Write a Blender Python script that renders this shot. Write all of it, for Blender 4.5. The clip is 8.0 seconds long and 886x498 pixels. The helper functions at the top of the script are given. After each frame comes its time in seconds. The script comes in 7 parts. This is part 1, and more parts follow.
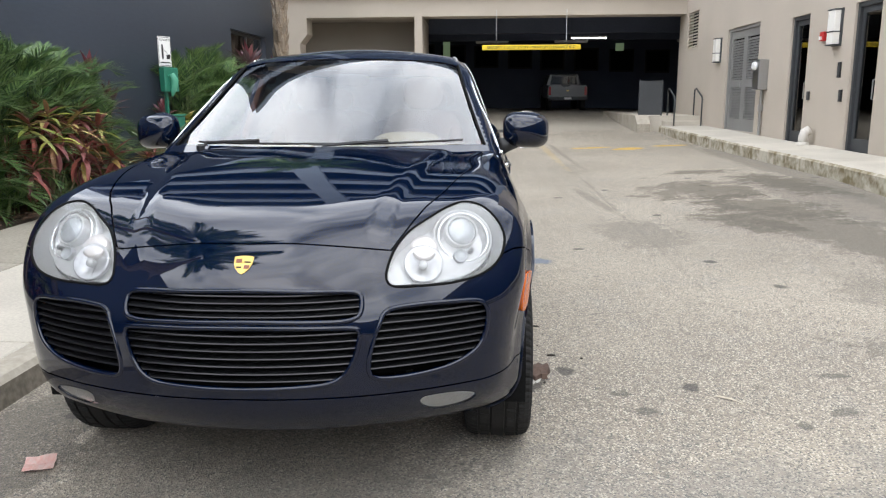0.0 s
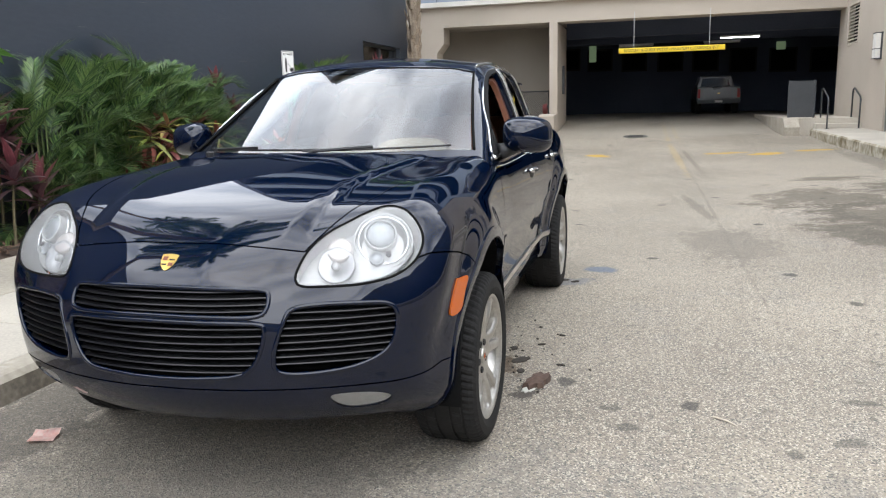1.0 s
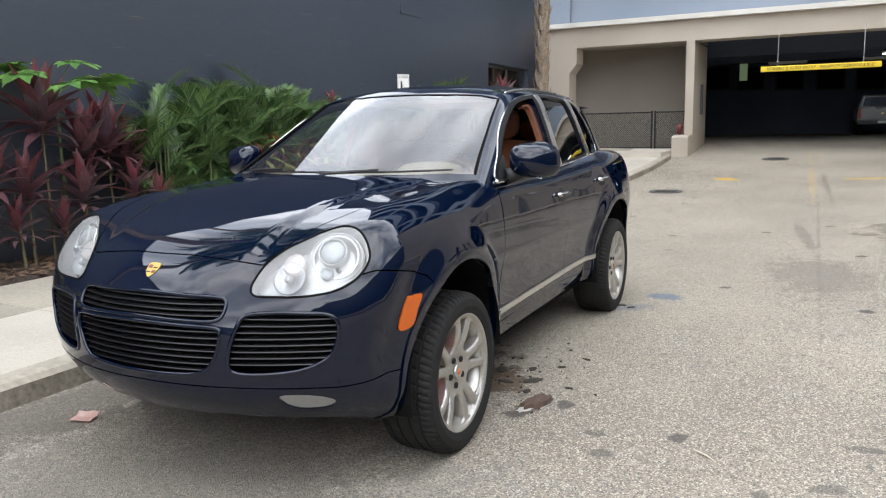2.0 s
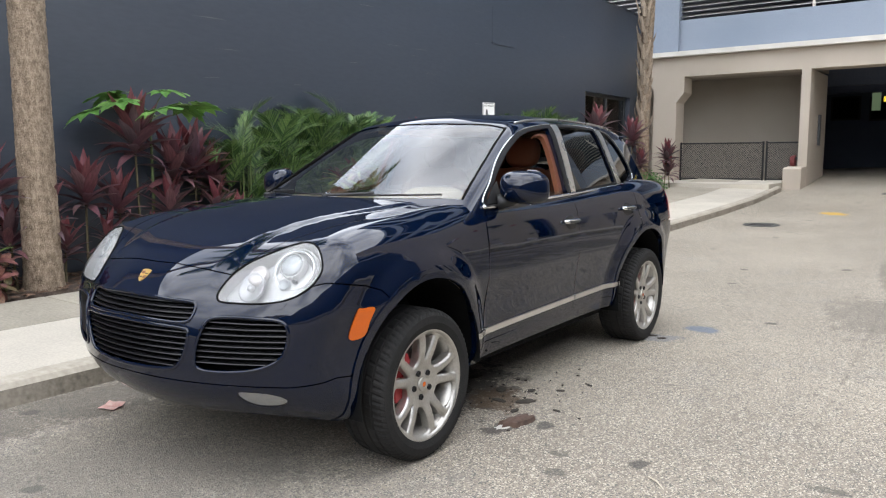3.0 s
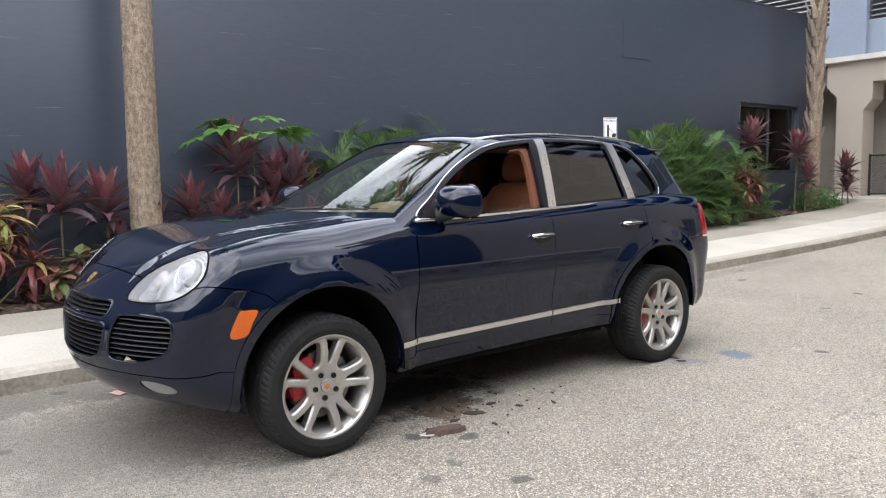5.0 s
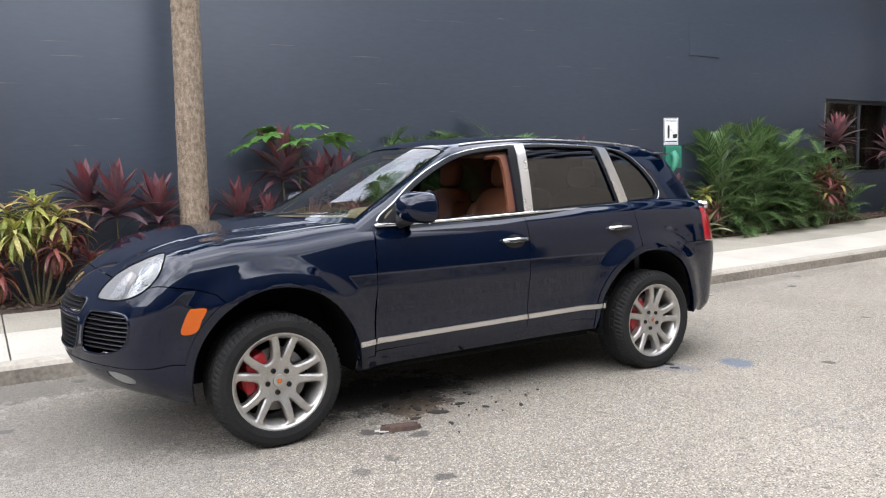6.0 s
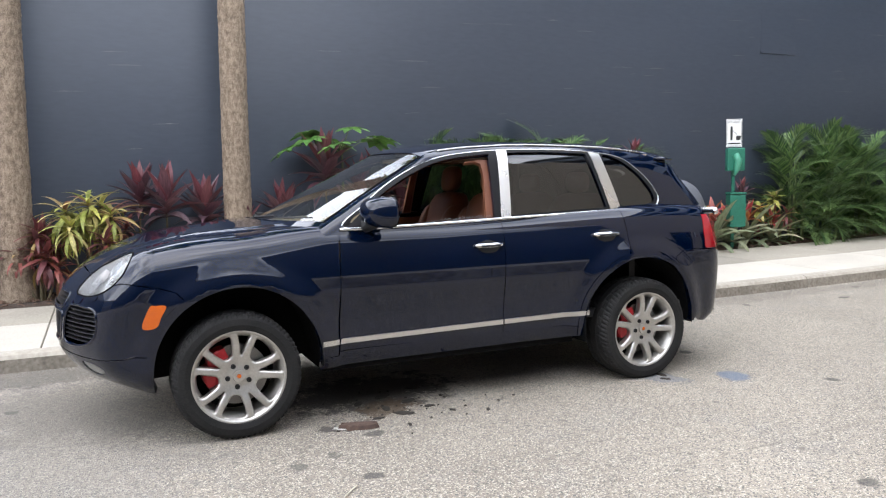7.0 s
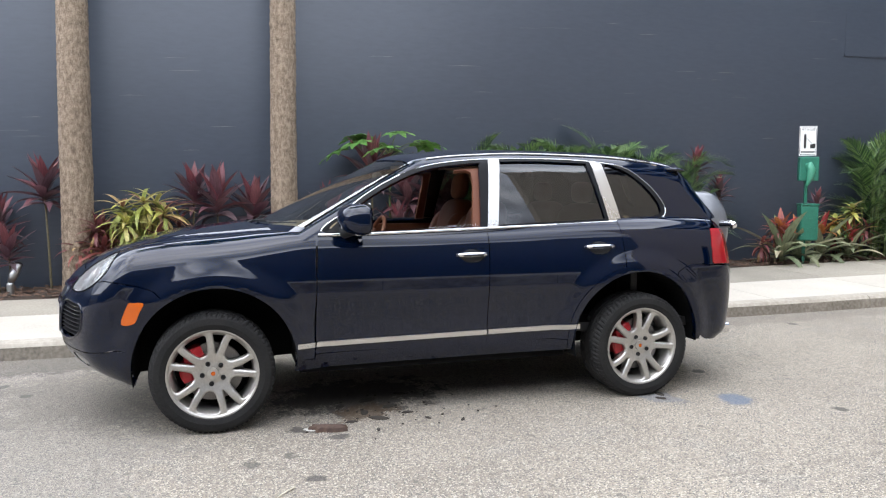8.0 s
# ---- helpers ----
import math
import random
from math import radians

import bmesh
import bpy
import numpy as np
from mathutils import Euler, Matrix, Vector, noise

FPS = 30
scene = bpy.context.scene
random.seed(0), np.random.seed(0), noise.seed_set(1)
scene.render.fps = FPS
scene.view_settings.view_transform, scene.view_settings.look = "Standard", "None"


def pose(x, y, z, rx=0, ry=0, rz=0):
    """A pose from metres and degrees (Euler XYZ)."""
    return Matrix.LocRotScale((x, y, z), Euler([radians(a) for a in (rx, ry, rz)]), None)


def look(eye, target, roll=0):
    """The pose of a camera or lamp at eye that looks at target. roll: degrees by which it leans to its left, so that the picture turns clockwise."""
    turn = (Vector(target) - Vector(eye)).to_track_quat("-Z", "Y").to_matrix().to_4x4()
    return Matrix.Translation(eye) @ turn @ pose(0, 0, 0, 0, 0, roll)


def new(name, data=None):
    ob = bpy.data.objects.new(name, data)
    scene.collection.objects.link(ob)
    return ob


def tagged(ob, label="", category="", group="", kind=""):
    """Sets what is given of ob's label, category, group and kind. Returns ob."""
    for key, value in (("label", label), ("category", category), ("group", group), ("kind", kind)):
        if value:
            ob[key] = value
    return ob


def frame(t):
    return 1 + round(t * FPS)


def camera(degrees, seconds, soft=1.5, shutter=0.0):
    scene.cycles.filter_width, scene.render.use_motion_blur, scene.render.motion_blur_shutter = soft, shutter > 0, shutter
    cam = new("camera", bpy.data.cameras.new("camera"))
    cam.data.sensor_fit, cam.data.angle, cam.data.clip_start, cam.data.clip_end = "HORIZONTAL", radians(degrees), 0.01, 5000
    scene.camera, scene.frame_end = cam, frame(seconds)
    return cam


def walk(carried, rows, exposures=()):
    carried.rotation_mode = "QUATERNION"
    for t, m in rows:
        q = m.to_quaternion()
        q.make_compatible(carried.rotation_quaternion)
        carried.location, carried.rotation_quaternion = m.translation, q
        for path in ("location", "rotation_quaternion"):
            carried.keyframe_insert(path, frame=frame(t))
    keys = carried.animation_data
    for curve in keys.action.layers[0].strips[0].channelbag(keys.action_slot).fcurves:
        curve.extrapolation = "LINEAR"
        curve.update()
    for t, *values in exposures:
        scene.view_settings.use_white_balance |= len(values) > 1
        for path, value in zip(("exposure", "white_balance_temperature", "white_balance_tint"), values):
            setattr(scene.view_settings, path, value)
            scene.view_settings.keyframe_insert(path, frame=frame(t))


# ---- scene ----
# camera and its walk
cam = camera(60.4, 8.0, soft=1.2)
PATH = [
    (0, (0.762, -3.181, 1.442), (0.657, -1.223, 1.049), -0.3),
    (0.5, (1.157, -3.112, 1.418), (0.847, -1.174, 1.033), -0.8),
    (1, (1.582, -3.087, 1.426), (1.07, -1.189, 1.056), -1.4),
    (1.5, (1.984, -3.077, 1.442), (1.278, -1.238, 1.099), -1.7),
    (1.7, (2.122, -3.041, 1.443), (1.344, -1.228, 1.109), -1.5),
    (2.8, (2.927, -2.877, 1.466), (1.822, -1.229, 1.212), -0.5),
    (3, (3.051, -2.826, 1.442), (1.9, -1.209, 1.2), -0.3),
    (3.5, (3.343, -2.649, 1.447), (2.083, -1.112, 1.222), 0.1),
    (4, (3.723, -2.481, 1.445), (2.365, -1.028, 1.232), 0.1),
    (4.5, (4.018, -2.247, 1.421), (2.566, -0.887, 1.215), -0.2),
    (4.7, (4.094, -2.123, 1.407), (2.607, -0.801, 1.209), -0.6),
    (6, (4.849, -1.344, 1.422), (3.15, -0.304, 1.242), -1.4),
    (6.5, (5.073, -1.0, 1.421), (3.308, -0.075, 1.246), -1.4),
    (7, (5.298, -0.649, 1.438), (3.476, 0.157, 1.264), -1.1),
    (7.5, (5.422, -0.286, 1.422), (3.55, 0.398, 1.254), -0.5),
    (8, (5.566, 0.064, 1.476), (3.653, 0.623, 1.308), 0.0),
]
walk(cam, [(t, look(eye, target, roll)) for t, eye, target, roll in PATH],
     exposures=[(0.0, -0.40, 6750, 10), (2.0, -0.40, 6750, 10), (4.0, -0.31, 6700, 12), (6.0, -0.20, 6600, 13), (8.0, -0.19, 6500, 12)])

# ---- world and sun: bright hazy daylight ----
world = bpy.data.worlds.new("sky")
scene.world = world
world.use_nodes = True
wn, wl = world.node_tree.nodes, world.node_tree.links
wn.clear()
sky = wn.new("ShaderNodeTexSky")
sky.sky_type = "NISHITA"
sky.sun_disc = False
sky.sun_elevation = radians(62)
sky.sun_rotation = radians(200)
sky.dust_density = 3.0
cloud_noise = wn.new("ShaderNodeTexNoise")
cloud_noise.inputs["Scale"].default_value = 1.9
cloud_noise.inputs["Detail"].default_value = 9.0
cloud_noise.inputs["Roughness"].default_value = 0.55
cloud_noise.inputs["Distortion"].default_value = 0.5
cloud_place = wn.new("ShaderNodeTexCoord")
wl.new(cloud_place.outputs["Generated"], cloud_noise.inputs["Vector"])
cloud_ramp = wn.new("ShaderNodeValToRGB")
cloud_ramp.color_ramp.elements[0].position = 0.26
cloud_ramp.color_ramp.elements[1].position = 0.52
wl.new(cloud_noise.outputs["Fac"], cloud_ramp.inputs["Fac"])
cloud_mix = wn.new("ShaderNodeMix")
cloud_mix.data_type = "RGBA"
shade_noise = wn.new("ShaderNodeTexNoise")
shade_noise.inputs["Scale"].default_value = 2.6
shade_noise.inputs["Detail"].default_value = 5.0
shade_noise.inputs["Distortion"].default_value = 0.8
wl.new(cloud_place.outputs["Generated"], shade_noise.inputs["Vector"])
shade_ramp = wn.new("ShaderNodeValToRGB")
shade_ramp.color_ramp.elements[0].position, shade_ramp.color_ramp.elements[0].color = 0.36, (27.0, 30.5, 37.0, 1)
shade_ramp.color_ramp.elements[1].position, shade_ramp.color_ramp.elements[1].color = 0.56, (57.0, 60.5, 66.5, 1)
wl.new(shade_noise.outputs["Fac"], shade_ramp.inputs["Fac"])
wl.new(shade_ramp.outputs["Color"], cloud_mix.inputs["B"])
wl.new(cloud_ramp.outputs["Color"], cloud_mix.inputs["Factor"])
wl.new(sky.outputs["Color"], cloud_mix.inputs["A"])
sky_light = wn.new("ShaderNodeBackground")
sky_light.inputs["Strength"].default_value = 0.1
wl.new(cloud_mix.outputs["Result"], sky_light.inputs["Color"])
wl.new(sky_light.outputs["Background"], wn.new("ShaderNodeOutputWorld").inputs["Surface"])

sun_data = bpy.data.lights.new("sun", "SUN")
sun_data.energy, sun_data.angle, sun_data.color = 0.9, radians(60), (1.0, 0.96, 0.9)
sun = new("sun", sun_data)
sun.matrix_world = look((0, 0, 30), (-5.0, 9.0, 0.0))

# ---- materials ----
def material(name, base, second=None, rough=0.6, metal=0.0, grain=40.0, stain=1.2, bump=0.15, depth=0.004, spread=0.5,
             coat=0.0, random_tint=0.0, rough_spread=0.12, transmission=0.0, stretch=(1, 1, 1), specular=0.5):
    """A surface of two related colours, mixed at a fine and a coarse scale, with grain relief."""
    m = bpy.data.materials.new(name)
    m.use_nodes = True
    n, l = m.node_tree.nodes, m.node_tree.links
    p = n["Principled BSDF"]
    second = second or tuple(c * 0.7 for c in base)
    place = n.new("ShaderNodeTexCoord")
    scaled = n.new("ShaderNodeMapping")
    scaled.inputs["Scale"].default_value = stretch
    l.new(place.outputs["Object"], scaled.inputs["Vector"])
    fine, coarse = n.new("ShaderNodeTexNoise"), n.new("ShaderNodeTexNoise")
    fine.inputs["Scale"].default_value, fine.inputs["Detail"].default_value = grain, 6
    coarse.inputs["Scale"].default_value, coarse.inputs["Detail"].default_value = stain, 5
    l.new(scaled.outputs["Vector"], fine.inputs["Vector"])
    l.new(scaled.outputs["Vector"], coarse.inputs["Vector"])
    add = n.new("ShaderNodeMath")
    add.operation = "ADD"
    l.new(fine.outputs["Fac"], add.inputs[0])
    l.new(coarse.outputs["Fac"], add.inputs[1])
    ramp = n.new("ShaderNodeMapRange")
    ramp.inputs["From Min"].default_value, ramp.inputs["From Max"].default_value = 1.0 - 0.5 * spread, 1.0 + 0.5 * spread
    l.new(add.outputs[0], ramp.inputs["Value"])
    mix = n.new("ShaderNodeMix")
    mix.data_type = "RGBA"
    mix.inputs["A"].default_value, mix.inputs["B"].default_value = (*base, 1), (*second, 1)
    l.new(ramp.outputs["Result"], mix.inputs["Factor"])
    colour = mix.outputs["Result"]
    if random_tint:
        info, hsv, span = n.new("ShaderNodeObjectInfo"), n.new("ShaderNodeHueSaturation"), n.new("ShaderNodeMapRange")
        span.inputs["To Min"].default_value, span.inputs["To Max"].default_value = 1 - random_tint, 1 + random_tint
        l.new(info.outputs["Random"], span.inputs["Value"])
        l.new(span.outputs["Result"], hsv.inputs["Value"])
        l.new(colour, hsv.inputs["Color"])
        colour = hsv.outputs["Color"]
    l.new(colour, p.inputs["Base Color"])
    vary = n.new("ShaderNodeMapRange")
    vary.inputs["To Min"].default_value, vary.inputs["To Max"].default_value = max(0.02, rough - rough_spread), min(1, rough + rough_spread)
    l.new(coarse.outputs["Fac"], vary.inputs["Value"])
    l.new(vary.outputs["Result"], p.inputs["Roughness"])
    p.inputs["Metallic"].default_value = metal
    p.inputs["Coat Weight"].default_value = coat
    p.inputs["Coat Roughness"].default_value = 0.02
    p.inputs["Specular IOR Level"].default_value = specular
    p.inputs["Transmission Weight"].default_value = transmission
    if bump:
        b = n.new("ShaderNodeBump")
        b.inputs["Strength"].default_value, b.inputs["Distance"].default_value = bump, depth
        l.new(fine.outputs["Fac"], b.inputs["Height"])
        l.new(b.outputs["Normal"], p.inputs["Normal"])
    return m


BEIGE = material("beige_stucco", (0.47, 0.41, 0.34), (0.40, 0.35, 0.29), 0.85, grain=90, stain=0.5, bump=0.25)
BEIGE_DARK = material("dark_beige", (0.30, 0.267, 0.225), (0.26, 0.227, 0.193), 0.8, grain=60, stain=0.6)
WHITE_LEDGE = material("white_ledge", (0.66, 0.63, 0.58), (0.5, 0.47, 0.42), 0.75, grain=50, stain=0.9)
BLUE_GREY = material("blue_grey_paint", (0.23, 0.27, 0.33), (0.19, 0.23, 0.29), 0.7, grain=30, stain=0.4)
BLACK_WALL = material("charcoal_wall", (0.032, 0.041, 0.058), (0.043, 0.054, 0.073), 0.38, grain=22, stain=0.6, bump=0.2, specular=0.6, rough_spread=0.04, spread=0.7, stretch=(1, 0.3, 1.2))
OLD_CONCRETE = material("weathered_concrete", (0.40, 0.36, 0.29), (0.27, 0.245, 0.20), 0.9, grain=40, stain=0.9, bump=0.3, random_tint=0.12)
CONCRETE = material("pale_concrete", (0.56, 0.515, 0.435), (0.43, 0.395, 0.335), 0.85, grain=60, stain=1.1, bump=0.3, random_tint=0.06)
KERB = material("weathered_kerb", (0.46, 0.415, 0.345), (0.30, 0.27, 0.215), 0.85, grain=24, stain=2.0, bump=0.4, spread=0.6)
# Darker than the kerb top: grime plus the face's shade put into colour.
KERB_FACE = material("shaded_grimy_kerb_face", (0.29, 0.255, 0.205), (0.13, 0.112, 0.086), 0.9, grain=30, stain=1.6, bump=0.5, spread=0.55)
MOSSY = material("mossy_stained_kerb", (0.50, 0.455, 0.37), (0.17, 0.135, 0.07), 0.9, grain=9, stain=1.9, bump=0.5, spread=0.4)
SOIL = material("mulch_soil", (0.075, 0.05, 0.035), (0.035, 0.024, 0.018), 0.95, grain=35, stain=4, bump=0.8, depth=0.02)
DARK_METAL = material("dark_grey_metal", (0.07, 0.075, 0.08), (0.05, 0.054, 0.058), 0.5, metal=0.3, grain=80)
GREY_PAINT = material("grey_door_paint", (0.22, 0.215, 0.205), (0.18, 0.175, 0.17), 0.55, grain=60)
STEEL = material("brushed_steel", (0.5, 0.5, 0.5), (0.4, 0.4, 0.4), 0.35, metal=1.0, grain=120)
# Dark blue-grey concrete: shade of the indoor spaces is put into this colour.
GARAGE = material("shaded_garage_concrete", (0.10, 0.118, 0.165), (0.075, 0.09, 0.13), 0.9, grain=20, stain=0.5)
YELLOW = material("yellow_sign_paint", (0.75, 0.56, 0.02), (0.68, 0.48, 0.02), 0.5, grain=30)
INK = material("black_ink", (0.015, 0.015, 0.015), None, 0.6, bump=0)
WHITE = material("white_enamel", (0.78, 0.78, 0.76), (0.7, 0.7, 0.68), 0.4, grain=40)
RED_PLASTIC = material("red_plastic", (0.5, 0.02, 0.02), (0.42, 0.015, 0.015), 0.4)


def glowing(name, colour, strength):
    m = bpy.data.materials.new(name)
    m.use_nodes = True
    p = m.node_tree.nodes["Principled BSDF"]
    p.inputs["Base Color"].default_value = (*colour, 1)
    p.inputs["Emission Color"].default_value = (*colour, 1)
    p.inputs["Emission Strength"].default_value = strength
    return m


def glass(name, tint, gloss=1.0, index=1.5, haze=0.0):
    """A thin pane: clear or tinted, with a mirror-like gloss by the angle."""
    m = bpy.data.materials.new(name)
    m.use_nodes = True
    n, l = m.node_tree.nodes, m.node_tree.links
    n.clear()
    clear, shine, mix = n.new("ShaderNodeBsdfTransparent"), n.new("ShaderNodeBsdfGlossy"), n.new("ShaderNodeMixShader")
    clear.inputs["Color"].default_value = (*tint, 1)
    shine.inputs["Roughness"].default_value = 0.01
    shine.inputs["Color"].default_value = (gloss, gloss, gloss, 1)
    fresnel = n.new("ShaderNodeFresnel")
    fresnel.inputs["IOR"].default_value = index
    l.new(fresnel.outputs["Fac"], mix.inputs["Fac"])
    l.new(clear.outputs[0], mix.inputs[1])
    l.new(shine.outputs[0], mix.inputs[2])
    result = mix
    if haze:
        milk, result = n.new("ShaderNodeBsdfDiffuse"), n.new("ShaderNodeMixShader")
        milk.inputs["Color"].default_value = (0.8, 0.8, 0.79, 1)
        result.inputs["Fac"].default_value = haze
        l.new(mix.outputs[0], result.inputs[1])
        l.new(milk.outputs[0], result.inputs[2])
    l.new(result.outputs[0], n.new("ShaderNodeOutputMaterial").inputs["Surface"])
    return m


TUBE_GLOW = glowing("lamp_tube_glow", (0.95, 0.97, 1.0), 9.0)
LAMP_GLASS = material("milk_glass", (0.8, 0.78, 0.72), (0.75, 0.73, 0.68), 0.3)
DARK_GLASS = glass("dark_door_glass", (0.32, 0.38, 0.42), index=1.7)
CLEAR_DARK = glass("smoked_window_glass", (0.45, 0.46, 0.48), index=1.6)


# ---- the road's own surface ----
def road_material():
    m = bpy.data.materials.new("worn_asphalt")
    m.use_nodes = True
    n, l = m.node_tree.nodes, m.node_tree.links
    p = n["Principled BSDF"]
    place = n.new("ShaderNodeTexCoord").outputs["Object"]

    def noise_at(scale, detail=4.0, rough=0.55):
        t = n.new("ShaderNodeTexNoise")
        t.inputs["Scale"].default_value, t.inputs["Detail"].default_value, t.inputs["Roughness"].default_value = scale, detail, rough
        l.new(place, t.inputs["Vector"])
        return t

    def ramp_of(value, low, high, to_low=0.0, to_high=1.0):
        r = n.new("ShaderNodeMapRange")
        r.interpolation_type = "SMOOTHSTEP"
        for key, v in (("From Min", low), ("From Max", high), ("To Min", to_low), ("To Max", to_high)):
            r.inputs[key].default_value = v
        l.new(value, r.inputs["Value"])
        return r.outputs["Result"]

    def maths(kind, a, b):
        t = n.new("ShaderNodeMath")
        t.operation = kind
        for slot, v in zip(t.inputs, (a, b)):
            if isinstance(v, (int, float)):
                slot.default_value = v
            else:
                l.new(v, slot)
        return t.outputs[0]

    def blend(a, b, fac):
        t = n.new("ShaderNodeMix")
        t.data_type = "RGBA"
        for key, v in (("A", a), ("B", b)):
            if isinstance(v, tuple):
                t.inputs[key].default_value = (*v, 1)
            else:
                l.new(v, t.inputs[key])
        if isinstance(fac, (int, float)):
            t.inputs["Factor"].default_value = fac
        else:
            l.new(fac, t.inputs["Factor"])
        return t.outputs["Result"]

    # aggregate: pale and dark chips in a grey-tan matrix
    chips = n.new("ShaderNodeTexVoronoi")
    chips.inputs["Scale"].default_value = 145.0
    l.new(place, chips.inputs["Vector"])
    chip_tone = n.new("ShaderNodeSeparateColor")
    l.new(chips.outputs["Color"], chip_tone.inputs["Color"])
    broad, mid, fine = noise_at(0.35, 6), noise_at(2.1, 6, 0.6), noise_at(160, 3)
    c = blend((0.262, 0.226, 0.180), (0.362, 0.314, 0.250), ramp_of(broad.outputs["Fac"], 0.36, 0.64))
    c = blend(c, (0.25, 0.235, 0.21), ramp_of(mid.outputs["Fac"], 0.52, 0.78, 0.0, 0.7))
    c = blend(c, (0.13, 0.125, 0.115), ramp_of(chip_tone.outputs["Red"], 0.68, 0.78, 0.0, 0.9))
    c = blend(c, (0.64, 0.57, 0.465), ramp_of(chip_tone.outputs["Green"], 0.76, 0.88, 0.0, 0.72))
    c = blend(c, (0.2, 0.19, 0.17), ramp_of(fine.outputs["Fac"], 0.5, 0.75, 0.0, 0.5))
    # small tar spots
    spots = n.new("ShaderNodeTexVoronoi")
    spots.inputs["Scale"].default_value = 1.6
    l.new(place, spots.inputs["Vector"])
    warped = maths("ADD", spots.outputs["Distance"], maths("MULTIPLY", noise_at(9).outputs["Fac"], 0.16))
    c = blend(c, (0.06, 0.057, 0.053), maths("MULTIPLY", ramp_of(warped, 0.185, 0.15), 0.75))

    crumbs = n.new("ShaderNodeTexVoronoi")
    crumbs.inputs["Scale"].default_value = 5.5
    l.new(place, crumbs.inputs["Vector"])
    ragged_ = maths("ADD", crumbs.outputs["Distance"], maths("MULTIPLY", noise_at(22).outputs["Fac"], 0.3))
    c = blend(c, (0.13, 0.12, 0.105), maths("MULTIPLY", ramp_of(ragged_, 0.27, 0.22), 0.6))

    # stains, darker areas and worn paint, each an uneven ellipse: x, y, half sizes, turn, colour, strength, raggedness
    def patch(cx, cy, sx, sy, turn, colour, strength, ragged=0.5, scale=5.0):
        nonlocal c
        move = n.new("ShaderNodeMapping")
        move.vector_type = "TEXTURE"
        move.inputs["Location"].default_value = (cx, cy, 0)
        move.inputs["Rotation"].default_value = (0, 0, radians(turn))
        move.inputs["Scale"].default_value = (sx, sy, 1000)
        l.new(place, move.inputs["Vector"])
        size = n.new("ShaderNodeVectorMath")
        size.operation = "LENGTH"
        l.new(move.outputs["Vector"], size.inputs[0])
        rag = maths("MULTIPLY", maths("SUBTRACT", noise_at(scale, 5, 0.65).outputs["Fac"], 0.5), 2.6 * ragged)
        rag = maths("ADD", rag, maths("MULTIPLY", maths("SUBTRACT", noise_at(scale * 6, 4, 0.7).outputs["Fac"], 0.5), 1.5 * ragged))
        mask = ramp_of(maths("ADD", size.outputs["Value"], rag), 1.15, 0.75, 0.0, strength)
        c = blend(c, colour, mask)

    dark, near_black = (0.150, 0.136, 0.114), (0.055, 0.05, 0.045)
    patch(2.35, 4.6, 0.42, 0.75, 8, dark, 0.45, 0.9, 6)
    patch(2.2, 7.0, 0.07, 1.2, 6, dark, 0.5, 0.9, 4)
    patch(4.3, 4.3, 0.6, 1.9, 20, (0.12, 0.107, 0.086), 0.65, 1.0, 4)
    patch(5.0, 6.0, 0.55, 2.6, 6, dark, 0.5, 0.9, 3)
    patch(4.0, 2.0, 0.5, 0.9, 35, dark, 0.4, 0.9, 4)
    patch(0.35, 0.95, 0.42, 0.6, 10, near_black, 0.85, 1.0, 6)
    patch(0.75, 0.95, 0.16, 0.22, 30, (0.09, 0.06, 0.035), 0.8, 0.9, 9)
    patch(1.02, 0.55, 0.13, 0.06, 70, near_black, 0.8, 1.0, 12)
    # Broad darker areas before and under the car's nose.
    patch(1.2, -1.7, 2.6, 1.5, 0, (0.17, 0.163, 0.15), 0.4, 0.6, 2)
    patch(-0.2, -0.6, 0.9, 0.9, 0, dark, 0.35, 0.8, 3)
    patch(-1.25, -1.0, 0.35, 1.6, 0, near_black, 0.45, 0.9, 3)
    patch(-1.3, 3.5, 0.25, 6.0, 0, dark, 0.4, 0.6, 3)
    patch(5.45, 9.0, 0.28, 6.5, 0, dark, 0.5, 0.9, 3)
    patch(2.2, -1.2, 0.09, 0.12, 15, dark, 0.6, 0.7, 12)
    patch(3.3, 1.0, 0.2, 0.5, 60, near_black, 0.35, 1.2, 9)
    patch(1.23, 3.41, 0.11, 0.15, 80, (0.13, 0.17, 0.23), 0.75, 0.5, 11)
    patch(1.0, 2.95, 0.2, 0.12, 20, (0.17, 0.19, 0.22), 0.55, 0.8, 8)
    for cx, cy, sx, sy, turn in ((0.48, 15.0, 0.24, 0.34, 45), (4.0, 14.2, 0.3, 0.3, 5), (5.0, 14.6, 0.45, 0.17, 0), (3.25, 14.7, 0.4, 0.15, 0)):
        patch(cx, cy, sx, sy, turn, (0.60, 0.36, 0.05), 0.8, 0.8, 5)
    for cx, cy, sx, sy, turn in ((2.08, 20.4, 0.055, 2.2, 1), (2.2, 14.5, 0.07, 3.6, 1), (2.34, 20.4, 0.05, 1.8, 1)):
        patch(cx, cy, sx, sy, turn, (0.55, 0.37, 0.12), 0.26, 1.2, 4)
    for cx, cy, sx, sy, turn in ((2.44, 0.21, 0.10, 0.06, 10), (2.59, 0.68, 0.12, 0.045, 5), (1.53, 0.19, 0.075, 0.06, 0), (1.45, 0.40, 0.06, 0.05, 0), (2.2, 0.05, 0.05, 0.05, 0)):
        patch(cx, cy, sx * 0.8, sy * 0.8, turn, (0.085, 0.08, 0.072), 0.6, 0.9, 16)
    patch(2.36, 7.0, 0.018, 5.0, 0.5, dark, 0.35, 1.5, 5)
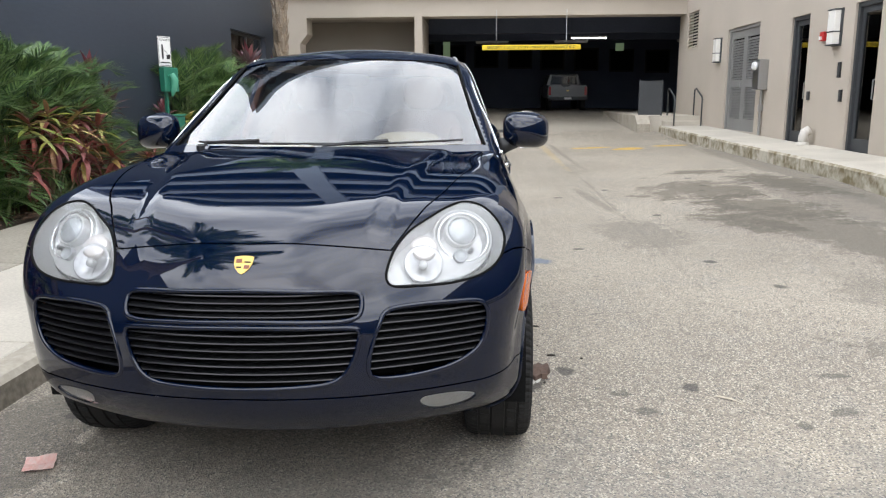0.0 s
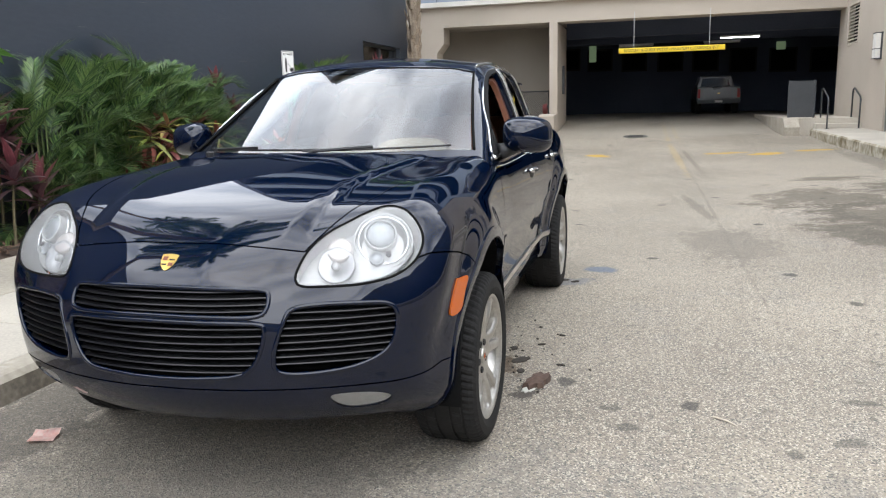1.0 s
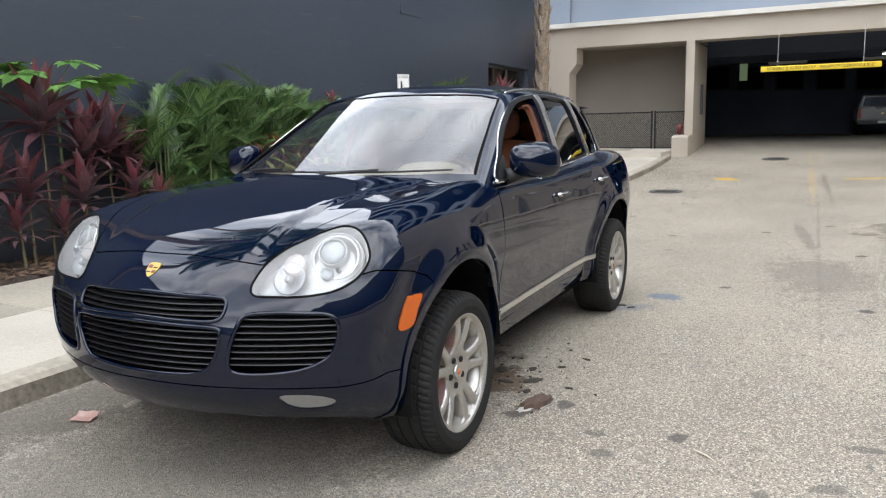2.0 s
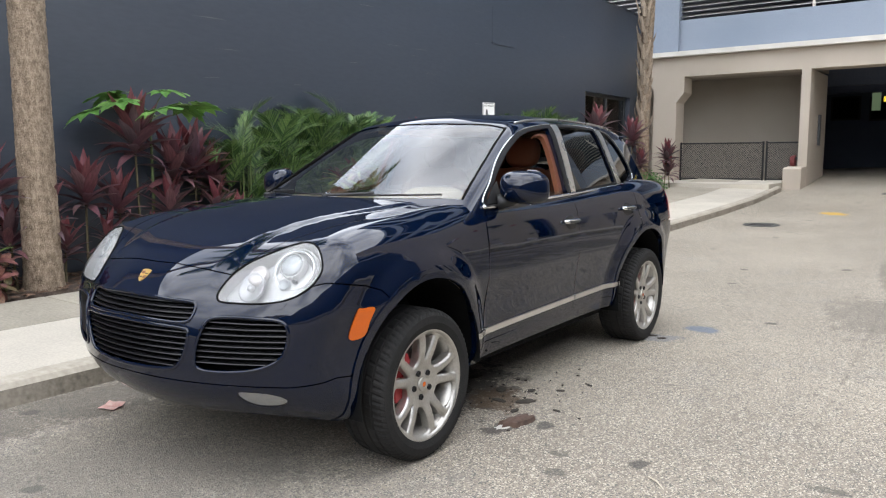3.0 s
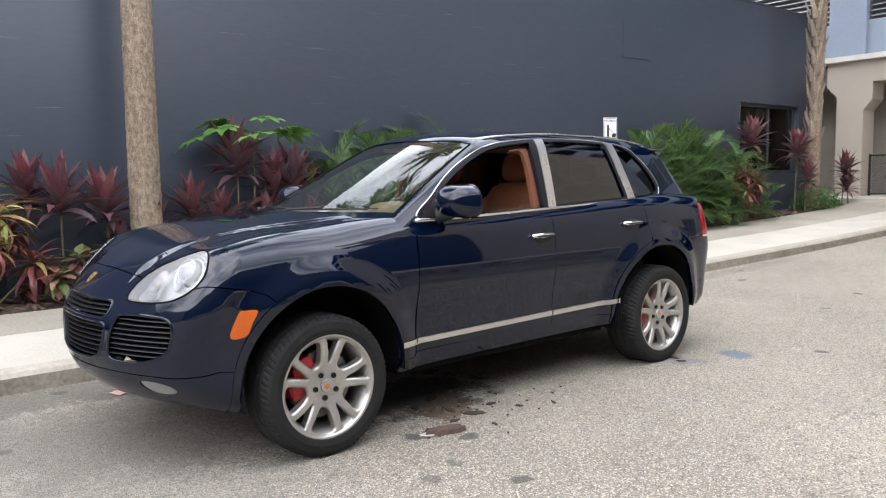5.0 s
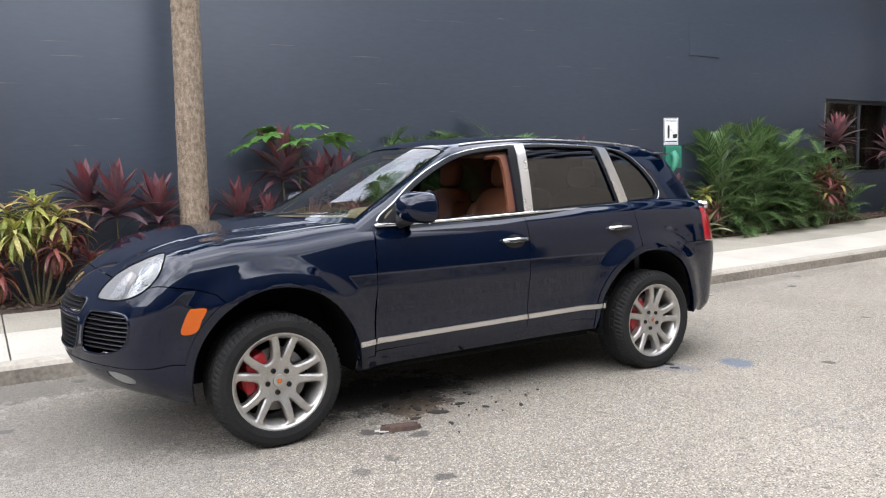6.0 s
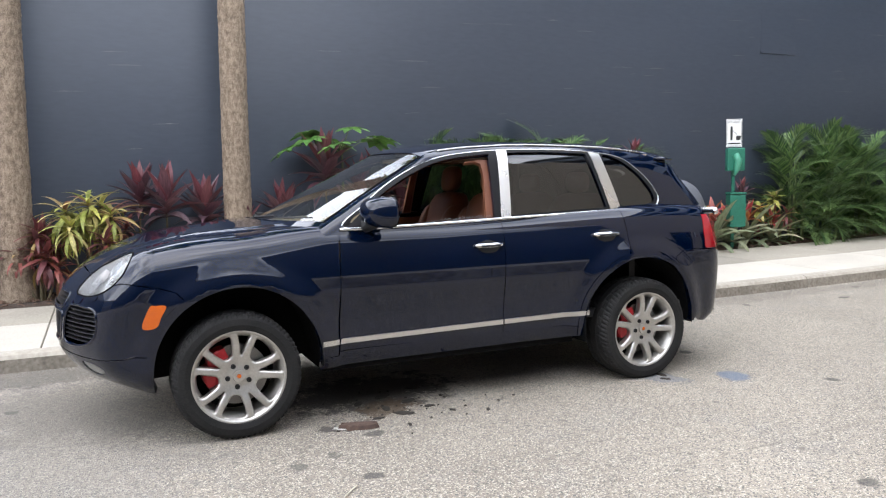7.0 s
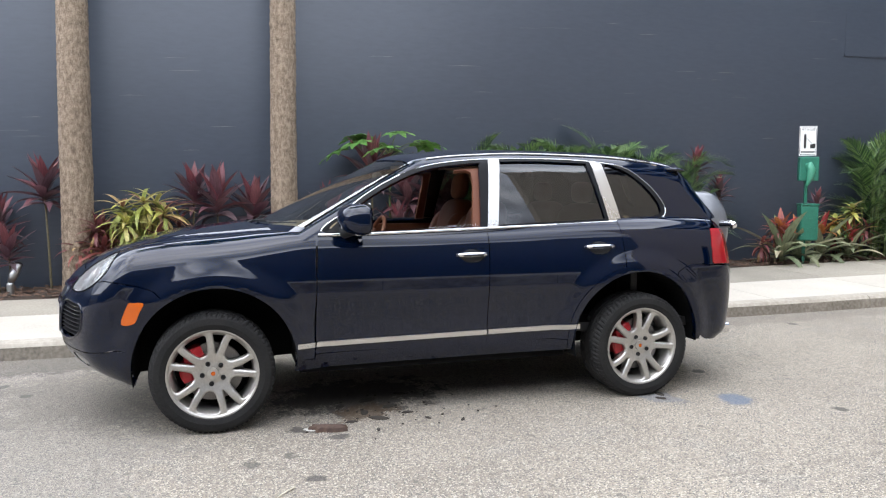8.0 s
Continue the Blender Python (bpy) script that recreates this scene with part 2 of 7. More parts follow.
    patch(2.46, 13.6, 0.05, 2.6, 1.5, dark, 0.5, 1.5, 5)
    patch(2.2, 19.2, 3.4, 0.03, 0, dark, 0.5, 0.8, 4)
    patch(2.2, 20.6, 3.4, 1.5, 0, (0.33, 0.30, 0.25), 0.5, 0.5, 2)
    for cx, cy, sx, sy, turn in ((3.75, 7.3, 0.75, 0.75, 20), (4.1, 5.9, 0.55, 1.0, 25), (4.9, 7.6, 0.4, 1.1, 10), (3.6, 5.0, 0.35, 0.6, 30), (4.2, 9.3, 0.5, 0.25, 0)):
        patch(cx, cy, sx, sy, turn, (0.105, 0.092, 0.072), 0.68, 1.25, 3.5)
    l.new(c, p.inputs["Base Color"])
    p.inputs["Roughness"].default_value = 0.9
    p.inputs["Specular IOR Level"].default_value = 0.3
    height = maths("ADD", chips.outputs["Distance"], maths("MULTIPLY", mid.outputs["Fac"], 1.5))
    b = n.new("ShaderNodeBump")
    b.inputs["Strength"].default_value, b.inputs["Distance"].default_value = 0.75, 0.006
    l.new(height, b.inputs["Height"])
    l.new(b.outputs["Normal"], p.inputs["Normal"])
    return m


ROAD = road_material()

# ---- builders ----
def mesh_of(name, verts, faces, mat, smooth=False):
    me = bpy.data.meshes.new(name)
    me.from_pydata([tuple(v) for v in verts], [], faces)
    me.materials.append(mat)
    if smooth:
        me.polygons.foreach_set("use_smooth", [True] * len(me.polygons))
    me.update()
    return me


def part(name, bm, mat, parent=None, label="", smooth=False, bevel=0.0):
    """Links a bmesh as one mesh object, under a thing or a part if one is given."""
    if bevel:
        bmesh.ops.bevel(bm, geom=[e for e in bm.edges if e.calc_face_angle(0) > 0.6], offset=bevel, segments=2, affect="EDGES", profile=0.5)
    me = bpy.data.meshes.new(name)
    bm.normal_update()
    bm.to_mesh(me)
    bm.free()
    me.materials.append(mat)
    if smooth:
        me.polygons.foreach_set("use_smooth", [True] * len(me.polygons))
    ob = new(name, me)
    if parent is not None:
        ob.parent = parent
    return tagged(ob, label) if label else ob


def thing(name, label, category, at=None, group="", kind=""):
    ob = new(name)
    ob.empty_display_size = 0.1
    if at is not None:
        ob.matrix_basis = at
    return tagged(ob, label, category, group, kind)


def box(x0, x1, y0, y1, z0, z1, bm=None):
    bm = bm or bmesh.new()
    m = Matrix.Translation(((x0 + x1) / 2, (y0 + y1) / 2, (z0 + z1) / 2)) @ Matrix.Diagonal((x1 - x0, y1 - y0, z1 - z0, 1))
    bmesh.ops.create_cube(bm, size=1, matrix=m)
    return bm


def prism(points, axis, low, high, bm=None):
    """A straight prism over a 2D outline, along the axis x, y or z; points are the two other coordinates in order."""
    bm = bm or bmesh.new()
    def put(p, v):
        return {"x": (v, p[0], p[1]), "y": (p[0], v, p[1]), "z": (p[0], p[1], v)}[axis]
    a, b = [bm.verts.new(put(p, low)) for p in points], [bm.verts.new(put(p, high)) for p in points]
    bm.faces.new(a), bm.faces.new(b)
    for i in range(len(points)):
        j = (i + 1) % len(points)
        bm.faces.new((a[i], a[j], b[j], b[i]))
    bmesh.ops.recalc_face_normals(bm, faces=bm.faces)
    return bm


def tube(path, radius, sides=10, bm=None, closed_ends=True):
    """A round bar along a path; radius is a number or one for each point."""
    bm = bm or bmesh.new()
    path = [Vector(p) for p in path]
    radii = radius if isinstance(radius, (list, tuple)) else [radius] * len(path)
    rings, side = [], None
    for i, p in enumerate(path):
        d = (path[min(i + 1, len(path) - 1)] - path[max(i - 1, 0)]).normalized()
        if side is None:
            side = d.cross(Vector((0, 0, 1)) if abs(d.z) < 0.9 else Vector((1, 0, 0))).normalized()
        side = (side - d * side.dot(d)).normalized()
        up = d.cross(side)
        rings.append([bm.verts.new(p + radii[i] * (side * math.cos(a) + up * math.sin(a))) for a in [2 * math.pi * k / sides for k in range(sides)]])
    for a, b in zip(rings, rings[1:]):
        for k in range(sides):
            bm.faces.new((a[k], a[(k + 1) % sides], b[(k + 1) % sides], b[k]))
    if closed_ends:
        bm.faces.new(rings[0]), bm.faces.new(rings[-1])
    bmesh.ops.recalc_face_normals(bm, faces=bm.faces)
    return bm


def lathe(profile, sides=48, axis="x", bm=None, closed=False):
    """Turns a profile of (radius, place along the axis) round the axis."""
    bm = bm or bmesh.new()
    rings = []
    for r, h in profile:
        ring = []
        for k in range(sides):
            a = 2 * math.pi * k / sides
            c, s = r * math.cos(a), r * math.sin(a)
            ring.append(bm.verts.new({"x": (h, c, s), "y": (c, h, s), "z": (c, s, h)}[axis]))
        rings.append(ring)
    for a, b in zip(rings, rings[1:] + (rings[:1] if closed else [])):
        for k in range(sides):
            bm.faces.new((a[k], a[(k + 1) % sides], b[(k + 1) % sides], b[k]))
    bmesh.ops.recalc_face_normals(bm, faces=bm.faces)
    return bm


def structure(ob, label, category=""):
    return tagged(ob, label, category, "", "structure")


def smooth_step(a, b, v):
    t = np.clip((v - a) / (b - a), 0, 1)
    return t * t * (3 - 2 * t)


# ---- ground: a street that climbs towards the garage ----
KERB_X, WALK_X, EAST_X, WEST_X, FRONT_Y = -1.5, 5.62, 6.8, -4.97, 20.8


def road_z(x, y):
    base = np.interp(y, (-5, 2, 6.6, 11, 14, 17, 20, 23.5, 26, 60), (0, 0, 0.03, 0.09, 0.16, 0.26, 0.46, 0.78, 0.84, 0.84))
    lift = np.interp(y, (0.5, 4, 7.5, 11, 18, 22), (0, 0.12, 0.25, 0.22, 0.10, 0))
    return base + lift * np.clip((x - 1.0) / 4.7, 0, 1)


def walk_z(y):
    """The top of the west pavement at the kerb."""
    return road_z(KERB_X, y) + 0.145


xs = np.r_[-400, -120, -40, -12, -5, np.arange(-1.7, 7.0, 0.25), 12, 40, 120, 400]
ys = np.r_[-400, -120, -40, -20, np.arange(-10, 30, 0.4), 45, 60, 120, 400]
gx, gy = np.meshgrid(xs, ys)
gz = road_z(np.clip(gx, -1.7, 7.0), gy) - 0.35 * smooth_step(7.0, 12, gx) - 0.2 * smooth_step(1.7, 5, -gx)
cols = len(xs)
ground_faces = [(j * cols + i, j * cols + i + 1, (j + 1) * cols + i + 1, (j + 1) * cols + i) for j in range(len(ys) - 1) for i in range(cols - 1)]
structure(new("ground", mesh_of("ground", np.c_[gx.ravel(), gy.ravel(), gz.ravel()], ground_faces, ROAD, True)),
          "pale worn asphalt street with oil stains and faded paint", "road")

# west kerb and pavement, cast in bays
kerb_edges = [-14 + 3.05 * i for i in range(12)]
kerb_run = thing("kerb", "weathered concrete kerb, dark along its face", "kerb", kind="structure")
pave_run = thing("pavement", "pale concrete pavement slabs beside the planting bed", "pavement", kind="structure")


def kerb_bay(y0, y1, gap=0.006):
    bm = bmesh.new()
    outline = ((KERB_X + 0.02, -0.3), (KERB_X, 0.0), (KERB_X - 0.02, 0.105), (KERB_X - 0.045, 0.135), (KERB_X - 0.085, 0.147), (KERB_X - 0.17, 0.150), (KERB_X - 0.17, -0.3))
    rings = []
    for y in np.linspace(y0 + gap, y1 - gap, 9):
        z = float(road_z(KERB_X, y))
        wob = 0.004 * noise.noise(Vector((y * 1.7, 0, 3)))
        rings.append([bm.verts.new((x + wob, y, z + h + 0.5 * wob)) for x, h in outline])
    for a, b in zip(rings, rings[1:]):
        for k in range(len(outline)):
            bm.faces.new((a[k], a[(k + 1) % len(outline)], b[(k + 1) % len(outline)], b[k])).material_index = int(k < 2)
    bm.faces.new(rings[0]), bm.faces.new(rings[-1])
    bmesh.ops.recalc_face_normals(bm, faces=bm.faces)
    return bm


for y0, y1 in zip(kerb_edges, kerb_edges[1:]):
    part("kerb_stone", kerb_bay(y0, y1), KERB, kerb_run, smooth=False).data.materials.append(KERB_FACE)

def bed_edge(y):
    """Where the planting bed meets the pavement."""
    return float(np.interp(y, (4.5, 8.0), (-3.88, -4.15)))


slab_edges = [-14 + 1.83 * i for i in range(20)]
for y0, y1 in zip(slab_edges, slab_edges[1:]):
    for x0, x1 in ((KERB_X - 0.175, -2.85), (-2.85, None)):
        bm = bmesh.new()
        g = 0.005
        xa, xb = (x1, x1) if x1 else (bed_edge(y0), bed_edge(y1))
        top = [(x0 - g, y0 + g), (xa + g, y0 + g), (xb + g, y1 - g), (x0 - g, y1 - g)]
        up = [bm.verts.new((x, y, float(walk_z(y)) + 0.02 * (KERB_X - x))) for x, y in top]
        low = [bm.verts.new((v.co.x, v.co.y, v.co.z - 0.12)) for v in up]
        bm.faces.new(up), bm.faces.new(low)
        for k in range(4):
            bm.faces.new((up[k], up[(k + 1) % 4], low[(k + 1) % 4], low[k]))
        bmesh.ops.recalc_face_normals(bm, faces=bm.faces)
        part("slab", bm, CONCRETE if x0 > -2 else OLD_CONCRETE, pave_run, bevel=0.008)

# planting bed along the wall
bm = bmesh.new()
by = np.arange(-14, 18.1, 0.12)
rows_ = []
for y in by:
    rows_.append([bm.verts.new((x, y, float(walk_z(y)) + 0.055 + 0.03 * noise.fractal(Vector((x * 3, y * 3, 0)), 1, 2, 4) - (0.1 if i == 0 else 0))) for i, x in enumerate(np.linspace(bed_edge(y), WEST_X, 9))])
for a, b in zip(rows_, rows_[1:]):
    for k in range(8):
        bm.faces.new((a[k], a[k + 1], b[k + 1], b[k]))
structure(part("planting_bed", bm, SOIL, smooth=True), "dark mulch strip between pavement and black wall", "soil")

# ---- black wall on the west, with a window near its end ----
WALL_TOP, WALL_END = 5.22, 17.97
WIN = (14.4, 17.2, 1.35, 2.98)
wall_west = thing("wall_west", "tall charcoal-black painted wall with pale scuff streaks", "wall", kind="structure")
for y0, y1, z0, z1 in ((-30, WIN[0], -0.3, WALL_TOP), (WIN[1], WALL_END, -0.3, WALL_TOP), (WIN[0], WIN[1], -0.3, WIN[2]), (WIN[0], WIN[1], WIN[3], WALL_TOP)):
    part("wall_piece", box(WEST_X - 0.3, WEST_X, y0, y1, z0, z1), BLACK_WALL, wall_west)
part("coping", box(WEST_X - 0.33, WEST_X + 0.015, -30, WALL_END + 0.015, WALL_TOP, WALL_TOP + 0.04), BLACK_WALL, wall_west)
part("wall_back", box(WEST_X - 9, WEST_X - 0.3, WALL_END - 0.3, WALL_END, -0.3, WALL_TOP), BLACK_WALL, wall_west)
window_1 = thing("window_1", "dark framed window in the black wall", "window", kind="structure")
fr = bmesh.new()
for a in ((WIN[0], WIN[0] + 0.07, WIN[2], WIN[3]), (WIN[1] - 0.07, WIN[1], WIN[2], WIN[3]), (WIN[0], WIN[1], WIN[3] - 0.07, WIN[3]), (WIN[0], WIN[1], WIN[2], WIN[2] + 0.07), (15.9, 15.96, WIN[2], WIN[3])):
    box(WEST_X - 0.2, WEST_X - 0.12, *a, fr)
part("window_frame", fr, DARK_METAL, window_1)
part("pane", box(WEST_X - 0.165, WEST_X - 0.155, WIN[0] + 0.07, WIN[1] - 0.07, WIN[2] + 0.07, WIN[3] - 0.07), CLEAR_DARK, window_1)
# Added board behind the pane, so the window reads grey, not black.
part("window_backing", box(WEST_X - 0.6, WEST_X - 0.58, WIN[0] - 0.3, WIN[1] + 0.3, WIN[2] - 0.3, WIN[3] + 0.3), BEIGE_DARK, window_1)
part("jamb", box(WEST_X - 0.12, WEST_X - 0.02, WIN[0] + 0.001, WIN[0] + 0.05, WIN[2], WIN[3]), BEIGE_DARK, window_1, "pale jamb board")

# ---- garage front on the north ----
def facade():
    f = thing("wall_north", "beige concrete garage front with a haunched pillar and wide opening", "building", kind="structure")
    top = 3.82
    part("pillar", prism(((-5.62, 0.3), (-4.9, 0.3), (-4.9, 3.05), (-4.67, 3.34), (-4.67, top), (-5.9, top), (-5.9, 3.75), (-5.62, 3.45)), "y", FRONT_Y, FRONT_Y + 0.75), BEIGE, f, "beige pillar with a haunched head")
    part("beam", box(-5.9, EAST_X, FRONT_Y, FRONT_Y + 0.75, top, 4.42), BEIGE, f)
    part("ledge", box(-6.1, EAST_X, FRONT_Y - 0.22, FRONT_Y + 0.75, 4.42, 4.56), WHITE_LEDGE, f, "white projecting ledge")
    part("column", box(-1.36, -1.12, FRONT_Y, FRONT_Y + 0.6, 0.2, top), BEIGE, f)
    part("cheek_wall", box(-1.36, -1.12, FRONT_Y + 0.6, 23.5, 0.2, top), BEIGE, f)
    part("low_wall", prism(((FRONT_Y - 0.7, 0.0), (FRONT_Y + 0.002, 0.0), (FRONT_Y + 0.002, 1.1), (FRONT_Y - 0.62, 1.07), (FRONT_Y - 0.7, 1.03)), "x", -1.6, -1.13), BEIGE, f)
    # upper parking deck: blue-grey parapet, posts and louvres
    part("parapet", box(-14, EAST_X, FRONT_Y + 0.1, FRONT_Y + 0.35, 4.56, 5.52), BLUE_GREY, f, "blue-grey painted parapet")
    for x in (-5.9, 6.0):
        part("deck_post", box(x, x + 1.0, FRONT_Y + 0.02, FRONT_Y + 0.4, 4.57, 23.6), BLUE_GREY, f)
    for k in range(1, 6):
        z = 4.56 + 3.2 * k
        part("deck_parapet", box(-14, 24, FRONT_Y + 0.1, FRONT_Y + 0.4, z, z + 1.0), BLUE_GREY, f)
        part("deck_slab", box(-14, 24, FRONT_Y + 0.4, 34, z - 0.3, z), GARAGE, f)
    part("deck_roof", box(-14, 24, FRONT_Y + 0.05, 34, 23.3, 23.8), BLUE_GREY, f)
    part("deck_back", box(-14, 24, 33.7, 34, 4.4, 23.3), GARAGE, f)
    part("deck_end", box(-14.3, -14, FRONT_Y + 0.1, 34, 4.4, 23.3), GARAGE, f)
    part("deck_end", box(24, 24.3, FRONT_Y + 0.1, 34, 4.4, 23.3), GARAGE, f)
    for i in range(15):
        z = 5.62 + 0.145 * i
        part("louvre_slat", prism(((FRONT_Y + 0.2, z), (FRONT_Y + 0.26, z + 0.05), (FRONT_Y + 0.26, z + 0.065), (FRONT_Y + 0.2, z + 0.015)), "x", -14, EAST_X), STEEL, f)
    for x in (-1.2, 3.6):
        part("louvre_mullion", box(x, x + 0.07, FRONT_Y + 0.12, FRONT_Y + 0.19, 5.53, 7.75), WHITE_LEDGE, f)
    # recess behind the fence, in a darker beige than the front
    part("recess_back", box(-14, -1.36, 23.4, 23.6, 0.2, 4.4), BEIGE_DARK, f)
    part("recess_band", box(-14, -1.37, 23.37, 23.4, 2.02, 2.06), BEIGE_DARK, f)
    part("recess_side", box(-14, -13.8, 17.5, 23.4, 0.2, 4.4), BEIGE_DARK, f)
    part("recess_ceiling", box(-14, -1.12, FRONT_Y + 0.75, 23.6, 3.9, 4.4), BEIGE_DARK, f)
    return f


facade()
# garage inside
inside = thing("garage_interior", "dark parking garage interior with concrete beams", "garage", kind="structure")
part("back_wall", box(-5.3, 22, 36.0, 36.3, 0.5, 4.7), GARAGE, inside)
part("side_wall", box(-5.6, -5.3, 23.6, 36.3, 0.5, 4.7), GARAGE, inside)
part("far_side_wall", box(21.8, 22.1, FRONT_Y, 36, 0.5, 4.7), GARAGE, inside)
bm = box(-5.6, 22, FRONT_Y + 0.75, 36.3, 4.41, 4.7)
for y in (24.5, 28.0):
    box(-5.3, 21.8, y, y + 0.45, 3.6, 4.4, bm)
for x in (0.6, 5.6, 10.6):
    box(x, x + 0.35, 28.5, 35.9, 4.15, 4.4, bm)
structure(part("ceiling", bm, GARAGE), "concrete garage ceiling with beams, coloured dark for shade", "ceiling")

# ---- beige building on the east with doors ----
DOORS = {"a": (14.45, 16.67, 0.6, 3.02), "b": (11.83, 12.67, 0.52, 2.92), "c": (9.2, 10.06, 0.5, 2.9)}
LOUVRE = (19.4, 20.55, 2.74, 3.85)
wall_east = thing("wall_east", "smooth beige stucco building wall with service doors", "wall", kind="structure")
y_cuts = [(LOUVRE[0], LOUVRE[1], LOUVRE[2], LOUVRE[3]), *DOORS.values()]
edges = sorted(y_cuts)
# Unseen southern length, added dark so the car's side mirrors something dark.
part("wall_piece", box(EAST_X, EAST_X + 0.3, -30.0, 6.4, -0.3, 4.6), BLACK_WALL, wall_east, "unseen wall length, made charcoal for dark reflections in the car")
part("coping", box(EAST_X - 0.04, EAST_X + 0.34, -30.0, 6.4, 4.602, 4.7), WHITE_LEDGE, wall_east)
prev = 6.4
for y0, y1, z0, z1 in edges:
    part("wall_piece", box(EAST_X, EAST_X + 0.3, prev, y0, -0.3, 9.6), BEIGE, wall_east)
    part("wall_piece", box(EAST_X, EAST_X + 0.3, y0, y1, -0.3, z0), BEIGE, wall_east)
    part("wall_piece", box(EAST_X, EAST_X + 0.3, y0, y1, z1, 9.6), BEIGE, wall_east)
    prev = y1
part("wall_piece", box(EAST_X, EAST_X + 0.3, prev, FRONT_Y + 0.75, -0.3, 9.6), BEIGE, wall_east)
part("wall_back", box(EAST_X + 0.3, EAST_X + 12, FRONT_Y + 0.4, FRONT_Y + 0.75, -0.3, 9.6), BEIGE, wall_east)

# unseen plain block, added so the car mirrors it instead of low sky
wall_south = thing("wall_south", "unseen grey block with pale storey bands, added for reflections", "building", kind="structure")
for k in range(2):
    part("storey", box(-30, 40, -27.0, -26.0, -0.3 + 3.2 * k, 2.3 + 3.2 * k), BLUE_GREY if k else BEIGE_DARK, wall_south)
    part("storey_band", box(-30, 40, -27.0, -25.8, 2.3 + 3.2 * k, 2.9 + 3.2 * k), BEIGE, wall_south)
east_walk = thing("east_walkway", "raised concrete walkway with a stained mossy kerb", "walkway", kind="structure")


def east_top(y):
    return float(np.interp(y, (4, 8, 12, 17, 19), (0.44, 0.50, 0.53, 0.60, 0.62)))


for y0 in np.arange(-14.4, 18.3, 2.05):
    y1 = min(y0 + 2.05, 18.42)
    bm = bmesh.new()
    for k, (y, g) in enumerate(((y0, 0.005), (y1, -0.005))):
        for x, z in ((WALK_X, -0.3), (WALK_X - 0.015, east_top(y) - 0.03), (WALK_X + 0.02, east_top(y)), (EAST_X, east_top(y) + 0.01), (EAST_X, -0.3)):
            bm.verts.new((x, y + g, z))
    bm.verts.ensure_lookup_table()
    v = bm.verts
    bm.faces.new(v[:5]), bm.faces.new(v[5:])
    for k in range(5):
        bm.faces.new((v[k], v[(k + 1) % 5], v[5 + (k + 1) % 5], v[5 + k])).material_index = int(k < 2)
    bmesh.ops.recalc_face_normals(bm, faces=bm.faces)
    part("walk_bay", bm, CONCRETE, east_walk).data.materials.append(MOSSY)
part("step", box(5.75, EAST_X, 18.42, 18.75, 0.2, 0.74), CONCRETE, east_walk, bevel=0.01)
part("platform", box(5.12, EAST_X, 18.75, 24.5, 0.2, 0.88), CONCRETE, east_walk, bevel=0.01)
part("platform_cheek", prism(((18.4, 0.1), (24.5, 0.1), (24.5, 0.9), (18.75, 0.9), (18.4, 0.66)), "x", 5.0, 5.36), KERB, east_walk)

# ---- the car: its outer form as smooth functions (nose at -y, front axle at y = 0, ground at z = 0) ----
def spline(xs, ys):
    """A smooth curve through keys that never overshoots them."""
    xs, ys = np.array(xs, float), np.array(ys, float)
    h = np.diff(xs)
    d = np.diff(ys) / h
    m = np.r_[d[0], [0 if a * b <= 0 else 2 * a * b / (a + b) for a, b in zip(d, d[1:])], d[-1]]

    def at(v):
        v = np.clip(np.asarray(v, float), xs[0], xs[-1])
        i = np.clip(np.searchsorted(xs, v) - 1, 0, len(h) - 1)
        t = (v - xs[i]) / h[i]
        return ys[i] * (2 * t**3 - 3 * t**2 + 1) + ys[i + 1] * (3 * t**2 - 2 * t**3) + h[i] * (m[i] * (t**3 - 2 * t**2 + t) + m[i + 1] * (t**3 - t**2))
    return at


def soft_max(a, b, k):
    h = np.maximum(k - np.abs(a - b), 0) / k
    return np.maximum(a, b) + h * h * k / 4


HUB_F, HUB_R, HUB_Z = 0.0, 2.855, 0.36
ARCH_F, ARCH_R, ARCH_RADIUS = (0.02, 0.40), (2.83, 0.41), 0.47
hood_line = spline((-1.1, -0.97, -0.93, -0.867, -0.8, -0.64, -0.39, -0.16, 0.1, 0.37, 0.6, 1.2), (0.55, 0.79, 0.852, 0.915, 0.963, 1.04, 1.115, 1.16, 1.195, 1.222, 1.245, 1.25))
wing_line = spline((-1.0, -0.86, -0.79, -0.71, -0.6, -0.5, -0.23, 0.09, 0.33, 0.64, 1.13, 1.8, 2.3, 2.7, 3.0, 3.4, 3.7, 3.95),
                   (0.55, 0.74, 0.86, 0.96, 1.04, 1.085, 1.14, 1.165, 1.185, 1.195, 1.195, 1.21, 1.23, 1.245, 1.25, 1.235, 1.20, 1.12))
plan_line = spline((-1.0, -0.7, -0.45, 0, 0.5, 0.9, 1.8, 2.3, 2.85, 3.3, 3.6, 3.95), (0.84, 0.89, 0.915, 0.93, 0.908, 0.898, 0.90, 0.912, 0.935, 0.92, 0.885, 0.82))
side_line = spline((0.25, 0.34, 0.44, 0.52, 0.62, 0.70, 0.76, 0.79, 0.815, 0.88, 0.95, 1.05, 1.15, 1.3), (-0.11, -0.068, -0.040, -0.036, -0.029, -0.0165, -0.006, 0.0005, 0.003, 0.0025, -0.001, -0.016, -0.045, -0.10))
nose_line = spline((0.25, 0.30, 0.36, 0.43, 0.5, 0.6, 0.75, 0.82, 0.9, 1.0, 1.3), (-0.62, -0.74, -0.85, -0.92, -0.955, -0.97, -0.968, -0.955, -0.92, -0.85, -0.6))
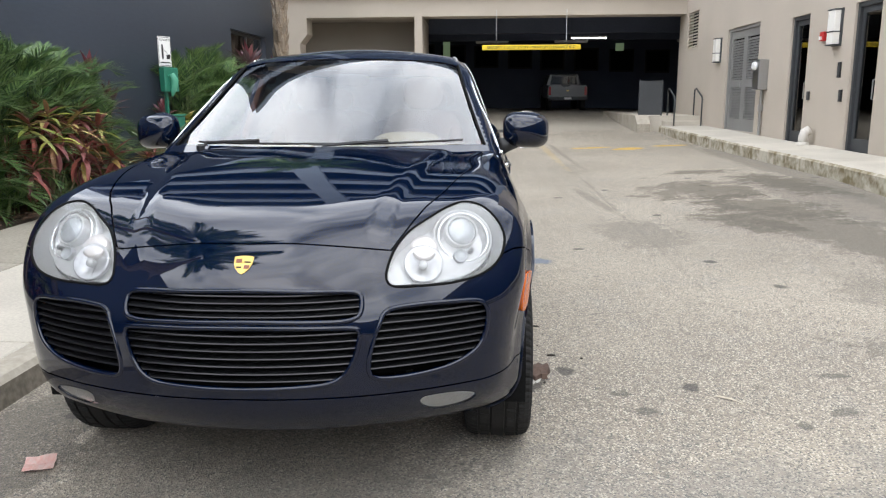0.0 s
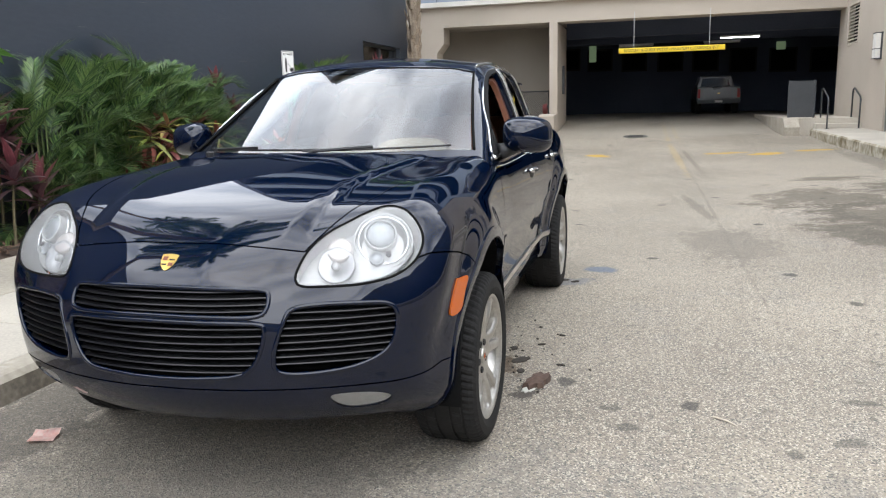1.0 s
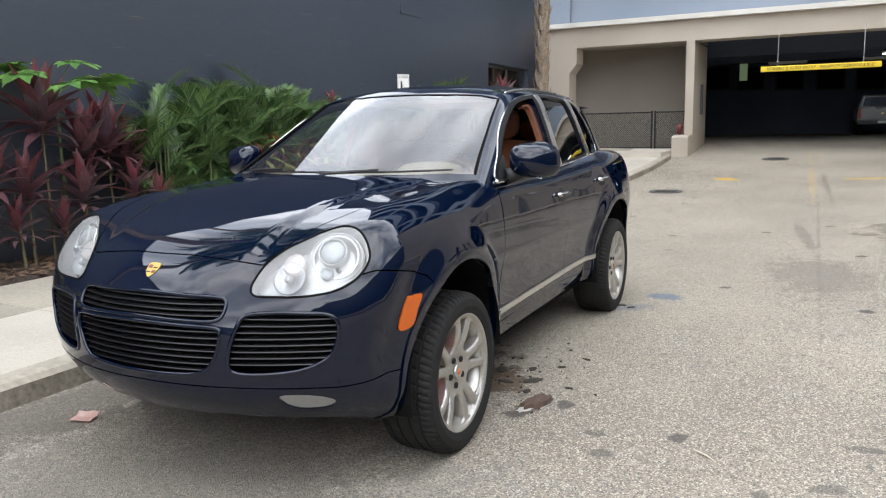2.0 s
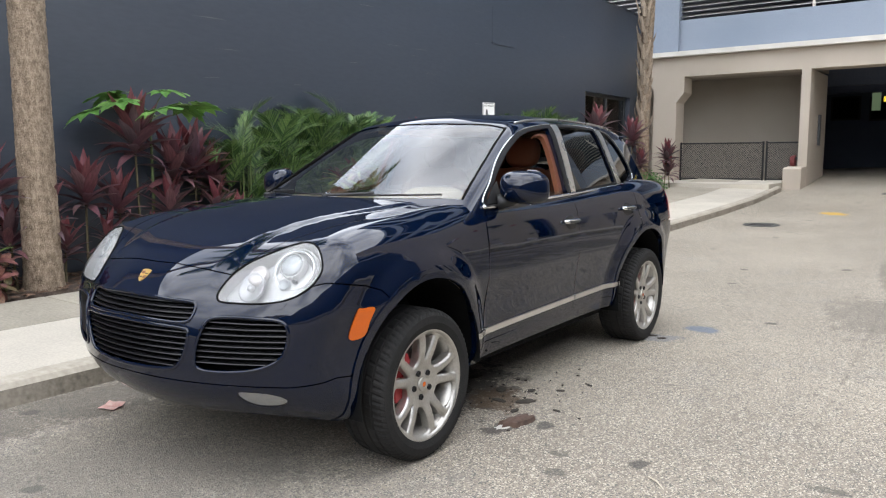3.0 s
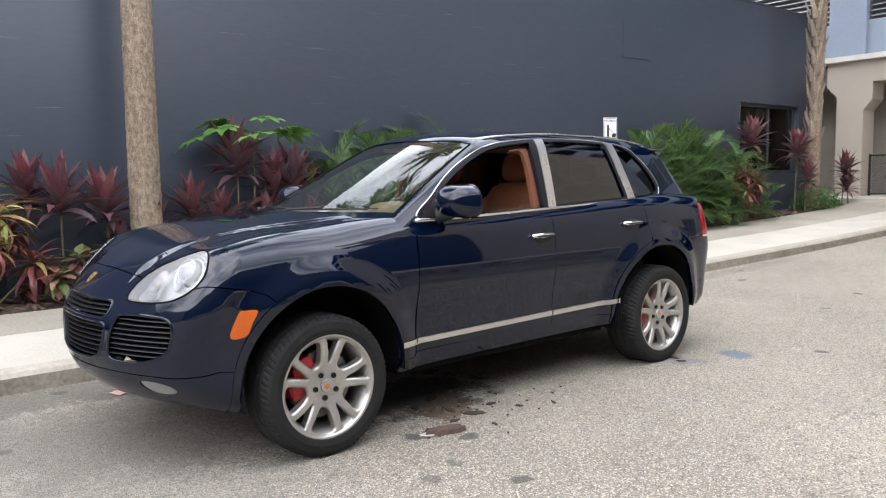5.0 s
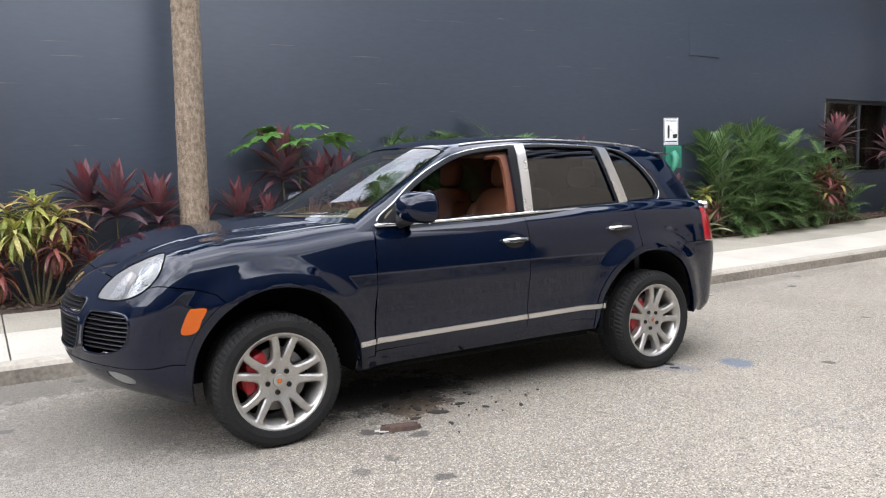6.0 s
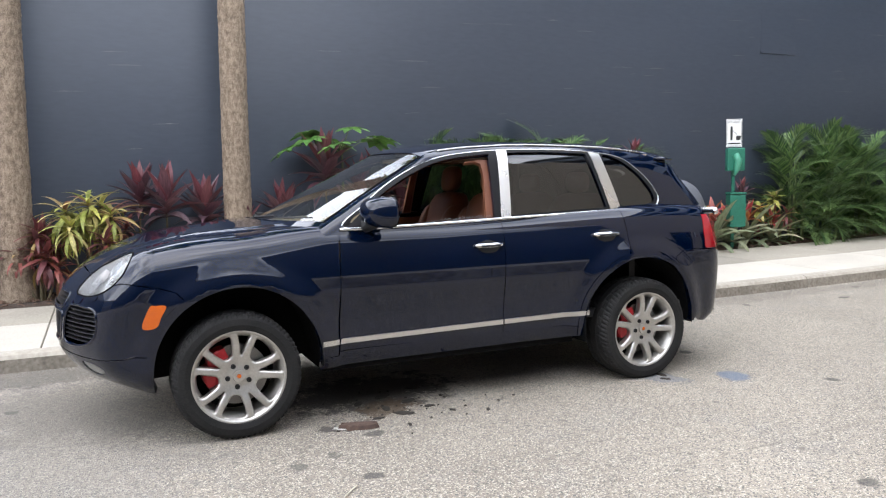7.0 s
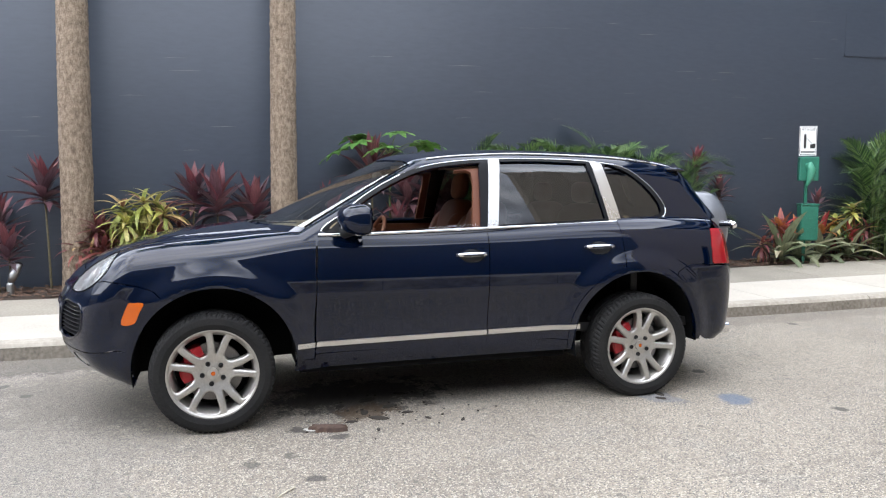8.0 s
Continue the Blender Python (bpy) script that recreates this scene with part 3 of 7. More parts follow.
tail_line = spline((0.25, 0.33, 0.42, 0.7, 0.85, 1.0, 1.3), (3.66, 3.78, 3.88, 3.905, 3.90, 3.87, 3.80))
waist_line = spline((0.4, 0.7, 1.2, 1.8, 2.55, 3.15, 3.7), (0.845, 0.832, 0.824, 0.818, 0.772, 0.705, 0.61))
roof_line = spline((0.9, 1.28, 1.58, 2.04, 2.7, 3.2, 3.52, 3.8), (1.60, 1.69, 1.724, 1.739, 1.73, 1.685, 1.62, 1.55))
screen_line = spline((1.1, 1.2, 1.25, 1.41, 1.58, 1.67, 1.8), (0.10, 0.31, 0.41, 0.73, 1.07, 1.26, 1.55))
hatch_line = spline((1.1, 1.2, 1.31, 1.43, 1.6, 1.75), (3.86, 3.82, 3.74, 3.63, 3.52, 3.42))


def body(x, y, z):
    """Below nought inside the lower body with its bonnet, above nought outside."""
    x = np.abs(x)
    flare = 0.0
    for cy, cz in (ARCH_F, ARCH_R):
        r = np.hypot(y - cy, z - cz)
        flare = flare + 0.03 * (1 - smooth_step(0.5, 0.64, r))
    side = x - (plan_line(y) + side_line(z) + flare)
    s = smooth_step(0.12, 0.70, x)
    crease = np.interp(y, (-0.85, 0.5), (0.36, 0.60))
    bulge = 0.014 * (1 - smooth_step(-0.015, 0.05, x - crease)) * smooth_step(-0.9, -0.6, y)
    top = hood_line(y) * (1 - s) + wing_line(y) * s + bulge - 0.5 * np.maximum(x - 0.74, 0) ** 2
    front = nose_line(z) + 0.40 * x**2 - y
    rear = y - (tail_line(z) - 0.36 * x**2)
    shoulder = 0.105 + 0.065 * smooth_step(-0.75, -0.3, y) * (1 - smooth_step(0.15, 0.6, y))
    f = soft_max(side, z - top, shoulder)
    f = soft_max(f, front, 0.10)
    return soft_max(f, rear, 0.12)


def cabin(x, y, z):
    """The same for the glasshouse and roof."""
    x = np.abs(x)
    up = z - 1.2
    side = x - (waist_line(y) - 0.30 * up - 0.18 * up * np.abs(up))
    top = z - (roof_line(y) - 0.15 * x**2)
    front = 0.46 * (screen_line(z) - 0.045 + 0.47 * x**2 - y)
    rear = 0.7 * (y - (hatch_line(z) - 0.32 * x**2))
    f = soft_max(side, top, 0.10)
    edge = 0.015 + 0.035 * smooth_step(0.42, 0.62, x) * (1 - smooth_step(1.5, 1.62, z))
    f = soft_max(f, front, edge)
    return soft_max(f, rear, 0.08)


def meet(form, start, way, far=3.0, level=0.0):
    """Where rays that begin inside a form leave it."""
    start, way = np.atleast_2d(start).astype(float), np.atleast_2d(way).astype(float)
    way = way / np.linalg.norm(way, axis=1)[:, None]
    low, high = np.zeros(len(way)), np.full(len(way), far)
    for _ in range(42):
        mid = (low + high) / 2
        p = start + mid[:, None] * way
        out = form(p[:, 0], p[:, 1], p[:, 2]) > level
        low, high = np.where(out, low, mid), np.where(out, mid, high)
    return start + low[:, None] * way


def on_side(form, *points):
    p = np.array(points, float)
    return meet(form, np.c_[np.zeros(len(p)), p], np.tile((1.0, 0, 0), (len(p), 1)))


def on_top(form, *points):
    p = np.array(points, float)
    return meet(form, np.c_[p, np.full(len(p), 0.8)], np.tile((0, 0, 1.0), (len(p), 1)))


def on_nose(form, *points):
    p = np.array(points, float)
    return meet(form, np.c_[p[:, 0], np.full(len(p), -0.1), p[:, 1]], np.tile((0, -1.0, 0), (len(p), 1)))

# ---- the car: panels cut from its form ----
from mathutils.geometry import delaunay_2d_cdt

PAINT = material("navy_car_paint", (0.0003, 0.0034, 0.0148), (0.0004, 0.0037, 0.0162), 0.55, metal=0.0, grain=300, stain=2, bump=0, coat=1.0, rough_spread=0.05, specular=0.0)
PAINT.node_tree.nodes["Principled BSDF"].inputs["Coat IOR"].default_value = 1.54
PAINT.node_tree.nodes["Principled BSDF"].inputs["Coat Roughness"].default_value = 0.028
SATIN_BLACK = material("satin_black_plastic", (0.012, 0.012, 0.013), (0.018, 0.018, 0.019), 0.5, grain=150, bump=0.1)
SOOT = material("matt_black_liner", (0.006, 0.006, 0.006), (0.01, 0.01, 0.01), 0.95, grain=60, bump=0.3, specular=0.08)
SILVER = material("satin_aluminium_trim", (0.72, 0.71, 0.68), (0.66, 0.65, 0.62), 0.28, metal=1.0, grain=200, bump=0)
CHROME = material("bright_chrome", (0.86, 0.86, 0.86), (0.8, 0.8, 0.8), 0.07, metal=1.0, bump=0, rough_spread=0.03)
REFLECTOR = material("lamp_reflector", (0.58, 0.58, 0.57), (0.48, 0.48, 0.47), 0.42, metal=0.35, grain=60, bump=0)
FLUTED = material("fluted_lamp_reflector", (0.58, 0.58, 0.58), (0.30, 0.30, 0.31), 0.3, metal=0.6, grain=60, stain=30, bump=0.5, depth=0.003, stretch=(3, 1, 0.25))
ALLOY = material("dusty_silver_alloy", (0.55, 0.53, 0.49), (0.44, 0.42, 0.385), 0.38, metal=0.75, grain=90, stain=9, bump=0.05)
RUBBER = material("tyre_rubber", (0.013, 0.013, 0.013), (0.024, 0.023, 0.022), 0.82, grain=120, stain=8, bump=0.3, depth=0.002, specular=0.25)
BRAKE_RED = material("red_caliper_paint", (0.45, 0.012, 0.02), (0.36, 0.01, 0.016), 0.35, bump=0)
DISC = material("worn_brake_steel", (0.26, 0.25, 0.24), (0.18, 0.17, 0.16), 0.45, metal=0.9, grain=200)
TAN = material("tan_leather", (0.20, 0.07, 0.034), (0.16, 0.056, 0.028), 0.5, grain=160, stain=3, bump=0.25, depth=0.002)
CREAM = material("cream_trim", (0.55, 0.42, 0.28), (0.48, 0.37, 0.25), 0.7, grain=120, bump=0.15)
AMBER = material("amber_lens", (0.62, 0.115, 0.002), (0.52, 0.09, 0.002), 0.25, grain=200, bump=0.3, coat=0.6)
TAIL_RED = material("red_lamp_lens", (0.42, 0.008, 0.016), (0.34, 0.006, 0.012), 0.15, grain=200, coat=0.8)
GOLD = material("gold_badge", (0.75, 0.50, 0.15), (0.65, 0.42, 0.12), 0.3, metal=0.7, bump=0)
LENS = glass("clouded_lamp_lens", (0.93, 0.94, 0.95), index=1.42, haze=0.13)
SCREEN = glass("windscreen_glass", (0.66, 0.72, 0.70), index=1.9)
TINTED = glass("tinted_car_glass", (0.12, 0.128, 0.135), index=1.7)
CLEAR = glass("clear_car_glass", (0.75, 0.8, 0.78), index=1.5)


class Around:
    """Views a form from an inner point towards the nose (way -1) or the tail (way 1), flattened without poles."""
    def __init__(self, centre, way):
        self.c, self.w = np.array(centre, float), way

    def flat(self, p):
        d = np.asarray(p, float) - self.c
        d = d / np.linalg.norm(d, axis=-1, keepdims=True)
        t = np.arccos(np.clip(self.w * d[..., 1], -1, 1))
        r = np.maximum(np.hypot(d[..., 0], d[..., 2]), 1e-9)
        return np.stack([t * d[..., 0] / r, t * d[..., 2] / r], -1)

    def rays(self, q):
        t = np.hypot(q[:, 0], q[:, 1])
        k = np.where(t > 1e-9, np.sin(t) / np.maximum(t, 1e-9), 1.0)
        return np.tile(self.c, (len(q), 1)), np.c_[k * q[:, 0], self.w * np.cos(t), k * q[:, 1]]


class Along:
    """Views a form from a line along the car at one height."""
    def __init__(self, height, scale=0.85):
        self.h, self.s = height, scale

    def flat(self, p):
        p = np.asarray(p, float)
        a = np.arctan2(p[..., 2] - self.h, p[..., 0])
        return np.stack([p[..., 1], self.s * ((a + math.pi / 2) % (2 * math.pi) - math.pi / 2)], -1)

    def rays(self, q):
        a = q[:, 1] / self.s
        return np.c_[np.zeros(len(q)), q[:, 0], np.full(len(q), self.h)], np.c_[np.cos(a), np.zeros(len(q)), np.sin(a)]


NOSE, TAIL, FLANK, ROOF = Around((0, 0.25, 0.55), -1), Around((0, 2.7, 0.75), 1), Along(0.75), Along(0.95)


def inside(poly, q):
    hit = np.zeros(len(q), bool)
    for (x0, y0), (x1, y1) in zip(poly, np.roll(poly, -1, 0)):
        with np.errstate(divide="ignore", invalid="ignore"):
            cross = ((y0 > q[:, 1]) != (y1 > q[:, 1])) & (q[:, 0] < (x1 - x0) * (q[:, 1] - y0) / (y1 - y0) + x0)
        hit ^= cross
    return hit


def inset(poly, by):
    area = np.sum(poly[:, 0] * np.roll(poly[:, 1], -1) - np.roll(poly[:, 0], -1) * poly[:, 1])
    t = np.roll(poly, -1, 0) - np.roll(poly, 1, 0)
    t = t / np.maximum(np.linalg.norm(t, axis=1, keepdims=True), 1e-9)
    return poly + by * np.sign(area) * np.c_[-t[:, 1], t[:, 0]]


def dense(points, step=0.02):
    out = []
    pts = np.asarray(points, float)
    for a, b in zip(pts, np.roll(pts, -1, 0)):
        k = max(1, int(np.ceil(np.linalg.norm(b - a) / step)))
        out += [a + (b - a) * i / k for i in range(k)]
    return np.array(out)


def rounded(points, step=0.02, closed=True):
    """A smooth line through points (Catmull-Rom)."""
    p = np.asarray(points, float)
    n, out = len(p), []
    for i in range(n if closed else n - 1):
        if closed:
            a, b, c, d = p[i - 1], p[i], p[(i + 1) % n], p[(i + 2) % n]
        else:
            a, b, c, d = p[max(i - 1, 0)], p[i], p[i + 1], p[min(i + 2, n - 1)]
        k = max(2, int(np.ceil(np.linalg.norm(c - b) / step)))
        for t in np.arange(k) / k:
            out.append(0.5 * (2 * b + (c - a) * t + (2 * a - 5 * b + 4 * c - d) * t**2 + (3 * b - a - 3 * c + d) * t**3))
    if not closed:
        out.append(p[-1])
    return np.array(out)


def flip_side(points):
    return np.asarray(points, float)[::-1] * (-1, 1, 1)


def panel(name, outline, view, form, mat, parent, holes=(), step=0.035, level=0.0, flange=0.02, gap=0.0025, label=""):
    """A curved sheet cut from a form inside an outline, less holes, with its edges turned inwards."""
    poly = inset(view.flat(dense(outline, step * 0.7)), gap)
    rims = [inset(view.flat(dense(h, step * 0.5)), -gap) for h in holes]
    low, high = poly.min(0), poly.max(0)
    gx, gy = np.meshgrid(np.arange(low[0], high[0], step), np.arange(low[1], high[1], step))
    gx[1::2] += step / 2
    q = np.c_[gx.ravel(), gy.ravel()]
    q = q[inside(poly, q)]
    for r in rims:
        q = q[~inside(r, q)]
    borders = np.concatenate([poly, *rims])
    if len(q):
        near = np.min(((q[:, None, :] - borders[None]) ** 2).sum(-1), 1)
        q = q[near > (0.55 * step) ** 2]
    pts, links, first = [tuple(v) for v in borders], [], 0
    for loop in (poly, *rims):
        links += [(first + i, first + (i + 1) % len(loop)) for i in range(len(loop))]
        first += len(loop)
    pts += [tuple(v) for v in q]
    got, _, tris, *_ = delaunay_2d_cdt([Vector(v) for v in pts], links, [], 0, 1e-7)
    flat = np.array([tuple(v) for v in got])
    tris = np.array([t for t in tris if len(t) == 3])
    mid = flat[tris].mean(1)
    keep = inside(poly, mid)
    for r in rims:
        keep &= ~inside(r, mid)
    tris = tris[keep]
    p = meet(form, *view.rays(flat), level=level)
    e = 1e-4
    grad = np.stack([(form(*(p + e * a).T) - form(*(p - e * a).T)) for a in np.eye(3)], -1)
    grad /= np.maximum(np.linalg.norm(grad, axis=1, keepdims=True), 1e-12)
    a, b, c = p[tris[:, 0]], p[tris[:, 1]], p[tris[:, 2]]
    wrong = (np.cross(b - a, c - a) * grad[tris[:, 0]]).sum(1) < 0
    tris[wrong] = tris[wrong][:, ::-1]
    verts, normals, faces = [tuple(v) for v in p], [tuple(v) for v in grad], [tuple(int(i) for i in t) for t in tris]
    if flange:
        count = {}
        for t in tris:
            for i, j in ((t[0], t[1]), (t[1], t[2]), (t[2], t[0])):
                count[(int(i), int(j))] = 1
        rim_edges = [(i, j) for i, j in count if (j, i) not in count]
        made = {}
        for i, j in rim_edges:
            for v in (i, j):
                if v not in made:
                    made[v] = len(verts)
                    verts += [tuple(p[v] - 0.0005 * grad[v]), tuple(p[v] - flange * grad[v])]
                    normals += [(0, 0, 0), (0, 0, 0)]
            faces.append((made[j], made[i], made[i] + 1, made[j] + 1))
    me = mesh_of(name, verts, faces, mat, True)
    me.normals_split_custom_set_from_vertices(normals)
    ob = new(name, me)
    ob.parent = parent
    return tagged(ob, label) if label else ob


def arch(centre, a0, a1, n=24, r=ARCH_RADIUS):
    a = np.radians(np.linspace(a0, a1, n))
    return [(centre[0] + r * math.cos(v), centre[1] + r * math.sin(v)) for v in a]


car = thing("car", "dark navy sport utility car with tan leather, parked at kerb", "car")


def both(name, outline, view, form, mat, **more):
    """A panel on each side of the car."""
    panel(name, outline, view, form, mat, car, **more)
    holes = [flip_side(h) for h in more.pop("holes", ())]
    panel(name, flip_side(outline), view, form, mat, car, holes=holes, **more)


# lines that panels share
lamp_edge = rounded(on_nose(body, (0.452, 0.868), (0.455, 0.905), (0.474, 0.954), (0.516, 1.0), (0.575, 1.034), (0.63, 1.062), (0.69, 1.078), (0.755, 1.066), (0.808, 1.022), (0.836, 0.965),
                            (0.82, 0.905), (0.762, 0.864), (0.667, 0.846), (0.555, 0.842), (0.476, 0.845)), 0.015)
bonnet_edge = on_top(body, (0.46, -0.742), (0.487, -0.70), (0.525, -0.63), (0.562, -0.555), (0.618, -0.438), (0.665, -0.26), (0.708, -0.08), (0.738, 0.13), (0.757, 0.32), (0.76, 0.44))
bonnet_lip = on_top(body, (0.46, -0.742), (0.30, -0.768), (0.15, -0.782), (0.0, -0.786))
wing_seam = on_side(body, (-0.59, 0.925), (-0.5, 0.912), (-0.4, 0.893), (-0.32, 0.865), *arch(ARCH_F, 124, 124, 1))
apron_seam = on_nose(body, (0.0, 0.507), (0.2, 0.504), (0.445, 0.5), (0.62, 0.498), (0.76, 0.498), (0.86, 0.508))
apron_end = on_side(body, (-0.55, 0.52), *arch(ARCH_F, 166, 166, 1))

# bonnet
rear_edge = on_top(body, *[(x, 0.235 + 0.37 * x * x) for x in np.linspace(0.74, -0.74, 15)])
panel("bonnet",
      np.concatenate([bonnet_edge, rear_edge, flip_side(bonnet_edge), (bonnet_lip * (-1, 1, 1))[1:], bonnet_lip[::-1][1:-1]]), NOSE, body, PAINT, car, label="navy bonnet reflecting the sky")

# front wing
lamp_in = int(np.argmin(np.abs(lamp_edge[:, [0, 2]] - (0.474, 0.954)).sum(1)))
lamp_out = int(np.argmin(np.abs(lamp_edge[:, [0, 2]] - (0.825, 0.915)).sum(1)))
lamp_top = lamp_edge[lamp_in:lamp_out + 1]
wing = np.concatenate([on_side(body, (0.605, 0.40), (0.612, 0.7), (0.618, 1.0), (0.625, 1.13)), on_top(body, (0.815, 0.62), (0.79, 0.53)), bonnet_edge[::-1][:-1],
                       lamp_top, wing_seam, on_side(body, *arch(ARCH_F, 121, 0, 26))])
both("front_wing", wing, NOSE, body, PAINT, step=0.02)

# front bumper with its air openings
upper_grille = rounded(on_nose(body, (0.0, 0.849), (0.2, 0.845), (0.335, 0.838), (0.372, 0.828), (0.381, 0.80), (0.376, 0.771), (0.356, 0.758), (0.3, 0.754), (0.15, 0.758), (0, 0.760)), 0.015, False)
lower_grille = rounded(on_nose(body, (0, 0.742), (0.2, 0.739), (0.345, 0.733), (0.374, 0.722), (0.376, 0.695), (0.357, 0.63), (0.322, 0.576), (0.26, 0.551), (0.12, 0.543), (0, 0.541)), 0.015, False)
intake = rounded(on_nose(body, (0.462, 0.776), (0.557, 0.787), (0.657, 0.787), (0.746, 0.779), (0.777, 0.748), (0.775, 0.685), (0.745, 0.617), (0.66, 0.573), (0.536, 0.556), (0.433, 0.559), (0.402, 0.586), (0.409, 0.656), (0.436, 0.738)), 0.015)


def whole(half):
    return np.concatenate([half, flip_side(half)[1:-1]])


lamp_low = np.concatenate([lamp_edge[lamp_out:], lamp_edge[:lamp_in + 1]])[::-1]
left = np.concatenate([bonnet_lip[::-1], lamp_low, wing_seam, on_side(body, *arch(ARCH_F, 127, 163, 12)), apron_end[::-1], apron_seam[::-1]])
bumper = np.concatenate([left, (left * (-1, 1, 1))[::-1][1:-1]])
panel("front_bumper", bumper, NOSE, body, PAINT, car, holes=[whole(upper_grille), whole(lower_grille), intake, flip_side(intake)], step=0.028, flange=0.025)

# lower apron with fog lamps
FOG_WHITE = material("clouded_fog_lens", (0.62, 0.62, 0.60), (0.5, 0.5, 0.48), 0.35, metal=0.3, grain=40, bump=0.1, coat=0.5)
fog = rounded(on_nose(body, (0.565, 0.462), (0.64, 0.466), (0.705, 0.456), (0.738, 0.434), (0.70, 0.405), (0.615, 0.398), (0.57, 0.425)), 0.012)
low = np.concatenate([apron_seam, apron_end, on_side(body, *arch(ARCH_F, 168, 193, 8)), on_side(body, (-0.52, 0.285)), on_nose(body, (0.72, 0.325), (0.55, 0.335), (0.3, 0.34), (0.0, 0.342))])
low = np.concatenate([low, (low * (-1, 1, 1))[::-1][1:-1]])
panel("front_apron", low, NOSE, body, PAINT, car, holes=[fog, flip_side(fog)], label="navy lower apron below a seam")
for side, edge in ((1, fog), (-1, flip_side(fog))):
    lamp = panel("fog_lamp", edge, NOSE, body, FOG_WHITE, car, level=-0.012, flange=0, gap=-0.006, label="oval fog lamp")
    panel("lens", edge, NOSE, body, LENS, lamp, level=-0.004, flange=0)

# doors, sills, rear wings
def belt(y):
    return 1.158 + 0.0335 * (y - 0.65)


sill = 0.425
front_door = on_side(body, (0.612, sill), (1.742, sill), (1.745, 0.8), (1.752, belt(1.75)), *[(y, belt(y)) for y in np.linspace(1.7, 0.68, 12)], (0.632, 1.13), (0.622, 0.9), (0.617, 0.7))
both("front_door", front_door, FLANK, body, PAINT, step=0.016, label="navy door with chrome handle")
rear_door = on_side(body, (1.742, sill), (2.352, sill), *arch(ARCH_R, 176, 107, 20, 0.472), (2.72, 0.96), (2.718, 1.05), (2.705, belt(2.7)), *[(y, belt(y)) for y in np.linspace(2.6, 1.8, 9)], (1.752, belt(1.75)), (1.745, 0.8))
both("rear_door", rear_door, FLANK, body, PAINT, step=0.016, label="navy door with chrome handle")
sill_line = on_side(body, (0.49, 0.405), (0.608, 0.40), (0.612, sill), (2.354, sill), (2.36, 0.36), (2.2, 0.345), (0.6, 0.325), (0.48, 0.33))
both("sill_panel", sill_line, FLANK, body, PAINT)
tail_edge = on_side(body, (3.44, 1.165), (3.43, 1.05), (3.435, 0.93), (3.45, 0.905))
rear_seam = on_side(body, (3.45, 0.905), (3.35, 0.918), (3.22, 0.91), (3.13, 0.87), *arch(ARCH_R, 56, 56, 1))
rear_wing = np.concatenate([on_side(body, (2.718, 1.05), (2.705, belt(2.7))), on_top(body, (0.79, 2.73), (0.765, 2.9), (0.73, 3.1), (0.68, 3.3), (0.62, 3.48), (0.59, 3.56)),
                            on_top(body, (0.66, 3.56), (0.73, 3.52)), tail_edge, rear_seam[1:], on_side(body, *arch(ARCH_R, 60, 105, 16), (2.72, 0.96))])
both("rear_wing", rear_wing, TAIL, body, PAINT, step=0.02)


def on_tail(form, *points):
    p = np.array(points, float)
    return meet(form, np.c_[p[:, 0], np.full(len(p), 2.9), p[:, 1]], np.tile((0, 1.0, 0), (len(p), 1)))


half = np.concatenate([on_tail(body, (0.0, 0.87), (0.4, 0.875), (0.7, 0.885)), on_side(body, (3.6, 0.895)), rear_seam[:-1], on_side(body, *arch(ARCH_R, 54, 2, 18)), on_side(body, (3.42, 0.36)), on_tail(body, (0.72, 0.345), (0.4, 0.34), (0.0, 0.34))])
panel("rear_bumper", np.concatenate([half, (half * (-1, 1, 1))[::-1][1:-1]]), TAIL, body, PAINT, car)
lamp = np.concatenate([tail_edge[:-1], on_side(body, (3.45, 0.912)), on_tail(body, (0.83, 0.905), (0.70, 0.90), (0.655, 0.98), (0.66, 1.08)), on_side(body, (3.62, 1.14), (3.54, 1.165))])
both("tail_lamp", lamp, TAIL, body, TAIL_RED, flange=0.03, label="red tail lamp")
gate = np.concatenate([on_tail(body, (0.0, 0.88), (0.4, 0.885), (0.69, 0.895), (0.645, 0.98), (0.65, 1.08)), on_top(body, (0.60, 3.60), (0.56, 3.57), (0.3, 3.66), (0, 3.69))])
panel("tailgate", np.concatenate([gate, (gate * (-1, 1, 1))[::-1][1:-1]]), TAIL, body, PAINT, car)

# arch lips: a raised band round each wheel opening
for c, a0, a1 in ((ARCH_F, 192, -3), (ARCH_R, 186, -4)):
    ring = np.concatenate([on_side(body, *arch(c, a0, a1, 60, 0.472)), on_side(body, *arch(c, a1, a0, 60, 0.518))])
    for o in (ring, flip_side(ring)):
        panel("arch_lip", o, Along(c[1] + 0.05), body, PAINT, car, level=0.007, flange=0.03, step=0.02, gap=0)
    for s in (1, -1):
        bm = bmesh.new()
        loops = []
        for x in (0.50, 0.72, 0.925):
            loops.append([bm.verts.new((s * x, *q)) for q in arch(c, 192, -5, 30, 0.475)])
        for p0, p1 in zip(loops, loops[1:]):
            for k in range(29):
                bm.faces.new((p0[k], p0[k + 1], p1[k + 1], p1[k]))
        bm.faces.new(loops[0])
        part("wheel_liner", bm, SOOT, car)
part("underbody", box(-0.80, 0.80, 0.52, 2.33, 0.30, 0.42), SOOT, car)
part("engine_tray", box(-0.46, 0.46, -0.52, 0.6, 0.37, 0.45), SOOT, car)
part("rear_floor", box(-0.48, 0.48, 2.3, 3.7, 0.38, 0.6), SOOT, car)
part("engine_block", box(-0.46, 0.46, -0.72, 0.40, 0.5, 0.80), SOOT, car)

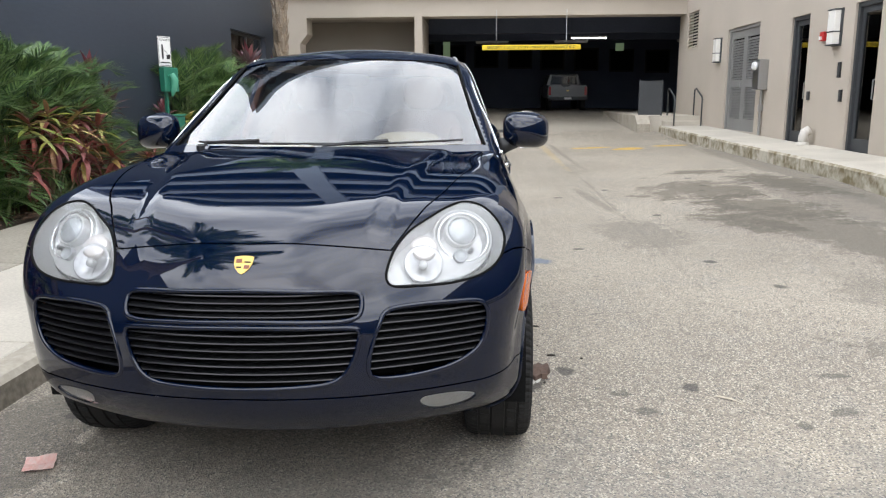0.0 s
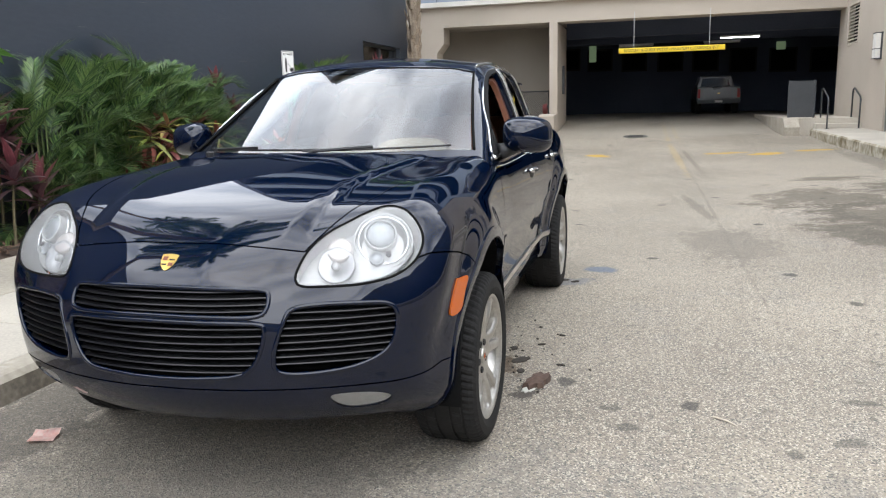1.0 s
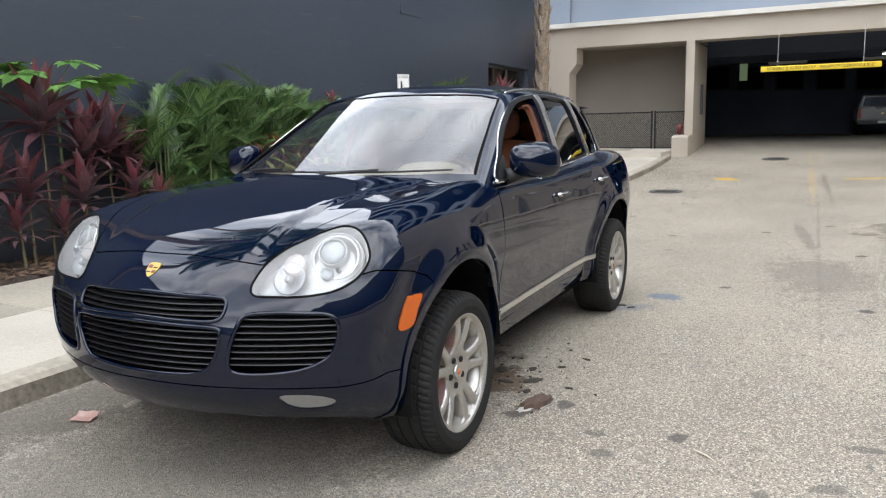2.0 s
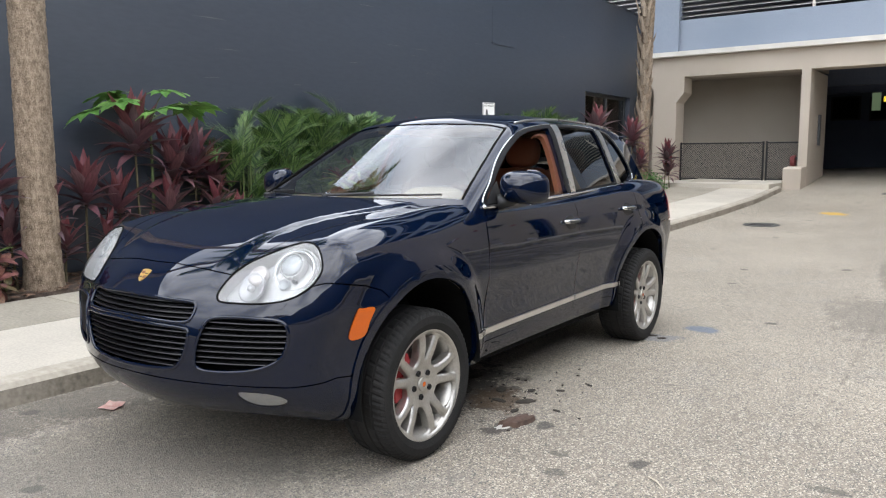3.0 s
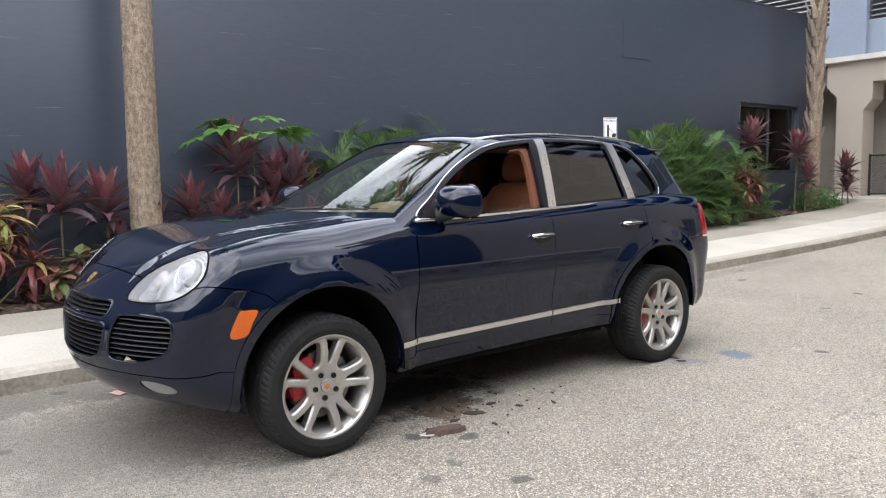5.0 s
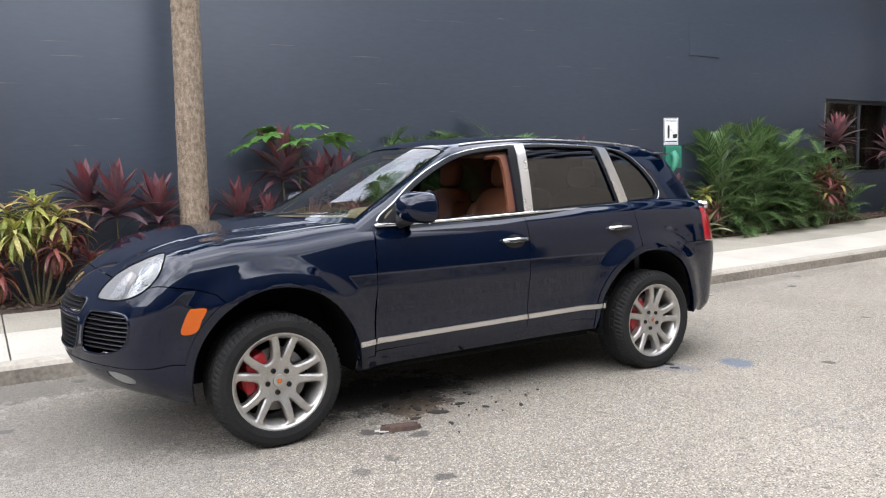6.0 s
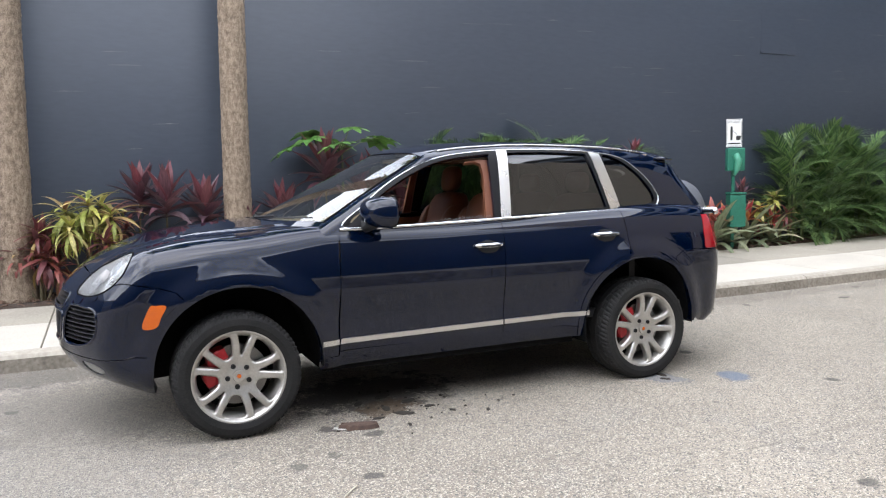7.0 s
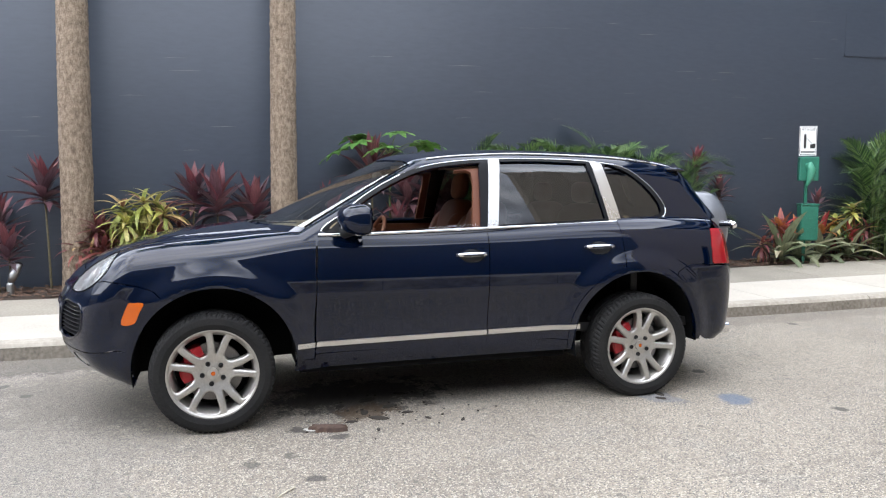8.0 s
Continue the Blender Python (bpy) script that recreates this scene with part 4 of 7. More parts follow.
# silver strips along the doors
def strip(y0, y1):
    z = lambda y: 0.472 + 0.0155 * (y - 0.5)
    return on_side(body, *[(y, z(y)) for y in np.linspace(y0, y1, 12)], *[(y, z(y) + 0.033) for y in np.linspace(y1, y0, 12)])


for y0, y1 in ((0.50, 0.609), (0.618, 1.739), (1.749, 2.395)):
    both("sill_strip", strip(y0, y1), FLANK, body, SILVER, level=0.009, flange=0.012, gap=0.001, step=0.02, label="bright silver sill strip")
marker = rounded(on_side(body, (-0.495, 0.68), (-0.455, 0.79), (-0.425, 0.80), (-0.37, 0.795), (-0.395, 0.74), (-0.425, 0.68)), 0.01)
both("side_marker", marker, NOSE, body, AMBER, level=0.006, flange=0.012, gap=0, step=0.012, label="amber side marker lamp")

# ---- glasshouse ----
DLO = [(0.67, 1.178), (0.81, 1.305), (0.97, 1.42), (1.167, 1.527), (1.41, 1.608), (1.776, 1.648), (2.2, 1.656), (2.6, 1.642), (2.88, 1.602), (3.04, 1.505), (3.145, 1.395), (3.19, 1.30), (3.165, 1.25), (3.10, 1.228), (2.7, 1.213), (1.8, 1.187), (1.1, 1.173)]
window_f = rounded(on_side(cabin, (0.735, 1.192), (0.85, 1.305), (1.0, 1.408), (1.185, 1.506), (1.41, 1.583), (1.735, 1.622), (1.745, 1.6), (1.73, 1.4), (1.712, 1.215), (1.69, 1.2), (1.3, 1.19)), 0.02)
window_r = on_side(cabin, (1.835, 1.21), (1.905, 1.632), (2.2, 1.638), (2.575, 1.626), (2.66, 1.237))
window_q = rounded(on_side(cabin, (2.80, 1.243), (2.72, 1.60), (2.86, 1.585), (3.0, 1.50), (3.10, 1.395), (3.145, 1.31), (3.11, 1.262)), 0.02)
screen_half = on_top(cabin, *[(x, 0.300 + 0.47 * x * x) for x in np.linspace(0, 0.70, 9)])
screen_side = meet(cabin, [(0, 1.5, 1.1)] * 5, [np.array(v) - (0, 1.5, 1.1) for v in ((0.782, 0.548, 1.215), (0.745, 0.705, 1.31), (0.70, 0.90, 1.42), (0.65, 1.10, 1.525), (0.60, 1.275, 1.600))])
screen_top = on_top(cabin, (0.5, 1.260), (0.3, 1.205), (0.15, 1.183), (0.0, 1.174))
screen = np.concatenate([screen_half, screen_side, screen_top])
screen = np.concatenate([screen, (screen * (-1, 1, 1))[::-1][1:-1]])
hatch = on_top(cabin, (0.0, 3.50), (0.35, 3.47), (0.47, 3.43))
hatch = np.concatenate([hatch, meet(cabin, [(0, 2.8, 1.1)] * 2, [np.array(v) - (0, 2.8, 1.1) for v in ((0.535, 3.56, 1.32), (0.52, 3.60, 1.27))]), meet(cabin, [(0, 2.8, 1.1)] * 2, [np.array(v) - (0, 2.8, 1.1) for v in ((0.3, 3.74, 1.25), (0, 3.78, 1.245))])])
hatch = np.concatenate([hatch, (hatch * (-1, 1, 1))[::-1][1:-1]])
base = on_side(cabin, *[(y, 1.10 + 0.0335 * (y - 0.65)) for y in np.linspace(0.56, 3.1, 16)])
base_rear = meet(cabin, [(0, 2.8, 1.1)] * 4, [np.array(v) - (0, 2.8, 1.1) for v in ((0.66, 3.3, 1.20), (0.6, 3.5, 1.19), (0.4, 3.7, 1.19), (0, 3.8, 1.19))])
base_front = on_top(cabin, *[(x, 0.19 + 0.51 * x * x) for x in np.linspace(0, 0.78, 9)])
shell = np.concatenate([base_front, base, base_rear])
shell = np.concatenate([shell, (shell * (-1, 1, 1))[::-1][1:-1]])
panel("roof_shell", shell, ROOF, cabin, PAINT, car, holes=[window_f, window_r, window_q, flip_side(window_f), flip_side(window_r), flip_side(window_q), screen, hatch], flange=0.03, step=0.022, label="navy roof with slim pillars")
panel("windscreen", screen, ROOF, cabin, SCREEN, car, level=-0.006, flange=0, label="windscreen mirroring bright clouds")
for s in (1, -1):
    part("screen_seal", tube(rounded(screen_side, 0.03, False) * (s, 1, 1), 0.007, 6), SOOT, car, smooth=True)
panel("rear_window", hatch, ROOF, cabin, TINTED, car, level=-0.006, flange=0)
for o in (window_r, flip_side(window_r)):
    panel("side_window", o, ROOF, cabin, TINTED, car, level=-0.012, flange=0, gap=-0.004, label="dark tinted rear side window")
for o in (window_q, flip_side(window_q)):
    panel("quarter_window", o, ROOF, cabin, TINTED, car, level=-0.012, flange=0, gap=-0.004, label="dark tinted quarter window")
sliver = on_side(cabin, (1.0, 1.17), (1.70, 1.18), (1.70, 1.228), (1.35, 1.212))
for o in (sliver, flip_side(sliver)):
    panel("lowered_window", o, ROOF, cabin, CLEAR, car, level=-0.02, flange=0, label="lowered front window with its edge showing")

# black window surround, silver pillars and bright trim
SURROUND = material("black_window_rubber", (0.008, 0.008, 0.009), (0.011, 0.011, 0.012), 0.6, grain=150, bump=0.05, specular=0.2)
surround = rounded(on_side(cabin, *DLO), 0.025)
band_f, band_r, band_q = [h for h in (window_f, window_r, window_q)]
for o, hs in ((surround, (band_f, band_r, band_q)),):
    panel("window_surround", o, ROOF, cabin, SURROUND, car, holes=hs, level=0.003, flange=0.004, gap=0, step=0.025)
    panel("window_surround", flip_side(o), ROOF, cabin, SURROUND, car, holes=[flip_side(h) for h in hs], level=0.003, flange=0.004, gap=0, step=0.025)
b_pillar = on_side(cabin, (1.757, 1.195), (1.832, 1.198), (1.902, 1.645), (1.822, 1.643))
c_pillar = on_side(cabin, (2.685, 1.222), (2.785, 1.228), (2.695, 1.622), (2.605, 1.634))
for o in (b_pillar, c_pillar):
    both("pillar_trim", o, ROOF, cabin, SILVER, level=0.009, flange=0.006, gap=0, step=0.02, label="bright silver pillar cover")


def trim_tube(line, radius, name, mat, lift=0.004, label=""):
    for s in (1, -1):
        e = 1e-4
        g = np.stack([(cabin(*(line + e * a).T) - cabin(*(line - e * a).T)) for a in np.eye(3)], -1)
        g /= np.linalg.norm(g, axis=1, keepdims=True)
        pts = (line + lift * g) * (s, 1, 1)
        part(name, tube(pts, radius, 8), mat, car, label, smooth=True)


trim_tube(rounded(on_side(cabin, *DLO[-3:], DLO[0], *DLO[1:14], DLO[-4])[2:], 0.03, False), 0.0045, "window_trim", CHROME, 0.001, label="bright chrome window trim")
trim_tube(rounded(on_side(cabin, (0.64, 1.165), (0.9, 1.166), (1.3, 1.175), (1.8, 1.19), (2.3, 1.202), (2.7, 1.214), (3.08, 1.224)), 0.05, False), 0.0105, "belt_trim", CHROME, 0.006, "bright chrome belt trim")
trim_tube(rounded(on_top(cabin, (0.60, 1.40), (0.585, 1.6), (0.56, 2.0), (0.545, 2.4), (0.53, 2.8), (0.50, 3.15)), 0.06, False), 0.007, "roof_rail", SILVER, 0.004, "low silver roof rail")
spoiler = bmesh.new()
rim_ = [(x, 3.50 - 0.26 * x * x, 1.640 - 0.16 * x * x) for x in np.linspace(-0.55, 0.55, 17)]
rows_ = [[spoiler.verts.new((x, y + dy, z + dz)) for x, y, z in rim_] for dy, dz in ((-0.16, 0.004), (-0.06, 0.004), (0.0, -0.002), (0.004, -0.008), (-0.02, -0.016), (-0.14, -0.012))]
for a, b in zip(rows_, rows_[1:] + rows_[:1]):
    for k in range(16):
        spoiler.faces.new((a[k], a[k + 1], b[k + 1], b[k]))
spoiler.faces.new([r[0] for r in rows_]), spoiler.faces.new([r[-1] for r in rows_])
bmesh.ops.recalc_face_normals(spoiler, faces=spoiler.faces)
part("roof_spoiler", spoiler, PAINT, car, smooth=True)

# ---- grilles ----
SLAT = material("gloss_black_slat", (0.005, 0.005, 0.006), (0.008, 0.008, 0.009), 0.3, grain=150, bump=0)
def slats(z_values, reach, level):
    for z in z_values:
        x0, x1 = reach(z)
        xs_ = np.linspace(x0, x1, 13)
        pts = on_nose(lambda x, y, w: body(x, y, w) - level, *[(x, z) for x in xs_])
        bm = bmesh.new()
        loops = [[bm.verts.new((px, py + dy, pz + dz)) for px, py, pz in pts] for dy, dz in ((0.0, -0.0035), (-0.003, -0.0005), (-0.001, 0.0025), (0.022, 0.009), (0.022, 0.002))]
        for a, b in zip(loops, loops[1:] + loops[:1]):
            for k in range(12):
                bm.faces.new((a[k], a[k + 1], b[k + 1], b[k]))
        bm.faces.new([r[0] for r in loops]), bm.faces.new([r[-1] for r in loops])
        bmesh.ops.recalc_face_normals(bm, faces=bm.faces)
        part("grille_slat", bm, SLAT, car)


def reach_of(outline):
    o = np.asarray(outline)
    def at(z):
        xs_ = [a[0] + (z - a[2]) / (b[2] - a[2]) * (b[0] - a[0]) for a, b in zip(o, np.roll(o, -1, 0)) if (a[2] - z) * (b[2] - z) < 0]
        return (min(xs_) - 0.004, max(xs_) + 0.004) if len(xs_) > 1 else (0, 0.01)
    return at


slats((0.7722, 0.7915, 0.8122, 0.8328), reach_of(whole(upper_grille)), -0.010)
slats(np.linspace(0.566, 0.715, 7), reach_of(whole(lower_grille)), -0.010)
for edge in (intake, flip_side(intake)):
    slats(np.linspace(0.592, 0.762, 8), reach_of(edge), -0.010)
for edge in (whole(upper_grille), whole(lower_grille), intake, flip_side(intake)):
    panel("grille_backing", edge, NOSE, body, SOOT, car, level=-0.11, flange=0, gap=-0.02)
for edge in (whole(upper_grille), whole(lower_grille), intake, flip_side(intake)):
    loop = np.concatenate([edge, edge[:2]])
    part("grille_lip", tube(loop + (0, 0.003, 0), 0.0085, 8), PAINT, car, smooth=True)

# ---- head lamps ----
def disc(bm, centre, normal, profile, sides=32):
    """A turned shape (radius, height along normal) at a centre."""
    n = Vector(normal).normalized()
    m = Matrix.Translation(centre) @ n.to_track_quat("Z", "Y").to_matrix().to_4x4()
    rings = [[bm.verts.new(m @ Vector((r * math.cos(2 * math.pi * k / sides), r * math.sin(2 * math.pi * k / sides), h))) for k in range(sides)] for r, h in profile]
    for a, b in zip(rings, rings[1:]):
        for k in range(sides):
            bm.faces.new((a[k], a[(k + 1) % sides], b[(k + 1) % sides], b[k]))
    bmesh.ops.recalc_face_normals(bm, faces=bm.faces)
    return bm


DIM_LENS = material("projector_lens", (0.36, 0.38, 0.39), (0.28, 0.30, 0.31), 0.25, metal=0.2, bump=0, coat=1.0)
ROSE = material("indicator_glass", (0.72, 0.67, 0.64), (0.66, 0.60, 0.57), 0.34, metal=0.4, grain=120, bump=0.3)
for s in (1, -1):
    edge = lamp_edge if s == 1 else flip_side(lamp_edge)
    lamp = panel("head_lamp", edge, NOSE, body, REFLECTOR, car, level=-0.075, flange=0, gap=0.006, label="clear head lamp with twin round reflectors")
    wall_ = panel("lamp_rim", edge, NOSE, body, REFLECTOR, lamp, level=-0.004, flange=0.075, gap=0.001, holes=[edge * 1.0 + (np.array((s * 0.655, -0.68, 0.955)) - edge) * 0.035])
    panel("lens", edge, NOSE, body, LENS, lamp, level=-0.001, flange=0, gap=0.002)
    part("lamp_seal", tube(np.concatenate([edge, edge[:2]]), 0.0045, 6), SOOT, lamp, smooth=True)
    n = Vector((s * 0.28, -0.82, 0.5))
    eye = (s * 0.692, -0.59, 0.962)
    part("reflector_ring", disc(bmesh.new(), eye, n, ((0.082, -0.02), (0.0845, 0.008), (0.088, 0.012), (0.0915, 0.008), (0.093, -0.03)), 48), CHROME, lamp, smooth=True)
    part("outer_ring", disc(bmesh.new(), eye, n, ((0.097, -0.02), (0.099, 0.004), (0.103, 0.005), (0.106, -0.02)), 48), REFLECTOR, lamp, smooth=True)
    part("projector_bowl", disc(bmesh.new(), eye, n, ((0.085, 0.0), (0.06, -0.03), (0.0, -0.032)), 40), FLUTED, lamp, smooth=True)
    part("projector_shroud", disc(bmesh.new(), (s * 0.688, -0.605, 0.987), n, ((0.058, -0.03), (0.057, 0.004), (0.053, 0.008), (0.050, 0.004), (0.049, -0.02)), 40), REFLECTOR, lamp, smooth=True)
    part("projector", disc(bmesh.new(), (s * 0.688, -0.605, 0.987), n, ((0.049, -0.03), (0.048, 0.002), (0.040, 0.008), (0.02, 0.013), (0.0, 0.0145)), 40), DIM_LENS, lamp, smooth=True)
    part("small_projector", disc(bmesh.new(), (s * 0.684, -0.645, 0.908), n, ((0.024, -0.03), (0.025, 0.012), (0.022, 0.014), (0.020, 0.009), (0.0, 0.011))), DIM_LENS, lamp, smooth=True)
    part("lamp_pin", disc(bmesh.new(), (s * 0.722, -0.628, 0.926), n, ((0.009, -0.02), (0.009, 0.01), (0.0, 0.012)), 12), SATIN_BLACK, lamp)
    part("indicator", disc(bmesh.new(), (s * 0.566, -0.69, 0.949), Vector((s * 0.1, -0.75, 0.62)), ((0.044, -0.03), (0.046, -0.004), (0.035, -0.001), (0.0, 0.002))), ROSE, lamp, smooth=True)
    # fluted main beam below the indicator: a half bowl with a round bulb cap
    beam = disc(bmesh.new(), (s * 0.566, -0.728, 0.902), Vector((s * 0.1, -0.85, 0.5)), ((0.064, -0.02), (0.066, -0.006), (0.061, -0.004), (0.035, -0.020), (0.0, -0.025)), 40)
    part("main_beam", beam, FLUTED, lamp, smooth=True)
    part("bulb_cap", disc(bmesh.new(), (s * 0.566, -0.735, 0.900), Vector((s * 0.1, -0.85, 0.5)), ((0.014, -0.02), (0.015, -0.004), (0.009, 0.002), (0.0, 0.003)), 16), REFLECTOR, lamp, smooth=True)

# headlamp washers, badge, wipers
washer = rounded(on_nose(body, (0.70, 0.826), (0.745, 0.84), (0.762, 0.852), (0.757, 0.836), (0.735, 0.822)), 0.01)
both("washer_cover", washer, NOSE, body, PAINT, level=0.003, flange=0.006, gap=0, step=0.01)


def badge(name, outline, level, mat, parent=car, label=""):
    return panel(name, outline, NOSE, body, mat, parent, level=level, flange=0.004, gap=0, step=0.006, label=label)


def shield(scale):
    pts = ((-1, 0.85), (-0.5, 0.97), (0, 1.0), (0.5, 0.97), (1, 0.85), (0.95, 0.1), (0.7, -0.55), (0.3, -0.95), (0, -1.1), (-0.3, -0.95), (-0.7, -0.55), (-0.95, 0.1))
    return on_top(body, *[(0.031 * scale * a, -0.851 + 0.024 * scale * b) for a, b in pts])


CREST_DARK = material("dark_red_enamel", (0.22, 0.07, 0.035), (0.17, 0.05, 0.03), 0.4, bump=0)
crest = badge("badge", shield(1.0), 0.003, GOLD, label="gold shield badge")
for x0, x1, v0, v1, mat in ((-0.75, -0.15, 0.15, 0.6, CREST_DARK), (0.15, 0.7, -0.55, -0.15, CREST_DARK), (0.1, 0.75, 0.15, 0.3, INK), (-0.65, -0.1, -0.45, -0.3, INK)):
    badge("badge_field", on_top(body, *[(0.031 * a, -0.851 + 0.024 * b) for a, b in ((x0, v0), (x1, v0), (x1, v1), (x0, v1))]), 0.005, mat, crest)
for x0, x1, dy in ((-0.62, 0.05, 0.0), (-0.02, 0.66, 0.0)):
    pts = on_top(cabin, *[(x, 0.302 + 0.49 * x * x + 0.012 * (x - x0)) for x in np.linspace(x0, x1, 9)])
    wiper = part("wiper", tube(pts + (0, 0, 0.010), 0.0055, 6), SATIN_BLACK, car, "black wiper blade")
    tip = on_top(cabin, (x0 + 0.04, 0.28 + 0.49 * (x0 + 0.04) ** 2))[0]
    part("wiper_arm", tube([tip + (0, -0.05, 0.0), tip + (0.02, 0, 0.02), pts[4] + (0, 0, 0.022)], 0.008, 6), SATIN_BLACK, wiper)
    part("wiper_pivot", disc(bmesh.new(), tip + (0, -0.05, -0.005), (0, 0, 1), ((0.02, -0.02), (0.02, 0.012), (0.012, 0.02), (0.0, 0.02)), 12), SATIN_BLACK, wiper)
cowl = on_top(lambda x, y, z: np.minimum(cabin(x, y, z), 9), *[(x, 0.24 + 0.50 * x * x) for x in np.linspace(-0.74, 0.74, 17)])
bm = bmesh.new()
a_ = [bm.verts.new(v + np.array((0, -0.04, -0.02))) for v in cowl]
b_ = [bm.verts.new(v + np.array((0, 0.03, 0.008))) for v in cowl]
for k in range(16):
    bm.faces.new((a_[k], a_[k + 1], b_[k + 1], b_[k]))
part("cowl", bm, SATIN_BLACK, car)

# ---- mirrors and handles ----
for s in (1, -1):
    bm = bmesh.new()
    bmesh.ops.create_uvsphere(bm, u_segments=32, v_segments=20, radius=1)
    for v in bm.verts:
        x, y, z = v.co
        k = (abs(x) ** 3 + abs(z) ** 3 + abs(y) ** 2.2) ** (-1 / 2.6)
        x, y, z = x * k, y * k, z * k
        y = y if y < 0 else y * 0.35
        v.co = (s * (0.985 + 0.120 * x + 0.02 * y), 0.885 + 0.135 * y + 0.02 * x, 1.268 + 0.092 * z - 0.008 * x)
    mirror = part("door_mirror", bm, PAINT, car, "rounded navy door mirror", smooth=True)
    part("mirror_arm", tube([(s * 0.845, 0.80, 1.185), (s * 0.89, 0.84, 1.195), (s * 0.95, 0.87, 1.215)], [0.045, 0.036, 0.032], 12), SATIN_BLACK, mirror, smooth=True)
    part("mirror_glass", disc(bmesh.new(), (s * 0.985, 0.936, 1.268), (s * -0.05, 1, 0), ((0.10, -0.002), (0.098, 0.0), (0.0, 0.001)), 24), CHROME, mirror)
    tri = on_side(cabin, (0.69, 1.18), (0.86, 1.185), (0.86, 1.30), (0.80, 1.27))
    panel("mirror_sail", tri if s == 1 else flip_side(tri), ROOF, cabin, SATIN_BLACK, car, level=0.005, flange=0.006, gap=0)
    for y0, z0 in ((1.525, 1.025), (2.435, 1.058)):
        ys_ = np.linspace(0, 0.205, 13)
        pts, rad = [], []
        for t in ys_:
            px = on_side(body, (y0 + t, z0))[0, 0]
            bow = math.sin(math.pi * t / 0.205)
            pts.append((s * (px + 0.008 + 0.02 * bow**0.5), y0 + t, z0 + 0.006 * t))
            rad.append(0.010 + 0.0065 * bow**0.5)
        handle = part("door_handle", tube(pts, rad, 12), CHROME, car, "chrome door handle", smooth=True)
        part("handle_inlay", tube([(s * (abs(p[0]) + 0.0135), p[1], p[2] - 0.002) for p in pts[2:11]], 0.0075, 8), SATIN_BLACK, handle)
        # Recess behind the handle: a flat black patch stands in for its darkness.
        cup = rounded(on_side(body, (y0 + 0.02, z0 + 0.0), (y0 + 0.1, z0 + 0.034), (y0 + 0.185, z0 - 0.0), (y0 + 0.15, z0 - 0.046), (y0 + 0.06, z0 - 0.046)), 0.01)
        panel("handle_recess_patch", cup if s == 1 else flip_side(cup), FLANK, body, SATIN_BLACK, handle, level=0.0015, flange=0, gap=0, step=0.012)

# ---- wheels ----
RIM_TURN = 9.0


